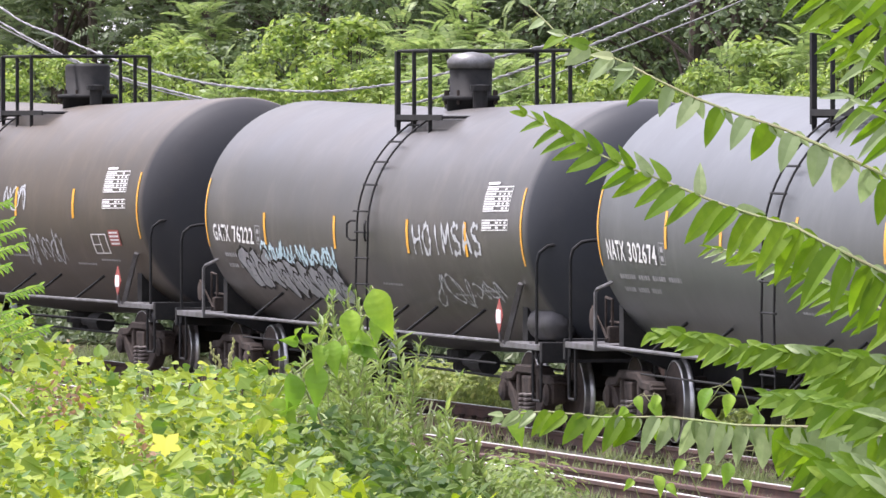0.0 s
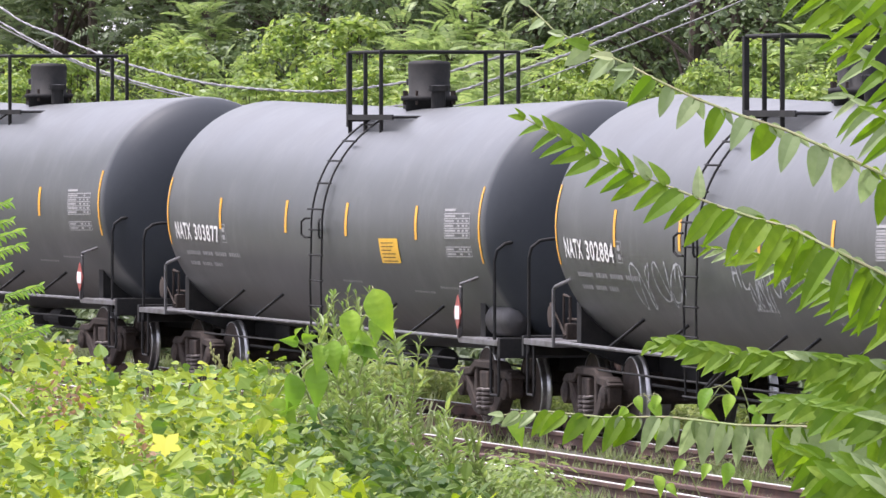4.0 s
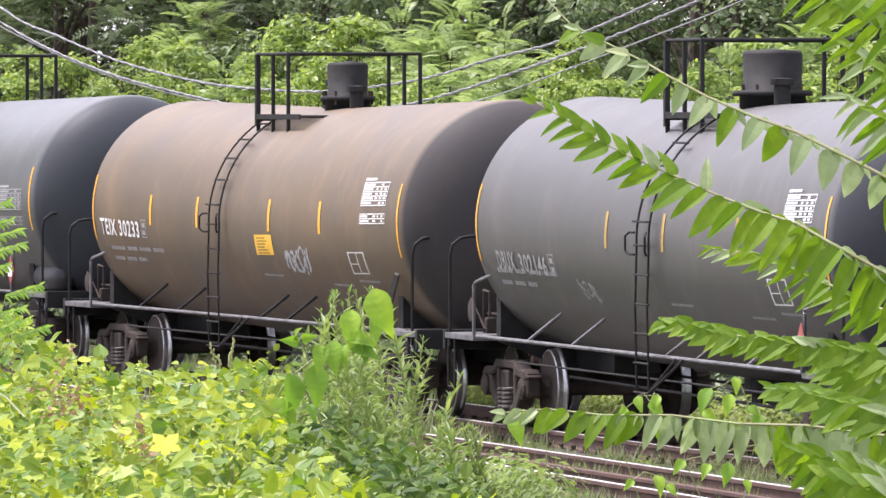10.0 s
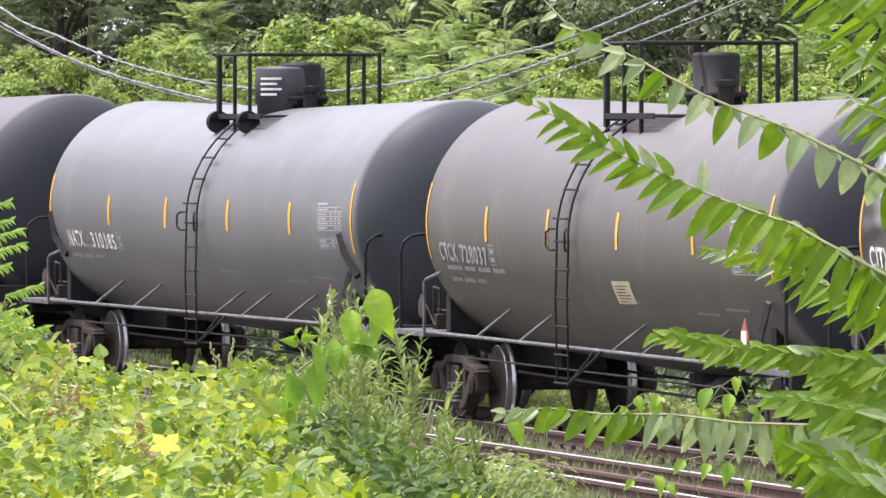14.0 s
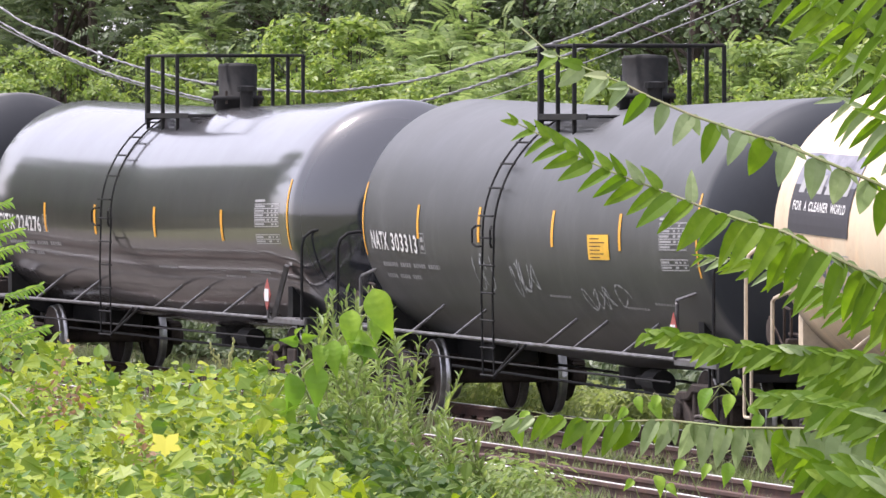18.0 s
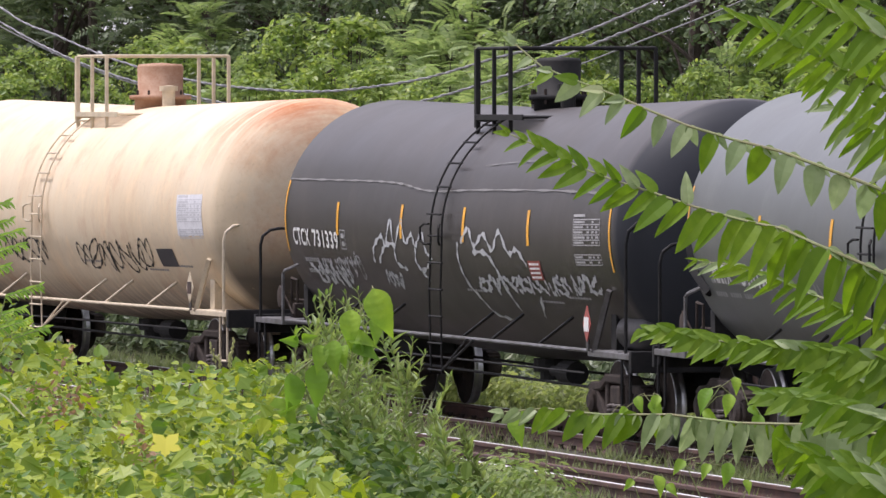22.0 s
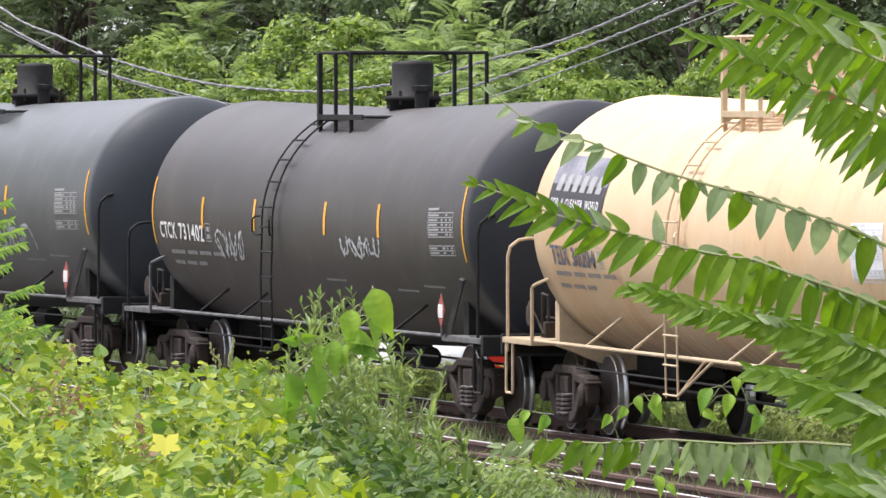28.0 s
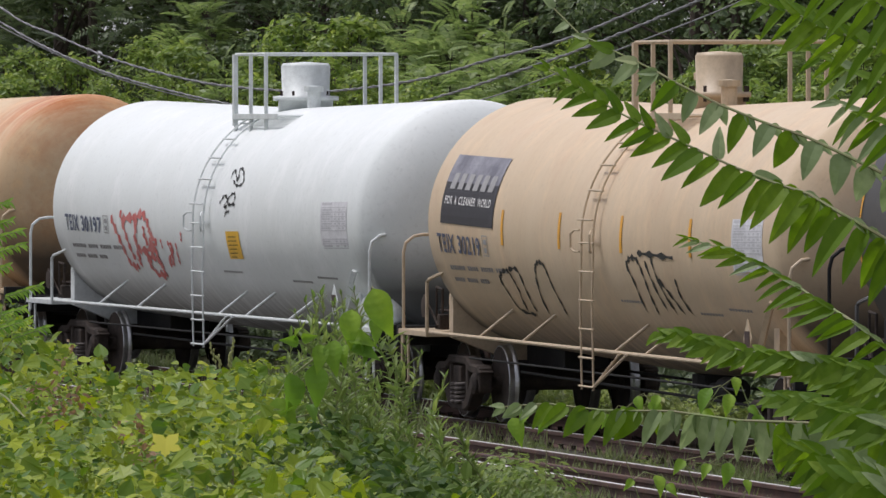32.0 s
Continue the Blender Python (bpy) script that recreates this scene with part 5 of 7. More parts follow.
M_HEAVEN = leaf_mat("heaven_tree_leaflets", (0.103, 0.186, 0.02), (0.197, 0.293, 0.033), (0.088, 0.167, 0.017), 0.48, 0.55, 0.18, "object")
M_HEAVENPALE = leaf_mat("heaven_tree_pale_leaflets", (0.212, 0.28, 0.13), (0.329, 0.39, 0.2), (0.17, 0.24, 0.09), 0.35, 0.5, 0.3, "object")
M_GRASS = leaf_mat("grass_blades", (0.138, 0.18, 0.07), (0.233, 0.27, 0.12), (0.106, 0.14, 0.055), 0.35)
M_STALK = rough_mat("green_stalk", (0.2, 0.27, 0.08), (0.22, 0.2, 0.1), 9, 0.6, 0, 0.2, 0.002)
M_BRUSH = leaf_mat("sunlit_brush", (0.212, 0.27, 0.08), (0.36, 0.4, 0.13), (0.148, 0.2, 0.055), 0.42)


def clump_cloud(name, clumps, per, size, seed):
    """Leaves on the upper and outer skins of rounded clumps, turned outwards."""
    rng = np.random.default_rng(seed)
    pts, ways = [], []
    for cx, cy, cz, cr in clumps:
        n = int(per * (cr / 0.5) ** 2)
        p = rng.normal(size=(n, 3))
        p[:, 2] = np.where(p[:, 2] < -0.5, -p[:, 2], p[:, 2])
        p /= np.linalg.norm(p, axis=1)[:, None]
        r = (0.72 + 0.36 * rng.uniform(0, 1, n) ** 2)[:, None] * cr
        pts.append(p * r * np.array([1.15, 1.15, 0.72]) + [cx, cy, cz])
        ways.append(p * 0.75 + [0, 0, 0.55])
    return leaf_cloud(name, np.concatenate(pts), size, seed, face=np.concatenate(ways))


def crown_meshes():
    """Tall crowns of the deep wood."""
    out = []
    rng = np.random.default_rng(11)
    for v in range(4):
        clumps = []
        for i in range(46):
            a = rng.uniform(0, 2 * pi)
            h = 1.0 + 10.5 * rng.uniform() ** 0.8
            r = 2.9 * (0.45 + 0.55 * sin(pi * min(1, h / 12.0))) * rng.uniform(0.35, 1.0)
            clumps.append((r * cos(a), r * sin(a), h, rng.uniform(0.45, 1.0)))
        if v < 3:
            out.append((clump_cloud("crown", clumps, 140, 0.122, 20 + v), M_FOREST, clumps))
        else:
            bs, ds = [], []
            for cx, cy, cz, cr in clumps:
                for j in range(26):
                    d = rng.normal(size=3)
                    d[2] = abs(d[2]) * 0.5 + 0.1
                    bs.append((cx + rng.normal() * cr * 0.3, cy + rng.normal() * cr * 0.3, cz + rng.normal() * cr * 0.3))
                    ds.append(d)
            out.append((frond_cloud("crown", bs, ds, 0.62, 11, 30 + v, 0.13), M_FOREST2, clumps))
    return out


def shrub_meshes():
    """Rounded shrubs of the wood's edge, leafy ones and ones of arching fronds."""
    out = []
    rng = np.random.default_rng(17)
    for v in range(5):
        clumps = []
        for i in range(58):
            a = rng.uniform(0, 2 * pi)
            h = rng.uniform(0.05, 1.0)
            r = sqrt(max(0.0, 1 - h ** 6)) * rng.uniform(0.2, 1.0) ** 0.6
            clumps.append((0.85 * r * cos(a), 0.85 * r * sin(a), 5.3 * h, rng.uniform(0.2, 0.42)))
        if v < 3:
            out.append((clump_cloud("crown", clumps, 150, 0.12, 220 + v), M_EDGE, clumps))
        else:
            bs, ds = [], []
            for cx, cy, cz, cr in clumps:
                for j in range(9):
                    d = np.array([cx, cy, 0.0]) * 0.9 + rng.normal(size=3) * 0.8
                    d[2] = abs(d[2]) * 0.6 + 0.25
                    bs.append((cx * 0.85 + rng.normal() * 0.12, cy * 0.85 + rng.normal() * 0.12, cz + rng.normal() * 0.12))
                    ds.append(d)
            out.append((frond_cloud("crown", bs, ds, 0.55, 12, 230 + v, 0.1), M_EDGE2, clumps))
    return out


def trunk_mesh(clumps):
    bm = bmesh.new()
    tube(bm, [(0, 0, -0.8), (0.05, 0.03, 2.5), (-0.05, 0.1, 5.5), (0.05, 0.0, 9.0)], 0.17, 9, taper=0.04)
    for cx, cy, cz, cr in clumps[:24]:
        z0 = max(0.6, cz - 1.4)
        tube(bm, [(0, 0, z0), (cx * 0.5, cy * 0.5, z0 + 0.9), (cx, cy, cz)], 0.05, 5, taper=0.012)
    return mesh_of("trunk", bm)


def shrub_stem_mesh(clumps):
    bm = bmesh.new()
    for cx, cy, cz, cr in clumps[:16]:
        tube(bm, [(cx * 0.15, cy * 0.15, -0.4), (cx * 0.5, cy * 0.5, cz * 0.55), (cx, cy, cz)], 0.028, 5, taper=0.008)
    return mesh_of("stems", bm)


def behind(px, side):
    """The place on the sheet side metres beyond the track that lies at px across the view."""
    lo, hi = -60.0, 130.0
    for _ in range(50):
        mid = (lo + hi) / 2
        p = at_track(mid, side)
        if 784 + FOCAL * p.x / p.y > px:
            lo = mid
        else:
            hi = mid
    return at_track(lo, side)


# shrubs of the wood's edge: across the view, height of the top, half width, metres beyond the track, kind
SHRUBS = [
    (-60, 40, 105, 13.0, 0), (60, 78, 90, 12.2, 1), (120, 98, 80, 11.0, 2), (20, 128, 90, 10.4, 0), (190, 132, 70, 10.2, 1),
    (250, 62, 80, 12.0, 0), (330, 78, 80, 11.4, 2), (290, 118, 90, 10.2, 1), (390, 112, 75, 10.6, 3), (340, 10, 105, 15.0, 4),
    (470, 62, 75, 12.0, 1), (530, 22, 105, 13.2, 0), (620, 30, 105, 13.0, 2), (560, 92, 95, 10.8, 1), (670, 102, 90, 10.6, 0), (460, 136, 80, 10.0, 2),
    (720, 22, 95, 13.6, 3), (800, 8, 105, 14.0, 4), (880, 40, 90, 12.6, 3), (790, 84, 100, 11.2, 3), (880, 112, 85, 10.4, 4), (740, 140, 85, 10.0, 1),
    (985, 116, 85, 10.8, 0), (1070, 140, 80, 10.2, 2), (1010, 60, 90, 14.5, 1), (1150, 130, 75, 10.6, 1),
    (1240, 104, 65, 11.4, 0), (1290, 92, 70, 12.0, 3), (1350, 72, 85, 12.6, 2), (1430, 52, 95, 13.2, 4), (1330, 138, 80, 10.2, 1), (1430, 128, 85, 10.4, 0), (1520, 78, 95, 12.0, 2), (1600, 60, 105, 13.0, 1),
]


def forest():
    kinds = [(me, mt, trunk_mesh(cl)) for me, mt, cl in crown_meshes()]
    rng = random.Random(5)
    spots = []
    for row, side in enumerate((-17.5, -21.0, -24.0, -27.0, -30.5, -34.0, -38.0)):
        s = -22.0 + row * 1.3
        while s < 130:
            spots.append((s + rng.uniform(-1, 1), side + rng.uniform(-1.2, 1.2), row))
            s += 4.2 + 0.3 * row
    for s, side, row in spots:
        me, mt, tk = kinds[rng.randrange(4)]
        p = at_track(s, side)
        z = ground_z(p.x, p.y)
        tree = empty("tree", Matrix.Translation((p.x, p.y, z)) @ pose(0, 0, 0, 0, 0, rng.uniform(0, 360)))
        sc = rng.uniform(0.95, 1.2)
        tree.scale = (sc, sc, sc * rng.uniform(0.62, 0.85) if row in (1, 3) else sc * rng.uniform(1.0, 1.25))
        put("trunk", tk, M_BARK, tree)
        put("crown", me, mt, tree)
        tagged(tree, "leafy green broadleaf tree in a dense wood", "tree", "trees of the wood")
    shrubs = [(me, mt, shrub_stem_mesh(cl)) for me, mt, cl in shrub_meshes()]
    for px, py, half, side, kind in SHRUBS:
        me, mt, st = shrubs[kind]
        p = behind(px, -side)
        z = ground_z(p.x, p.y)
        top = EYE_Z + (191.3 - py) * p.y / FOCAL
        wide = half / 88
        sh = empty("shrub", Matrix.Translation((p.x, p.y, z)) @ pose(0, 0, 0, 0, 0, rng.uniform(0, 360)))
        sh.scale = (wide, wide, (top - z) / 5.5)
        put("woody_base", st, M_BARK, sh)
        put("crown", me, mt, sh)
        tagged(sh, "sunlit bright green shrub at the wood's edge" if kind < 3 else "sunlit green shrub of arching feathery fronds at the wood's edge", "shrub", "shrubs of the wood's edge")


def bank_trees():
    # the wood on this side of the line, mirrored in the glossy shells
    rng = random.Random(41)
    kinds = [(me, mt, trunk_mesh(cl)) for me, mt, cl in crown_meshes()[:2]]
    for row, side in enumerate((8.5, 12.5)):
        s = 42.0 + 2 * row
        while s < 125:
            me, mt, tk = kinds[rng.randrange(2)]
            p = at_track(s + rng.uniform(-1, 1), side + rng.uniform(-1, 1))
            tree = empty("tree", Matrix.Translation((p.x, p.y, ground_z(p.x, p.y))) @ pose(0, 0, 0, 0, 0, rng.uniform(0, 360)))
            sc = rng.uniform(1.25, 1.45)
            tree.scale = (sc, sc, sc * rng.uniform(1.0, 1.15))
            put("trunk", tk, M_BARK, tree)
            put("crown", me, mt, tree)
            tagged(tree, "leafy green broadleaf tree on the near bank", "tree", "trees of the near bank")
            s += rng.uniform(4.5, 6.0)


def flower_spikes():
    rng = random.Random(9)
    pale = rough_mat("pale_seed_heads", (0.36, 0.4, 0.14), (0.3, 0.28, 0.12), 40, 0.8, 0, 0.2, 0.002)
    for px, py, foot in ((372, 612, 396), (386, 634, 398), (412, 604, 402), (408, 628, 400)):
        far = 28.6
        top = sight(px, py, far)
        low = sight(foot, 700, far)
        sp = empty("flower_spike", Matrix.Translation(low))
        h = top - low
        part("stalk", tubed([(0, 0, -0.3), (0, 0, 0), h * 0.6, h], 0.0022, 5, taper=0.0015), M_STALK, sp)
        for k in range(9):
            q = 1 - 0.045 * k
            c = h * q + Vector((rng.uniform(-0.006, 0.006), 0, 0))
            part("seed_head", lathed([(0, 0), (0.003, 0.004), (0.004, 0.009), (0.002, 0.014), (0, 0.016)], "z", tuple(c), 6), pale, sp)
        tagged(sp, "thin stalk with pale seed heads above the vines", "flower", "flower spikes")


def tuft_mesh(name, n, radius, height, seed, width=0.012):
    rng = np.random.default_rng(seed)
    vs, fs = [], []
    for i in range(n):
        a, r = rng.uniform(0, 2 * pi), radius * sqrt(rng.uniform())
        x, y = r * cos(a), r * sin(a)
        h = height * rng.uniform(0.45, 1.0)
        b = rng.uniform(0, 2 * pi)
        lx, ly = cos(b) * h * 0.35, sin(b) * h * 0.35
        wx, wy = -sin(b) * width, cos(b) * width
        j = len(vs)
        vs += [(x - wx, y - wy, 0), (x + wx, y + wy, 0), (x + lx * 0.3 + wx * 0.8, y + ly * 0.3 + wy * 0.8, h * 0.6), (x + lx * 0.3 - wx * 0.8, y + ly * 0.3 - wy * 0.8, h * 0.6), (x + lx, y + ly, h)]
        fs += [(j, j + 1, j + 2, j + 3), (j + 3, j + 2, j + 4)]
    return raw_mesh(name, vs, fs)


def scatter_join(name, meshes, places, material, label, category):
    """Many small plants joined into one sheet of growth."""
    vs, fs = [], []
    data = []
    for me in meshes:
        co = np.empty(len(me.vertices) * 3)
        me.vertices.foreach_get("co", co)
        data.append((co.reshape(-1, 3), [tuple(p.vertices) for p in me.polygons]))
    off = 0
    for i, (x, y, z, sc, rz) in enumerate(places):
        co, ff = data[i % len(data)]
        c, s = cos(rz), sin(rz)
        q = co @ np.array([[c, s, 0], [-s, c, 0], [0, 0, 1]]) * sc + [x, y, z]
        vs.append(q)
        fs += [tuple(v + off for v in f) for f in ff]
        off += len(co)
    ob = put(name, raw_mesh(name, np.concatenate(vs).tolist(), fs), material)
    return tagged(ob, label, category, kind="stuff")


def brush_mesh(seed, n=170, r=0.42, h=0.75, leaf=0.085):
    rng = np.random.default_rng(seed)
    p = rng.normal(size=(n, 3))
    p /= np.linalg.norm(p, axis=1)[:, None]
    p *= (rng.uniform(0.3, 1, n) ** 0.5)[:, None] * [r, r, h * 0.5]
    p[:, 2] += h * 0.5
    return leaf_cloud("brush", p, leaf, seed)


def low_growth():
    rng = random.Random(8)
    tufts = [tuft_mesh("tuft", 60, 0.3, 0.5, 40 + i) for i in range(3)]
    brush = [brush_mesh(50 + i) for i in range(3)]
    # verge beyond the train
    pl, pb = [], []
    for i in range(700):
        s, side = rng.uniform(-30, 60), rng.uniform(-3.6, -2.1)
        p = at_track(s, side)
        pl.append((p.x, p.y, ground_z(p.x, p.y), rng.uniform(0.6, 1.1), rng.uniform(0, 6)))
    for i in range(480):
        s, side = rng.uniform(-30, 12), rng.uniform(-3.9, -2.1)
        p = at_track(s, side)
        pb.append((p.x, p.y, ground_z(p.x, p.y) - 0.05, rng.uniform(0.6, 1.25), rng.uniform(0, 6)))
    scatter_join("verge_grass", tufts, pl, M_GRASS, "tufts of pale green grass beside the track", "grass")
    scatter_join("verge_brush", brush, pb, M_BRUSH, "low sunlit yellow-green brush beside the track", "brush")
    pb = []
    for i in range(620):
        s, side = rng.uniform(-25, 90), rng.uniform(-11.5, -8.2)
        p = at_track(s, side)
        pb.append((p.x, p.y, ground_z(p.x, p.y) - 0.05, rng.uniform(1.2, 2.6), rng.uniform(0, 6)))
    scatter_join("wood_edge_brush", brush, pb, M_FOREST2, "leafy green undergrowth at the wood's edge", "undergrowth")
    # verge on this side of the tracks
    pl, pb = [], []
    for i in range(900):
        s, side = rng.uniform(-45, 10), rng.uniform(5.0, 9.5)
        p = at_track(s, side)
        pl.append((p.x, p.y, ground_z(p.x, p.y), rng.uniform(0.5, 1.15), rng.uniform(0, 6)))
    for i in range(160):
        s, side = rng.uniform(-45, 10), rng.uniform(5.2, 9.0)
        p = at_track(s, side)
        pb.append((p.x, p.y, ground_z(p.x, p.y) - 0.05, rng.uniform(0.4, 0.8), rng.uniform(0, 6)))
    for i in range(150):
        s = rng.uniform(-40, 4)
        side = rng.uniform(4.7, 6.0)
        p = at_track(s, side)
        pl.append((p.x, p.y, ground_z(p.x, p.y), rng.uniform(0.5, 1.25), rng.uniform(0, 6)))
    for i in range(170):
        s = rng.uniform(-34, -12)
        p = at_track(s, rng.uniform(4.7, 5.4))
        pl.append((p.x, p.y, ground_z(p.x, p.y), rng.uniform(0.45, 1.0), rng.uniform(0, 6)))
    for i in range(60):
        s = rng.uniform(-9, 3)
        p = at_track(s, rng.uniform(1.5, 5.0))
        pl.append((p.x, p.y, ground_z(p.x, p.y) + 0.1, rng.uniform(0.7, 1.6), rng.uniform(0, 6)))
    for i in range(90):
        s = rng.uniform(-26, 2)
        p = at_track(s, rng.uniform(4.9, 5.8))
        pb.append((p.x, p.y, ground_z(p.x, p.y), rng.uniform(0.6, 1.1), rng.uniform(0, 6)))
    def ground_at(px, py):
        far = 20.0
        while far < 110:
            p = sight(px, py, far)
            if p.z <= ground_z(p.x, p.y):
                break
            far += 0.4
        return p, far
    for i in range(330):
        px = rng.uniform(800, 1600)
        p, far = ground_at(px, rng.uniform(855, 950) - (45 if px < 980 else 0))
        pl.append((p.x, p.y, ground_z(p.x, p.y), rng.uniform(0.5, 1.1) * 75 * far / FOCAL / 0.5, rng.uniform(0, 6)))
    for i in range(260):
        px = rng.uniform(790, 1600)
        p, far = ground_at(px, rng.uniform(862, 950) - (70 if px < 950 else 0))
        pb.append((p.x, p.y, ground_z(p.x, p.y) - 0.03, rng.uniform(0.5, 1.1) * 62 * far / FOCAL / 0.75, rng.uniform(0, 6)))
    scatter_join("bank_grass", tufts, pl, M_GRASS, "grey-green weeds and grass on the bank", "grass")
    scatter_join("bank_brush", brush, pb, M_WEED, "low green weeds on the bank", "weeds")


HEAP = [(-80, 520), (0, 545), (60, 572), (110, 600), (160, 645), (260, 656), (400, 656), (470, 636), (520, 655), (560, 735), (600, 825), (700, 905), (780, 915), (830, 880), (880, 905), (960, 960)]


def heap_top(px):
    for (a, b), (c, d) in zip(HEAP, HEAP[1:]):
        if a <= px <= c:
            return b + (d - b) * (px - a) / (c - a)
    return HEAP[-1][1]


def vine_heap():
    rng = np.random.default_rng(77)
    pts = []
    while len(pts) < 27000:
        px = rng.uniform(-80, 960)
        top = heap_top(px)
        q = rng.uniform() ** 0.8
        py = top + q * 560
        far = 31 - 12.5 * min(1, (py - 560) / 420) + rng.normal() * 0.7
        lump = noise.noise(Vector((px * 0.016, py * 0.02, 3.0))) + 0.6 * noise.noise(Vector((px * 0.045, py * 0.05, 7.0)))
        lump += 0.5 * noise.noise(Vector((px * 0.03, py * 0.09, 1.0)))
        far -= 3.4 * lump
        p = sight(px, py + rng.normal() * 6 - 34 * lump, far)
        if p.z > ground_z(p.x, p.y):
            pts.append(tuple(p))
    heap = empty("vine_thicket", Matrix.Translation((-0.6, 25, ground_z(-0.6, 25))))
    here = np.array(pts) - np.array(heap.location)
    tilt = np.array([0.0, -0.42, 0.9])
    n0, n1, n2 = 15500, 23500, 25600
    for name, p, size, seed, shape, mt in (("foliage", here[:n0], 0.03, 78, "oval", M_VINEDARK), ("foliage", here[n0:n1], 0.041, 79, "heart", M_VINE),
                                           ("foliage", here[n1:n2], 0.05, 80, "lobed", M_VINE), ("foliage", here[n2:], 0.056, 81, "heart", M_VINE)):
        tagged(put(name, leaf_cloud(name, p, size, seed, face=np.tile(tilt, (len(p), 1)), shape=shape), mt, heap), kind="stuff")
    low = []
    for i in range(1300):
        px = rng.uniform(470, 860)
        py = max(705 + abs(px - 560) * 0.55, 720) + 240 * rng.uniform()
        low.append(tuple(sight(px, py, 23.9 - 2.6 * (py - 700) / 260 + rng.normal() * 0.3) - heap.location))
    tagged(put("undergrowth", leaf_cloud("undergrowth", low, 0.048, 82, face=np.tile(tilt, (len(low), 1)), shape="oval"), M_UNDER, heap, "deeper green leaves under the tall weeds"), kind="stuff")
    bm = bmesh.new()
    for i in range(60):
        p = Vector(pts[rng.integers(len(pts))]) - heap.location
        q = Vector(pts[rng.integers(len(pts))]) - heap.location
        q = p + (q - p).normalized() * 0.3
        q.z = min(q.z, p.z - 0.03)
        tube(bm, [p, (p + q) / 2 + Vector((0, 0, 0.01)), q], 0.003, 5)
        tube(bm, [p, (p.x, p.y, -0.1)], 0.005, 5)
    tagged(part("tangle", bm, M_STALK, heap, "tangle of thin stalks"), kind="stuff")
    tagged(heap, "thicket of bright yellow-green vine leaves on the bank", "vines")


def leaflet_mesh(seed=0, fold=0.1, wide=0.16):
    """A lance-shaped leaflet one metre long along +x, normal +z."""
    vs, fs = [], []
    prof = [(0.0, 0.25), (0.06, 0.75), (0.2, 1.0), (0.45, 0.92), (0.7, 0.62), (0.88, 0.3), (1.0, 0.02)]
    for q, w in prof:
        z = -0.22 * q * q
        vs += [(q, w * wide, z + fold * w), (q, 0, z), (q, -w * wide * 0.95, z + fold * w)]
    for i in range(len(prof) - 1):
        a = 3 * i
        fs += [(a, a + 1, a + 4, a + 3), (a + 1, a + 2, a + 5, a + 4)]
    return raw_mesh("leaflet", vs, fs)


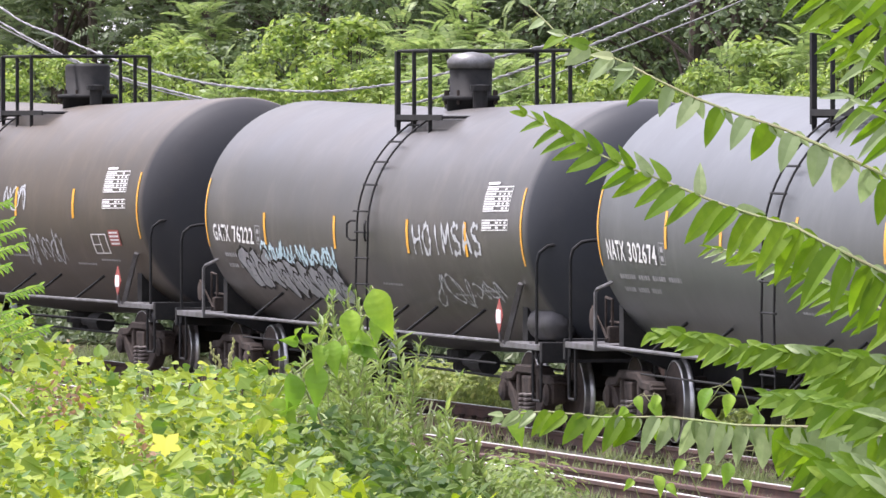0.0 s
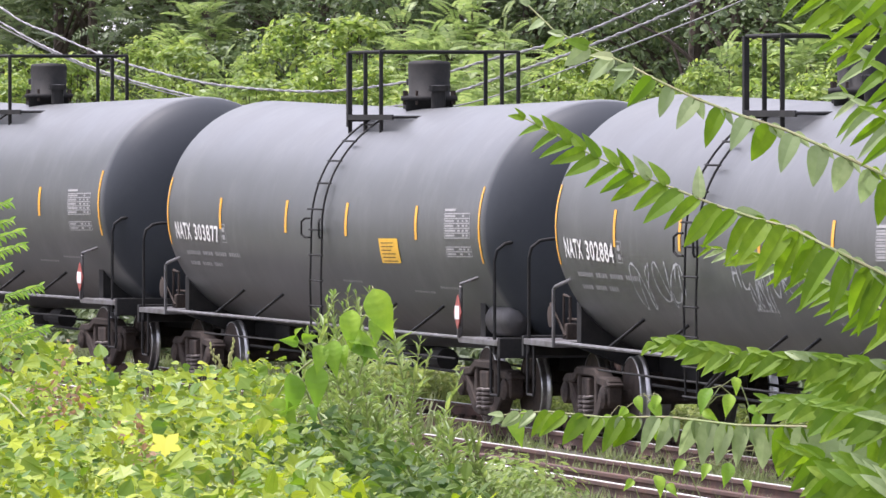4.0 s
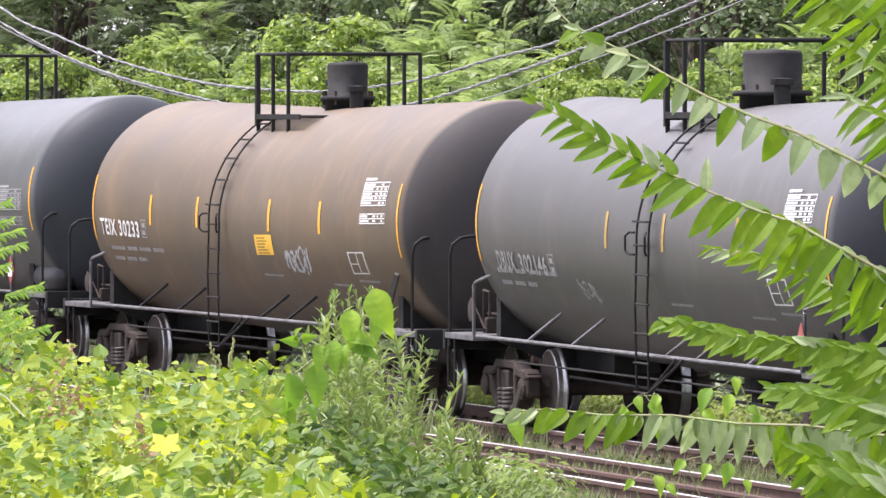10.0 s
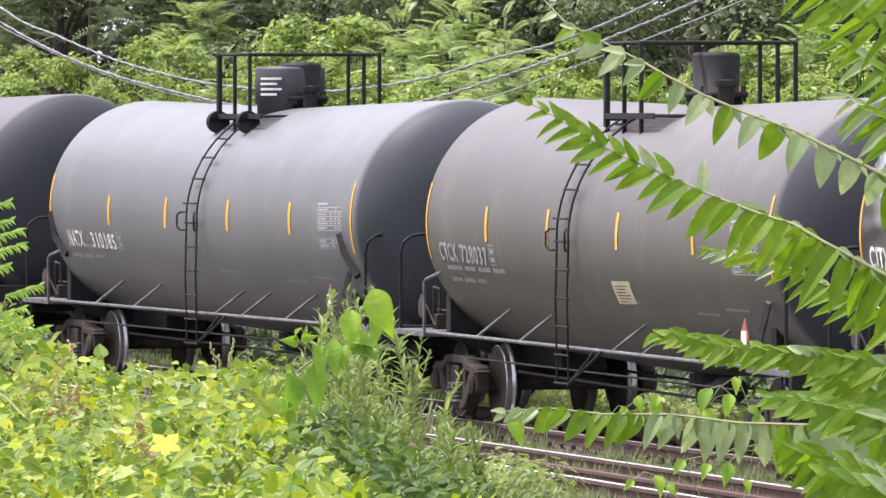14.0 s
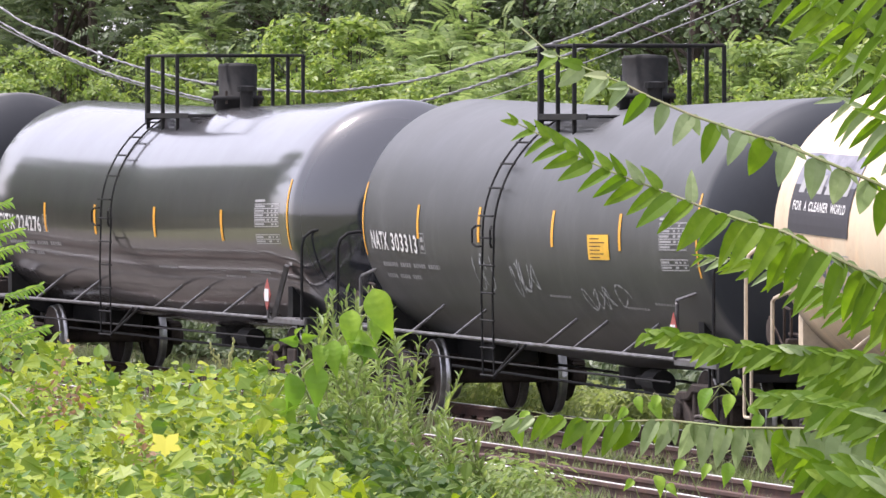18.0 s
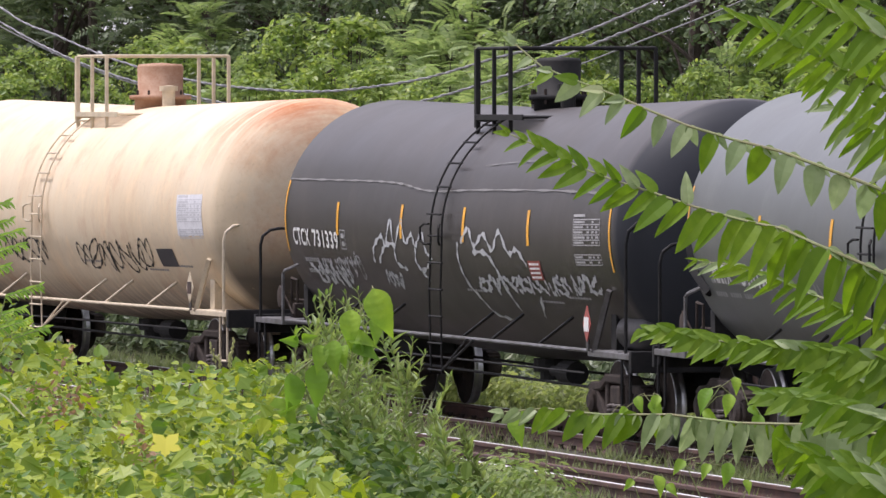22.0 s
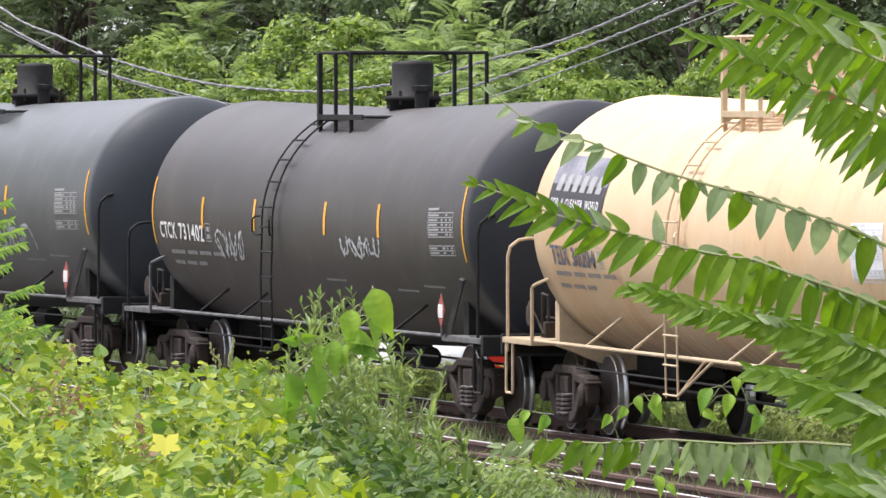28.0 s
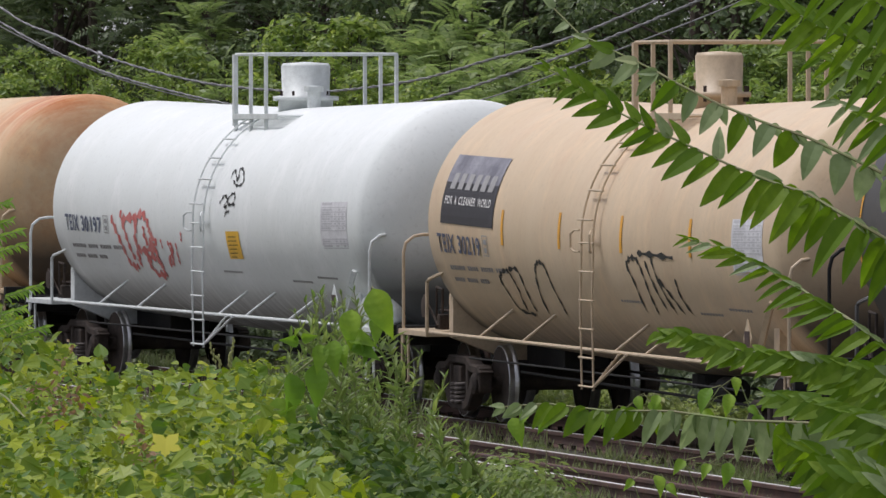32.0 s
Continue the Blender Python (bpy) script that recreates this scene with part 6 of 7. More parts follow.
# compound leaves at the edge of the view: the stalk from its tip inwards, distance,
# leaflet spacing, lower leaflets at tip and base (right, down, length), upper ones, share of pale ones, breadth
FRONDS = {
    "a": ([(932, 195), (990, 226), (1050, 262), (1110, 290), (1180, 318), (1260, 352), (1340, 380), (1400, 397), (1460, 430), (1568, 485), (1720, 580)], 17.0, 36,
          (-0.95, 0.22, 56), (-0.55, 0.85, 112), (-0.6, -0.75, 50), (0.35, 0.3, 62), 0.0, 0.2),
    "b": ([(950, 5), (995, 50), (1060, 82), (1130, 115), (1170, 138), (1240, 173), (1320, 205), (1400, 232), (1470, 265), (1568, 312), (1720, 410)], 17.6, 50,
          (-0.95, 0.4, 50), (-0.32, 0.95, 80), (-0.75, -0.35, 44), (0.6, 0.5, 40), 0.7, 0.25),
    "c": ([(1160, 590), (1225, 592), (1300, 612), (1400, 622), (1500, 630), (1568, 640), (1760, 690)], 16.6, 22,
          (-0.9, 0.3, 50), (-0.74, 0.66, 84), (-0.85, -0.4, 34), (-0.75, -0.35, 40), 0.0, 0.26),
    "d": ([(1258, 440), (1340, 452), (1420, 482), (1500, 520), (1568, 552), (1720, 640)], 17.2, 30,
          (-0.95, 0.25, 50), (-0.78, 0.62, 95), (-0.9, -0.4, 38), (-0.6, -0.5, 40), 0.25, 0.14),
    "e": ([(885, 742), (960, 735), (1060, 745), (1180, 744), (1300, 758), (1420, 760), (1568, 778), (1760, 815)], 16.4, 36,
          (-0.75, 0.5, 56), (-0.15, 1.0, 90), (-0.5, 0.3, 46), (0.4, 0.7, 46), 0.7, 0.25),
    "f": ([(1362, 700), (1440, 705), (1510, 720), (1568, 740), (1760, 810)], 15.8, 25,
          (-0.95, 0.25, 62), (-0.72, 0.7, 112), (-0.9, -0.25, 46), (-0.7, -0.4, 50), 0.0, 0.24),
    "h": ([(1385, -40), (1460, -5), (1540, 40), (1640, 95), (1760, 155), (1900, 225), (2060, 310)], 15.4, 36,
          (-0.9, 0.4, 78), (-0.6, 0.8, 112), (-0.75, -0.6, 60), (-0.2, -0.9, 80), 0.08, 0.155),
    "g": ([(1470, 60), (1530, 100), (1600, 150), (1700, 215), (1820, 290), (1960, 380)], 16.0, 35,
          (-0.9, 0.35, 70), (-0.6, 0.8, 105), (-0.8, -0.5, 55), (-0.3, -0.9, 75), 0.08, 0.155),
    "l": ([(1490, -110), (1560, -50), (1640, 20), (1740, 90), (1880, 180), (2040, 280)], 16.5, 37,
          (-0.9, 0.4, 85), (-0.6, 0.8, 115), (-0.8, -0.5, 60), (-0.3, -0.9, 80), 0.05, 0.155),
    "m": ([(1440, -90), (1520, -50), (1610, 0), (1720, 60), (1860, 140), (2020, 240)], 14.6, 38,
          (-0.9, 0.45, 85), (-0.55, 0.85, 118), (-0.8, -0.5, 60), (-0.3, -0.9, 80), 0.05, 0.155),
    "o": ([(1500, 170), (1560, 205), (1630, 250), (1740, 325), (1880, 430)], 16.7, 34,
          (-0.85, 0.5, 80), (-0.5, 0.85, 130), (-0.8, -0.4, 50), (-0.3, -0.8, 90), 0.4, 0.13),
    "i": ([(1390, 800), (1470, 820), (1568, 850), (1760, 910)], 16.0, 34,
          (-0.85, 0.5, 70), (-0.4, 0.9, 110), (-0.8, -0.4, 50), (-0.3, -0.6, 70), 0.0, 0.22),
    "k": ([(1452, 660), (1500, 670), (1568, 690), (1760, 760)], 16.9, 28,
          (-0.95, 0.25, 60), (-0.7, 0.7, 100), (-0.9, -0.3, 42), (-0.6, -0.5, 48), 0.0, 0.22),
    "q": ([(1450, 848), (1520, 862), (1600, 885), (1760, 930)], 15.4, 32,
          (-0.85, 0.5, 80), (-0.4, 0.9, 120), (-0.8, -0.5, 60), (-0.3, -0.7, 80), 0.0, 0.22),
}
FROND_OB = {}


def edge_height(pts):
    for (a, b), (c, d) in zip(pts, pts[1:]):
        if c >= 1568:
            return b + (d - b) * (1568 - a) / (c - a)


def heaven_tree():
    base = sight(2150, 900, 17.0)
    base.z = ground_z(base.x, base.y)
    tree = empty("tree_of_heaven", Matrix.Translation(base))
    tagged(tree, "young tree with long drooping compound leaves overhanging the view", "tree")
    bm = bmesh.new()
    tube(bm, [(0, 0, -0.1), (0.02, 0.05, 0.8), (0.0, 0.0, 1.6), (0.08, 0.05, 2.6)], 0.035, 10, taper=0.012)
    part("trunk", bm, M_BARK, tree)
    rng = random.Random(3)
    for key, (pts, far, gap, lo0, lo1, up0, up1, pale, wide) in FRONDS.items():
        lm = [leaflet_mesh(0, 0.07, wide), leaflet_mesh(1, 0.04, wide * 1.12), leaflet_mesh(2, 0.1, wide * 0.9)]
        unit = far / FOCAL
        org = sight(*pts[-1], far)
        line = [sight(x, y, far + 0.5 * (1 - i / (len(pts) - 1))) - org for i, (x, y) in enumerate(pts)]
        stem = line + [(Vector((base.x, base.y, org.z - 0.15)) - org)]
        fr = part("frond", tubed(stem, 0.0016, 6, taper=0.0045), M_STALK, tree, "long compound leaf")
        fr.location = org - base
        FROND_OB[key] = (fr, org - base, pts, far)
        total = sum((b - a).length for a, b in zip(line, line[1:]))
        n = int(total / (gap * unit))
        for i in range(n + 1):
            d = total * (i + rng.uniform(-0.12, 0.12) * (0 < i < n)) / n
            acc = 0
            for a, b in zip(line, line[1:]):
                L = (b - a).length
                if acc + L >= d - 1e-6:
                    p = a + (b - a) * ((d - acc) / L)
                    tip = (a - b).normalized()
                    break
                acc += L
            q = min(1.0, i * gap / 640)
            for lower, e0, e1 in ((True, lo0, lo1), (False, up0, up1)):
                dx, dy, ln = (u + (v - u) * q for u, v in zip(e0, e1))
                if i == 0:
                    dx, dy = tip.x + (0.3 if lower else 0.1), -tip.z + (0.3 if lower else -0.2)
                if not lower and rng.random() < 0.12:
                    continue
                grow = min(1.0, 0.6 + 0.12 * i)
                dr = Vector((dx, 0, -dy)).normalized() + Vector((rng.uniform(-0.13, 0.13), rng.uniform(-0.35, 0.35), rng.uniform(-0.13, 0.13)))
                dr.normalize()
                nn = Vector((rng.uniform(-0.35, 0.35), -0.8, 0.55 + rng.uniform(-0.3, 0.3)))
                nn = (nn - dr * nn.dot(dr)).normalized()
                m = Matrix((dr, nn.cross(dr), nn)).transposed().to_4x4()
                light = rng.random() < (pale if lower or q < 0.45 else max(pale, 0.55))
                lf = put("leaflet", lm[rng.randrange(3)], M_HEAVENPALE if light else M_HEAVEN, fr)
                lf.matrix_basis = Matrix.Translation(p) @ m @ Matrix.Scale(ln * unit * grow * rng.uniform(0.88, 1.12), 4)


def edge_sprigs():
    """Feathery shoots at the thicket's edge and a few marked leaves in it."""
    rng = random.Random(61)
    lm = leaflet_mesh(0, 0.08, 0.2)
    for (x0, y0), tips, far in (((-30, 640), [(34, 408), (14, 358), (40, 432), (14, 470), (70, 505), (18, 390)], 21.5), ((-60, 700), [(40, 545), (50, 565), (80, 580)], 22.5)):
        base = sight(x0, y0, far)
        base.z = ground_z(base.x, base.y)
        sp = empty("leafy_shoot", Matrix.Translation(base))
        tagged(sp, "leafy green shoot rising from the bank", "shoot", "leafy shoots")
        for tx, ty in tips:
            tip = sight(tx, ty, far + rng.uniform(-0.3, 0.3)) - base
            st = [Vector((0, 0, 0)), Vector((tip.x * 0.15, tip.y, tip.z * 0.8)), tip + Vector((-0.09 if tip.x > 0 else 0.12, 0, -0.03)), tip]
            part("stalk", tubed(st, 0.0025, 5, taper=0.001), M_STALK, sp)
            d = (st[3] - st[2])
            ms = []
            n = 11
            for i in range(n):
                q = i / (n - 1)
                p = st[2] + d * q
                for sg in (1, -1):
                    dr = (d.normalized() * 0.7 + Vector((0, -0.5 * sg, -0.45 * sg - 0.2)) + Vector((rng.uniform(-0.2, 0.2), 0, rng.uniform(-0.2, 0.2)))).normalized()
                    nn = Vector((0.1, -0.5, 0.8))
                    nn = (nn - dr * nn.dot(dr)).normalized()
                    m = Matrix((dr, nn.cross(dr), nn)).transposed().to_4x4()
                    ms.append(Matrix.Translation(p) @ m @ Matrix.Scale(rng.uniform(0.02, 0.032), 4))
            for m in ms:
                lf = put("leaf", lm, M_WEEDBIG, sp)
                lf.matrix_basis = m
    # one yellow lobed leaf and a red-brown sprig
    ye = leaf_mat("yellow_leaf", (0.7, 0.66, 0.1), (0.75, 0.7, 0.13), (0.64, 0.58, 0.08), 0.4, 0.5, 0.3, "object")
    vs = [(0, 0, 0)]
    for i in range(40):
        a = 2 * pi * i / 40
        b = a - 0.5 * pi
        r = 0.046 * (0.74 + 0.19 * cos(5 * b) + 0.08 * cos(15 * b)) * (1.0 - 0.22 * sin(a))
        vs.append((r * cos(a), -0.35 * r * sin(a) - 0.1 * abs(r * cos(a)), -r * sin(a) * 0.72))
    ob = put("lobed_leaf", raw_mesh("lobed_leaf", vs, [(0, i + 1, (i + 1) % 40 + 1) for i in range(40)]), ye)
    ob.location = sight(292, 790, 19.6)
    tagged(ob, "yellow lobed leaf caught on the thicket", "leaf")
    rd = leaf_mat("red_brown_leaves", (0.24, 0.15, 0.08), (0.36, 0.24, 0.14), (0.17, 0.1, 0.055), 0.3)
    pts = [tuple(sight(128 - i * 2 + rng.uniform(-6, 6), 605 + i * 5, 23.0) - sight(128, 605, 23.0)) for i in range(14)]
    for px, py in ((95, 735), (120, 700), (230, 760), (250, 800), (60, 700), (150, 720)):
        for k in range(22):
            pts.append(tuple(sight(px + rng.uniform(-28, 28), py + rng.uniform(-20, 20), 21.4 - (py - 700) * 0.012) - sight(128, 605, 23.0)))
    dry = put("dry_leaves", leaf_cloud("dry_leaves", pts, 0.019, 5), rd)
    dry.location = sight(128, 605, 23.0)
    tagged(dry, "withered red-brown leaves in the thicket", "leaves", kind="stuff")


def broad_leaf_mesh():
    """An oval pointed leaf one metre long along +x that arches and folds a little."""
    vs, fs = [], []
    at = (0, 0.04, 0.1, 0.2, 0.32, 0.45, 0.58, 0.7, 0.8, 0.88, 0.95, 1)
    prof = [(q, float(np.interp(q, at, (0.02, 0.25, 0.55, 0.86, 1, 0.95, 0.78, 0.56, 0.36, 0.19, 0.07, 0.01)))) for q in np.linspace(0, 1, 25).tolist()]
    for q, w in prof:
        z = 0.05 * sin(pi * q) - 0.06 * q * q
        for k in (-1, -0.55, 0, 0.55, 1):
            vs.append((q, 0.27 * w * k, z - 0.2 * q * q + 0.13 * w * abs(k) + 0.016 * sin(44 * q - 9 * abs(k)) * (1 if k else 0) * w))
    for i in range(len(prof) - 1):
        for j in range(4):
            a = 5 * i + j
            fs.append((a, a + 1, a + 6, a + 5))
    me = raw_mesh("leaf", vs, fs)
    me.polygons.foreach_set("use_smooth", [True] * len(me.polygons))
    return me


WEEDS = []


def tall_weeds():
    """Narrow-leaved weeds and a broad-leaved plant standing up out of the thicket."""
    rng = random.Random(21)
    lm = [leaflet_mesh(0, 0.05, 0.1), leaflet_mesh(1, 0.08, 0.13)]
    tops = [(585, 520), (612, 512), (650, 508), (686, 540), (640, 545), (575, 528), (592, 516), (626, 514), (672, 530), (678, 538), (562, 565), (665, 560), (560, 545), (540, 590), (620, 600), (680, 640), (590, 660), (640, 680), (575, 560), (630, 530), (660, 590), (605, 535), (600, 560), (545, 640), (745, 595), (762, 620), (815, 660)]
    for i in range(38):
        px = rng.uniform(560, 830)
        tops.append((px, rng.uniform(max(585, min(700, 585 + (px - 670) * 2.1)), 840)))
    for px, py in tops:
        far = 24.2 + rng.uniform(-1.0, 1.2)
        top = sight(px, py, far)
        gz = ground_z(top.x, top.y)
        w = empty("tall_weed", Matrix.Translation((top.x, top.y, gz)))
        h = top.z - gz
        bend = rng.uniform(-0.14, 0.14)
        st = [(bend * (1 - q) * 2, 0.02 * sin(3 * q), h * q) for q in (0, 0.3, 0.6, 0.85, 1.0)]
        part("stem", tubed(st, 0.0035, 6, taper=0.0015), M_STALK, w)
        vs = []
        n = 58
        for i in range(n):
            q = 0.3 + 0.7 * i / n
            p = Vector((bend * (1 - q) * 2, 0.02 * sin(3 * q), h * q))
            a = i * 2.4 + rng.uniform(-0.4, 0.4)
            el = rng.uniform(0.3, 1.2) if q < 0.85 else rng.uniform(0.7, 1.4)
            dr = Vector((cos(a) * cos(el), sin(a) * cos(el), sin(el)))
            nn = Vector((0, 0, 1)) - dr * dr.z
            nn.normalize()
            m = Matrix((dr, nn.cross(dr), nn)).transposed().to_4x4()
            L = (0.062 if q < 0.88 else 0.034) * rng.uniform(0.6, 1.3)
            vs.append(Matrix.Translation(p) @ m @ Matrix.Scale(L, 4))
        tagged(join_leaves("foliage", lm, vs, M_WEED, w), kind="stuff")
        tagged(w, "tall narrow-leaved green weed", "weed", "tall weeds")
        WEEDS.append(w)
    bl = broad_leaf_mesh()
    big = [(660, 511, 690, 594), (622, 548, 618, 613), (658, 566, 668, 607), (620, 612, 668, 630), (612, 598, 664, 606), (592, 602, 590, 662), (568, 610, 562, 657),
           (556, 646, 562, 718), (512, 660, 518, 738), (488, 704, 518, 788), (546, 716, 558, 742), (452, 734, 470, 832), (440, 770, 424, 850),
           (612, 610, 606, 648), (528, 606, 500, 602), (534, 600, 556, 596), (524, 600, 526, 580), (640, 600, 650, 640)]
    base = sight(600, 882, 23.2)
    base.z = ground_z(base.x, base.y)
    plant = empty("broad_leaved_plant", Matrix.Translation(base))
    bm = bmesh.new()
    vine = [sight(x, y, 23.22) - base for x, y in ((590, 800), (560, 730), (540, 690), (520, 662), (560, 632), (585, 616), (612, 588), (634, 560), (648, 530), (657, 512))]
    tube(bm, [Vector((0, 0, 0))] + vine, 0.004, 8, taper=0.0018)
    part("stem", bm, M_STALK, plant)
    for x0, y0, x1, y1 in big:
        a, b = sight(x0, y0, 23.2) - base, sight(x1, y1, 23.16) - base
        dr = (b - a).normalized()
        nn = Vector((rng.uniform(-0.8, 0.8), -0.9, rng.uniform(-0.1, 0.8)))
        nn = (nn - dr * nn.dot(dr)).normalized()
        m = Matrix((dr, nn.cross(dr), nn)).transposed().to_4x4()
        lf = put("leaf", bl, M_WEEDBIG, plant)
        lf.matrix_basis = Matrix.Translation(a) @ m @ Matrix.Scale((b - a).length * 1.06, 4)
        st = min(vine, key=lambda v: (v - a).length)
        part("leaf_stalk", tubed([st, (st + a) / 2 + Vector((0, 0, 0.008)), a], 0.0018, 5), M_STALK, plant)
    tagged(plant, "broad-leaved bright green plant rising from the thicket", "plant")


def vine_shoots():
    rng = random.Random(77)
    bl = broad_leaf_mesh()
    for foot, leaves in ((1200, [(1128, 702, 1136, 738), (1150, 712, 1172, 744), (1165, 700, 1150, 735), (1108, 722, 1092, 745), (1080, 735, 1062, 762)]),
                         (1275, [(1258, 688, 1236, 728), (1292, 698, 1284, 738), (1244, 728, 1274, 748), (1300, 668, 1306, 705), (1325, 720, 1348, 742), (1346, 735, 1330, 768)]),
                         (1330, [(1290, 820, 1282, 862), (1340, 788, 1362, 828), (1255, 822, 1240, 850), (1318, 850, 1330, 880), (1380, 800, 1372, 845), (1210, 815, 1192, 838)]),
                         (960, [(935, 728, 912, 762), (905, 740, 925, 790), (968, 735, 950, 775)]), (1150, [(1120, 850, 1100, 872), (1160, 842, 1172, 876), (1180, 858, 1200, 880)])):
        far = 18.2
        base = sight(foot, 960, far)
        base.z = ground_z(base.x, base.y)
        sh = empty("vine_shoot", Matrix.Translation(base))
        last = Vector((0, 0, 0))
        for x0, y0, x1, y1 in leaves[::-1]:
            a, b = sight(x0, y0, far) - base, sight(x1, y1, far - 0.03) - base
            dr = (b - a).normalized()
            nn = Vector((rng.uniform(-0.4, 0.4), -0.8, rng.uniform(0.2, 0.8)))
            nn = (nn - dr * nn.dot(dr)).normalized()
            lf = put("leaf", bl, M_WEEDBIG, sh)
            lf.matrix_basis = Matrix.Translation(a) @ Matrix((dr, nn.cross(dr), nn)).transposed().to_4x4() @ Matrix.Scale((b - a).length * rng.uniform(0.75, 1.05), 4)
            part("stalk", tubed([last, (last + a) / 2 + Vector((0, 0.01, 0.012)), a], 0.0012, 5), M_STALK, sh)
            last = a
        tagged(sh, "climbing shoot with broad bright green leaves", "vine", "vine shoots")


M_WEEDBIG = leaf_mat("broad_leaves", (0.13, 0.25, 0.035), (0.31, 0.45, 0.06), (0.16, 0.28, 0.04), 0.42, 0.5, 0.18, "object")


def join_leaves(name, meshes, mats, material, parent):
    data = []
    for me in meshes:
        co = np.empty(len(me.vertices) * 3)
        me.vertices.foreach_get("co", co)
        data.append((co.reshape(-1, 3), [tuple(p.vertices) for p in me.polygons]))
    vs, fs, off = [], [], 0
    for i, m in enumerate(mats):
        co, ff = data[i % len(data)]
        a = np.array(m)
        vs.append(co @ a[:3, :3].T + a[:3, 3])
        fs += [tuple(v + off for v in f) for f in ff]
        off += len(co)
    return put(name, raw_mesh(name, np.concatenate(vs).tolist(), fs), material, parent)


# ---------------------------------------------------------------- cables
def cables():
    side = -7.5
    def hang(px, py, s_guess):
        # place on the vertical sheet side metres behind the track
        lo, hi = -60.0, 110.0
        for _ in range(50):
            mid = (lo + hi) / 2
            p = at_track(mid, side)
            x = 784 + FOCAL * p.x / p.y
            if x > px:
                lo = mid
            else:
                hi = mid
        p = at_track(lo, side)
        return Vector((p.x, p.y, EYE_Z + (191.3 - py) * p.y / FOCAL))
    lines = [
        ([(-260, -190), (0, 12), (100, 62), (200, 104), (300, 133), (400, 152), (545, 162), (650, 155), (760, 137), (870, 105), (1000, 70), (1160, 2), (1330, -90), (1520, -205), (1760, -350)], 0.016, 2),
        ([(-260, -120), (0, 38), (100, 92), (200, 132), (300, 160), (420, 186), (560, 198), (700, 188), (800, 165), (900, 132), (1000, 98), (1110, 55), (1240, 0), (1400, -75), (1520, -140), (1760, -270)], 0.016, 2),
        ([(-260, -90), (0, 46), (110, 100), (200, 136), (330, 172), (480, 200), (640, 206), (760, 196), (870, 172), (1000, 125), (1130, 75), (1300, 8), (1520, -95), (1760, -210)], 0.012, 1),
    ]
    for pts, r, strands in lines:
        cab = None
        for k in range(strands):
            q = [hang(x, y, 0) for x, y in pts]
            # smooth through the points; the strands of a bundle twist round one another
            fine, run = [], 0.0
            for i in range(len(q) - 1):
                p0, p1, p2, p3 = q[max(0, i - 1)], q[i], q[i + 1], q[min(len(q) - 1, i + 2)]
                steps = 18 if strands > 1 else 6
                for j in range(steps):
                    t = j / steps
                    p = 0.5 * ((2 * p1) + (p2 - p0) * t + (2 * p0 - 5 * p1 + 4 * p2 - p3) * t * t + (3 * p1 - p0 - 3 * p2 + p3) * t ** 3)
                    if strands > 1:
                        a = 2 * pi * (run / 0.85 + k / strands)
                        p = p + Vector((0.2 * r * cos(a), 0.6 * r * cos(a), 0.7 * r * sin(a)))
                        run += (p2 - p1).length / steps
                    fine.append(p)
            fine.append(q[-1])
            ob = put("cable", mesh_of("cable", tubed(fine, r * (1 if k == 0 else 0.75), 5)), M_CABLE, cab, "", True)
            if cab is None:
                cab = ob
                tagged(cab, "sagging grey utility cable strung along the road", "cable", "utility cables")
    for px, top in ((-262, -215), (1762, -380)):
        p = hang(px, top, 0)
        g = ground_z(p.x, p.y)
        tagged(put("utility_pole", mesh_of("utility_pole", tubed([(p.x, p.y, g - 0.3), (p.x, p.y, p.z + 0.4)], 0.15, 14, taper=0.11)), M_POLE), "weathered wooden utility pole beside the road", "pole")


# ---------------------------------------------------------------- road and white car
def road():
    strip("road", -70, 110, 2.0, (-7.9, -6.1, -4.5), (-0.79, -0.76, -0.8), M_ROAD, "pale worn asphalt road beyond the track", "road")


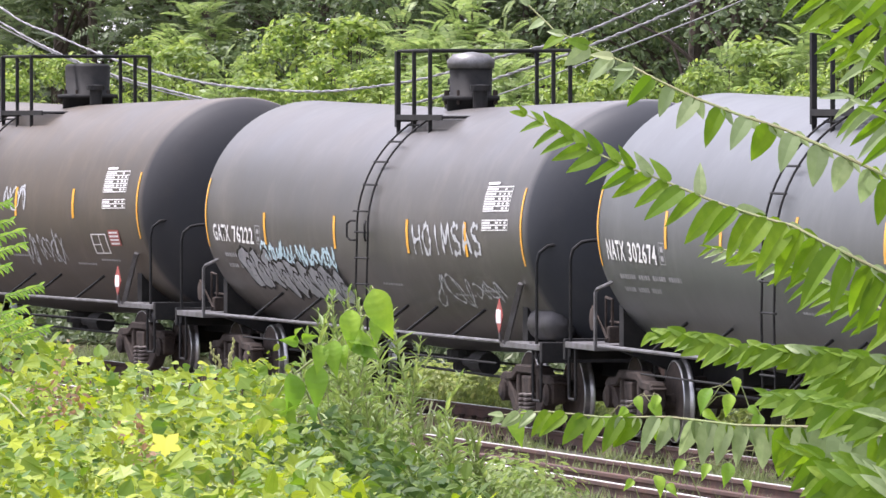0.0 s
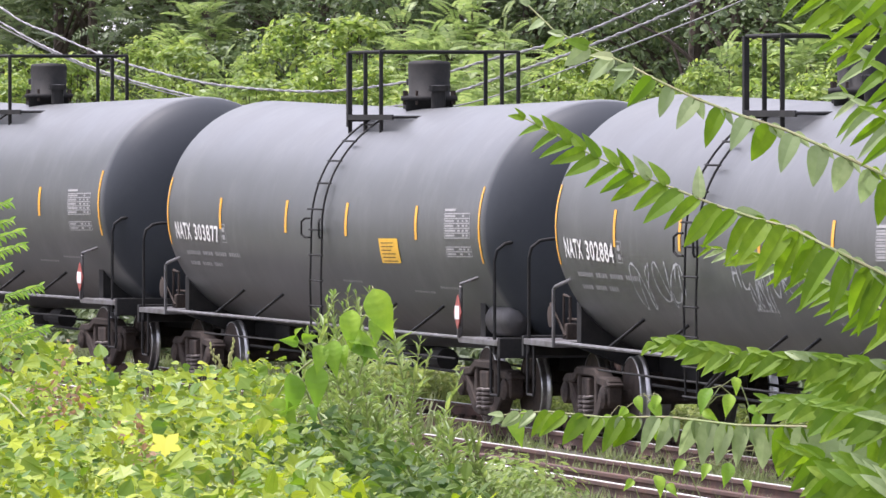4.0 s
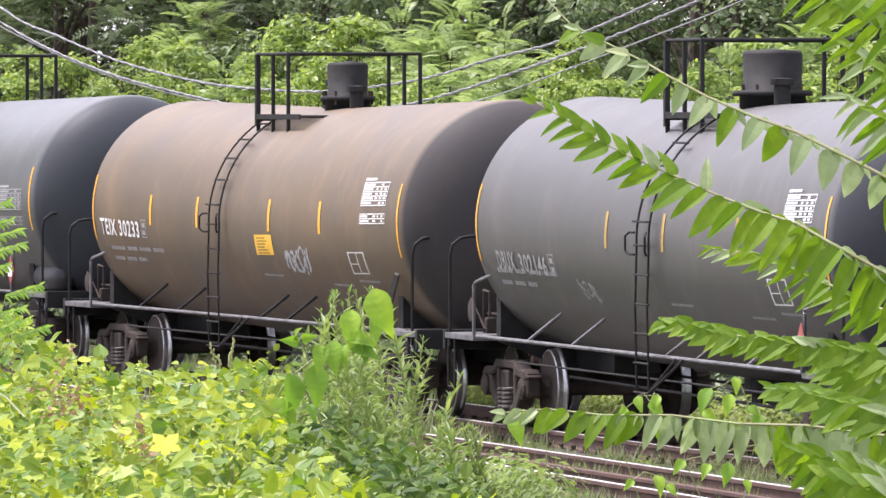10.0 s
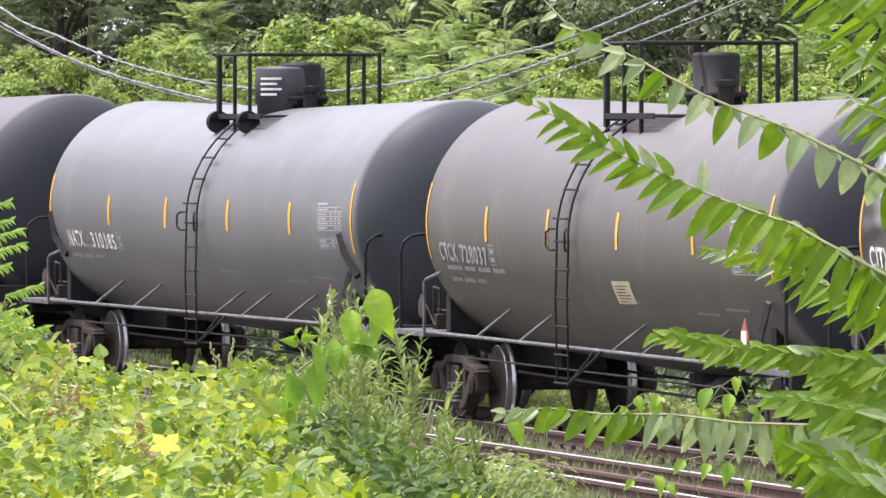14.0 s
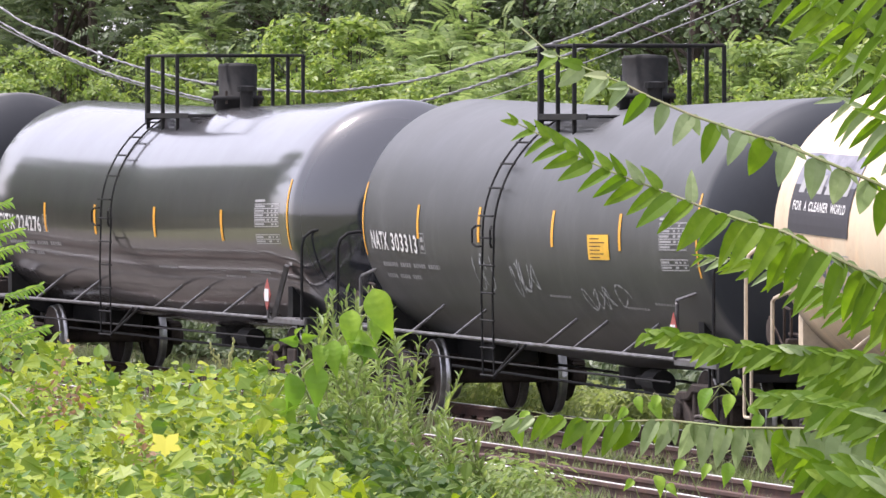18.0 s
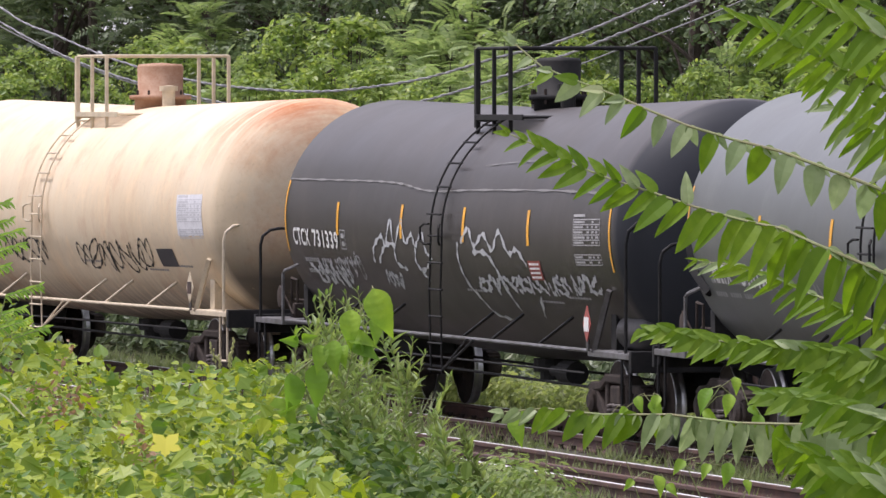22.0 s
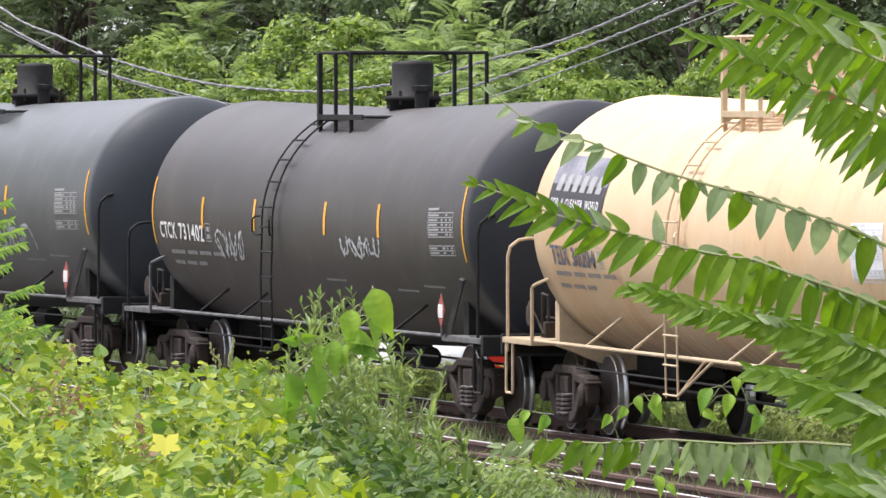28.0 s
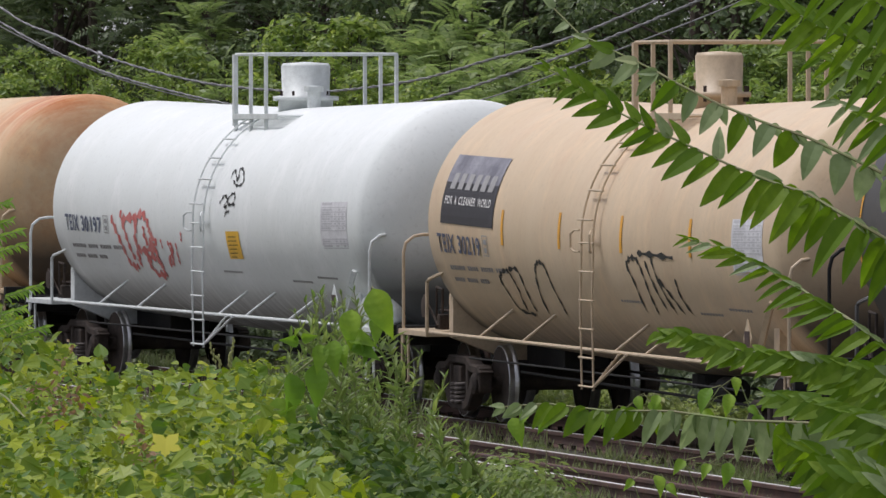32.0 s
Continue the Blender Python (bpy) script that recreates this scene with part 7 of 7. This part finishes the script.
def white_car():
    car = empty("white_car")
    paint = plain("white_car_paint", (0.8, 0.8, 0.8), 0.25)
    glass = plain("dark_car_glass", (0.03, 0.035, 0.04), 0.08)
    tyre = plain("tyre_rubber", (0.03, 0.03, 0.03), 0.8)
    red = plain("red_tail_light", (0.6, 0.03, 0.02), 0.2)
    bm = bmesh.new()
    prof = [(-2.2, 0.3), (-2.28, 0.55), (-2.22, 0.94), (-1.75, 1.0), (-0.95, 1.0), (0.9, 0.96), (1.9, 0.86), (2.2, 0.7), (2.22, 0.3)]
    for y0, y1 in ((-0.88, 0.88),):
        a = [bm.verts.new((x, y0, z)) for x, z in prof]
        b = [bm.verts.new((x, y1, z)) for x, z in prof]
        bm.faces.new(a)
        bm.faces.new(b[::-1])
        for i in range(len(prof)):
            j = (i + 1) % len(prof)
            bm.faces.new((a[j], a[i], b[i], b[j]))
    bmesh.ops.recalc_face_normals(bm, faces=bm.faces)
    bmesh.ops.bevel(bm, geom=[e for e in bm.edges], offset=0.06, segments=2, affect="EDGES")
    part("body", bm, paint, car, "", True)
    bm = bmesh.new()
    cab = [(-1.75, 0.97), (-1.05, 1.42), (0.2, 1.5), (1.05, 0.98)]
    a = [bm.verts.new((x, -0.74 if z > 1 else -0.84, z)) for x, z in cab]
    b = [bm.verts.new((x, 0.74 if z > 1 else 0.84, z)) for x, z in cab]
    bm.faces.new(a)
    bm.faces.new(b[::-1])
    for i in range(4):
        j = (i + 1) % 4
        bm.faces.new((a[j], a[i], b[i], b[j]))
    bmesh.ops.recalc_face_normals(bm, faces=bm.faces)
    part("windows", bm, glass, car, "dark car windows")
    part("roof", boxed(-1.12, 0.22, -0.75, 0.75, 1.46, 1.53, bevel=0.025), paint, car)
    for sg in (1, -1):
        part("pillar", tubed([(-1.8, sg * 0.83, 0.97), (-1.1, sg * 0.745, 1.47)], 0.075, 8), paint, car)
        part("pillar", tubed([(-0.3, sg * 0.85, 1.04), (-0.35, sg * 0.755, 1.48)], 0.04, 8), paint, car)
        part("pillar", tubed([(1.05, sg * 0.83, 0.99), (0.22, sg * 0.745, 1.49)], 0.045, 8), paint, car)
    for x in (1.35, -1.35):
        for sg in (1, -1):
            w = part("wheel", lathed([(0.14, sg * 0.9), (0.2, sg * 0.92), (0.3, sg * 0.91), (0.32, sg * 0.86), (0.32, sg * 0.7), (0.2, sg * 0.68)], "y", (x, 0, 0.32), 20), tyre, car)
            part("rim", lathed([(0.0, sg * 0.905), (0.18, sg * 0.915), (0.2, sg * 0.9)], "y", (x, 0, 0.32), 16), M_GREYBAR, w)
    for y0, y1 in ((0.42, 0.895), (-0.895, -0.42)):
        part("tail_light", boxed(-2.3, -2.06, y0, y1, 0.58, 0.8, bevel=0.02), red, car, "red tail light")
    tagged(car, "white saloon car with red tail lights on the road", "car")
    return car


WHITE = None
ground_sheet()
tracks()
road()
cables()
forest()
bank_trees()
low_growth()
train()
WHITE = white_car()
vine_heap()
tall_weeds()
edge_sprigs()
flower_spikes()
vine_shoots()
heaven_tree()


# ---------------------------------------------------------------- moving things
def road_pose(s):
    return track_pose(s, -6.1, -0.76)


# where each compound leaf is at these seconds: its tip (right, down) and its
# height at the view's edge, in the same angular units as FRONDS
SWAY = {
    "a": [(0, 935, 205, 485), (3, 932, 210, 488), (6, 930, 214, 490), (9, 955, 190, 485), (13, 948, 179, 488), (16.5, 925, 215, 492), (17, 918, 216, 495), (18, 905, 215, 500), (19, 893, 222, 505),
          (20, 882, 285, 510), (21, 880, 222, 490), (22, 890, 235, 485), (23, 935, 140, 478), (24.5, 895, 190, 485), (25, 885, 200, 490), (25.5, 872, 215, 495), (27.5, 815, 280, 540), (28, 790, 316, 540),
          (29, 832, 255, 530), (30, 866, 222, 500), (31, 906, 170, 485), (32, 1000, 135, 425)],
    "b": [(0, 925, 5, 312), (3, 925, 6, 312), (6, 930, 5, 314), (9, 975, 3, 315), (13, 968, -5, 312), (17, 920, 30, 325), (19, 900, 55, 338), (20, 908, 85, 338), (21, 872, 172, 368), (22, 896, 75, 340), (23, 938, 5, 340),
          (24.5, 926, 15, 358), (25, 900, 35, 372), (27.5, 845, 130, 415), (28, 825, 155, 430), (29, 836, 168, 410), (30, 952, 62, 382), (31, 905, 65, 372), (32, 1010, 30, 310)],
    "c": [(0, 1150, 590, 640), (6, 1155, 610, 650), (9, 1178, 568, 625), (13, 1165, 592, 640), (19, 1125, 590, 640), (20, 1125, 628, 645), (21, 1110, 590, 640), (22, 1112, 582, 632), (23, 1130, 522, 648), (25, 1090, 568, 628),
          (27.5, 1040, 530, 640), (28, 1048, 490, 620), (29, 1060, 675, 665), (30, 1052, 548, 650), (31, 1085, 542, 680), (32, 1170, 590, 660)],
    "d": [(0, 1260, 440, 552), (6, 1258, 440, 552), (13, 1255, 440, 552), (19, 1235, 455, 556), (20, 1250, 455, 562), (21, 1195, 490, 572), (22, 1210, 455, 578), (23, 1235, 445, 562), (25, 1197, 500, 588), (27.5, 1190, 530, 605),
          (28, 1200, 545, 605), (29, 1196, 530, 602), (30, 1265, 495, 592), (31, 1220, 495, 592), (32, 1160, 392, 600)],
    "e": [(0, 895, 735, 775), (6, 895, 735, 775), (13, 905, 728, 772), (19, 890, 750, 778), (20, 898, 755, 780), (21, 905, 748, 775), (23, 886, 716, 770), (25, 890, 750, 780), (27.5, 890, 800, 800), (28, 890, 792, 795),
          (29, 895, 798, 800), (30, 886, 736, 775), (31, 902, 782, 795), (32, 900, 720, 770)],
    "h": [(0, 1385, -40, 55), (6, 1385, -40, 55), (13, 1385, -40, 55), (17, 1350, -35, 60), (19, 1320, -25, 80), (20, 1300, -20, 100), (21, 1170, 0, 165), (22, 1215, -5, 158), (23, 1242, -5, 130), (24.5, 1190, 0, 142),
          (25, 1170, 5, 160), (27.5, 1010, 35, 205), (28, 1075, 15, 205), (29, 1005, 30, 235), (30, 1195, 0, 145), (31, 1212, -5, 130), (32, 1300, -10, 95)],
}
LIKE = {"f": ("c", 0.6), "g": ("h", 0.7), "i": ("e", 0.6), "k": ("c", 0.8), "l": ("h", 0.75), "m": ("h", 0.9), "o": ("h", 0.3), "q": ("e", 0.6)}


def motions():
    times = [i * 1.0 for i in range(33)]
    for k, car in CAR_OB.items():
        s0 = car_place(k)
        walk(car, [(t, track_pose(s0 + train_run(t))) for t in times])
        # wheels turn while the car is near the view
        for w in WHEELS[k]:
            x = w.location.x
            rows = []
            n = 480
            for i in range(n + 1):
                t = i / 15
                s = s0 + train_run(t)
                if -62 < s < 55 or i in (0, n):
                    rows.append((t, s))
            out = []
            for t, s in rows:
                ang = (min(55.0, max(-62.0, s)) + 62.0) / 0.463
                out.append((t, Matrix.Translation((x, 0, 0.463)) @ Matrix.Rotation(ang, 4, "Y")))
            walk(w, out)
    walk(WHITE, [(t, road_pose(20.1 + 13.65 * (t - 28))) for t in times])
    lean = [(0, 0.3), (3, 0.0), (6, 0.5), (9, 0.6), (13, 0.4), (17, 0.2), (19, -0.6), (21, -2.0), (23, -3.2), (25, -3.6), (27.5, -5.0), (29, -5.2), (30, -5.2), (32, -4.2)]
    for i, w in enumerate(WEEDS):
        part_of = 0.7 + 0.3 * sin(i * 1.7)
        base = w.matrix_basis.copy()
        walk(w, [(t, base @ pose(0, 0, 0, 0, a * part_of + 0.25 * sin(2.3 * t + i), 0)) for t, a in lean])
    for key, (fr, org, pts, far) in FROND_OB.items():
        lead, own = (key, 1.0) if key in SWAY else LIKE[key]
        lp = FRONDS[lead][0]
        rest = edge_height(lp)
        rows = [(t, (x - lp[0][0]) * own, (y - lp[0][1]) * own, (e - rest) * own) for t, x, y, e in SWAY[lead]]
        tip, edge = Vector(pts[0]), Vector((1568, edge_height(pts)))
        base = Vector(pts[-1])
        out = []
        for t, dx, dy, de in rows:
            a0 = tip - edge
            a1 = Vector((tip.x + dx, tip.y + dy)) - Vector((edge.x, edge.y + de))
            ang = atan2(a1.y, a1.x) - atan2(a0.y, a0.x)
            ang = (ang + pi) % (2 * pi) - pi
            slide = (a1.length - a0.length)
            u = a1.normalized() * slide * 0.5
            rel = base - edge
            rel = Vector((rel.x * cos(ang) - rel.y * sin(ang), rel.x * sin(ang) + rel.y * cos(ang)))
            nb = Vector((edge.x, edge.y + de)) + u + rel
            sh = (nb - base) * far / FOCAL
            out.append((t, Matrix.Translation(org + Vector((sh.x, 0, -sh.y))) @ Matrix.Rotation(ang, 4, "Y")))
        walk(fr, out)


motions()
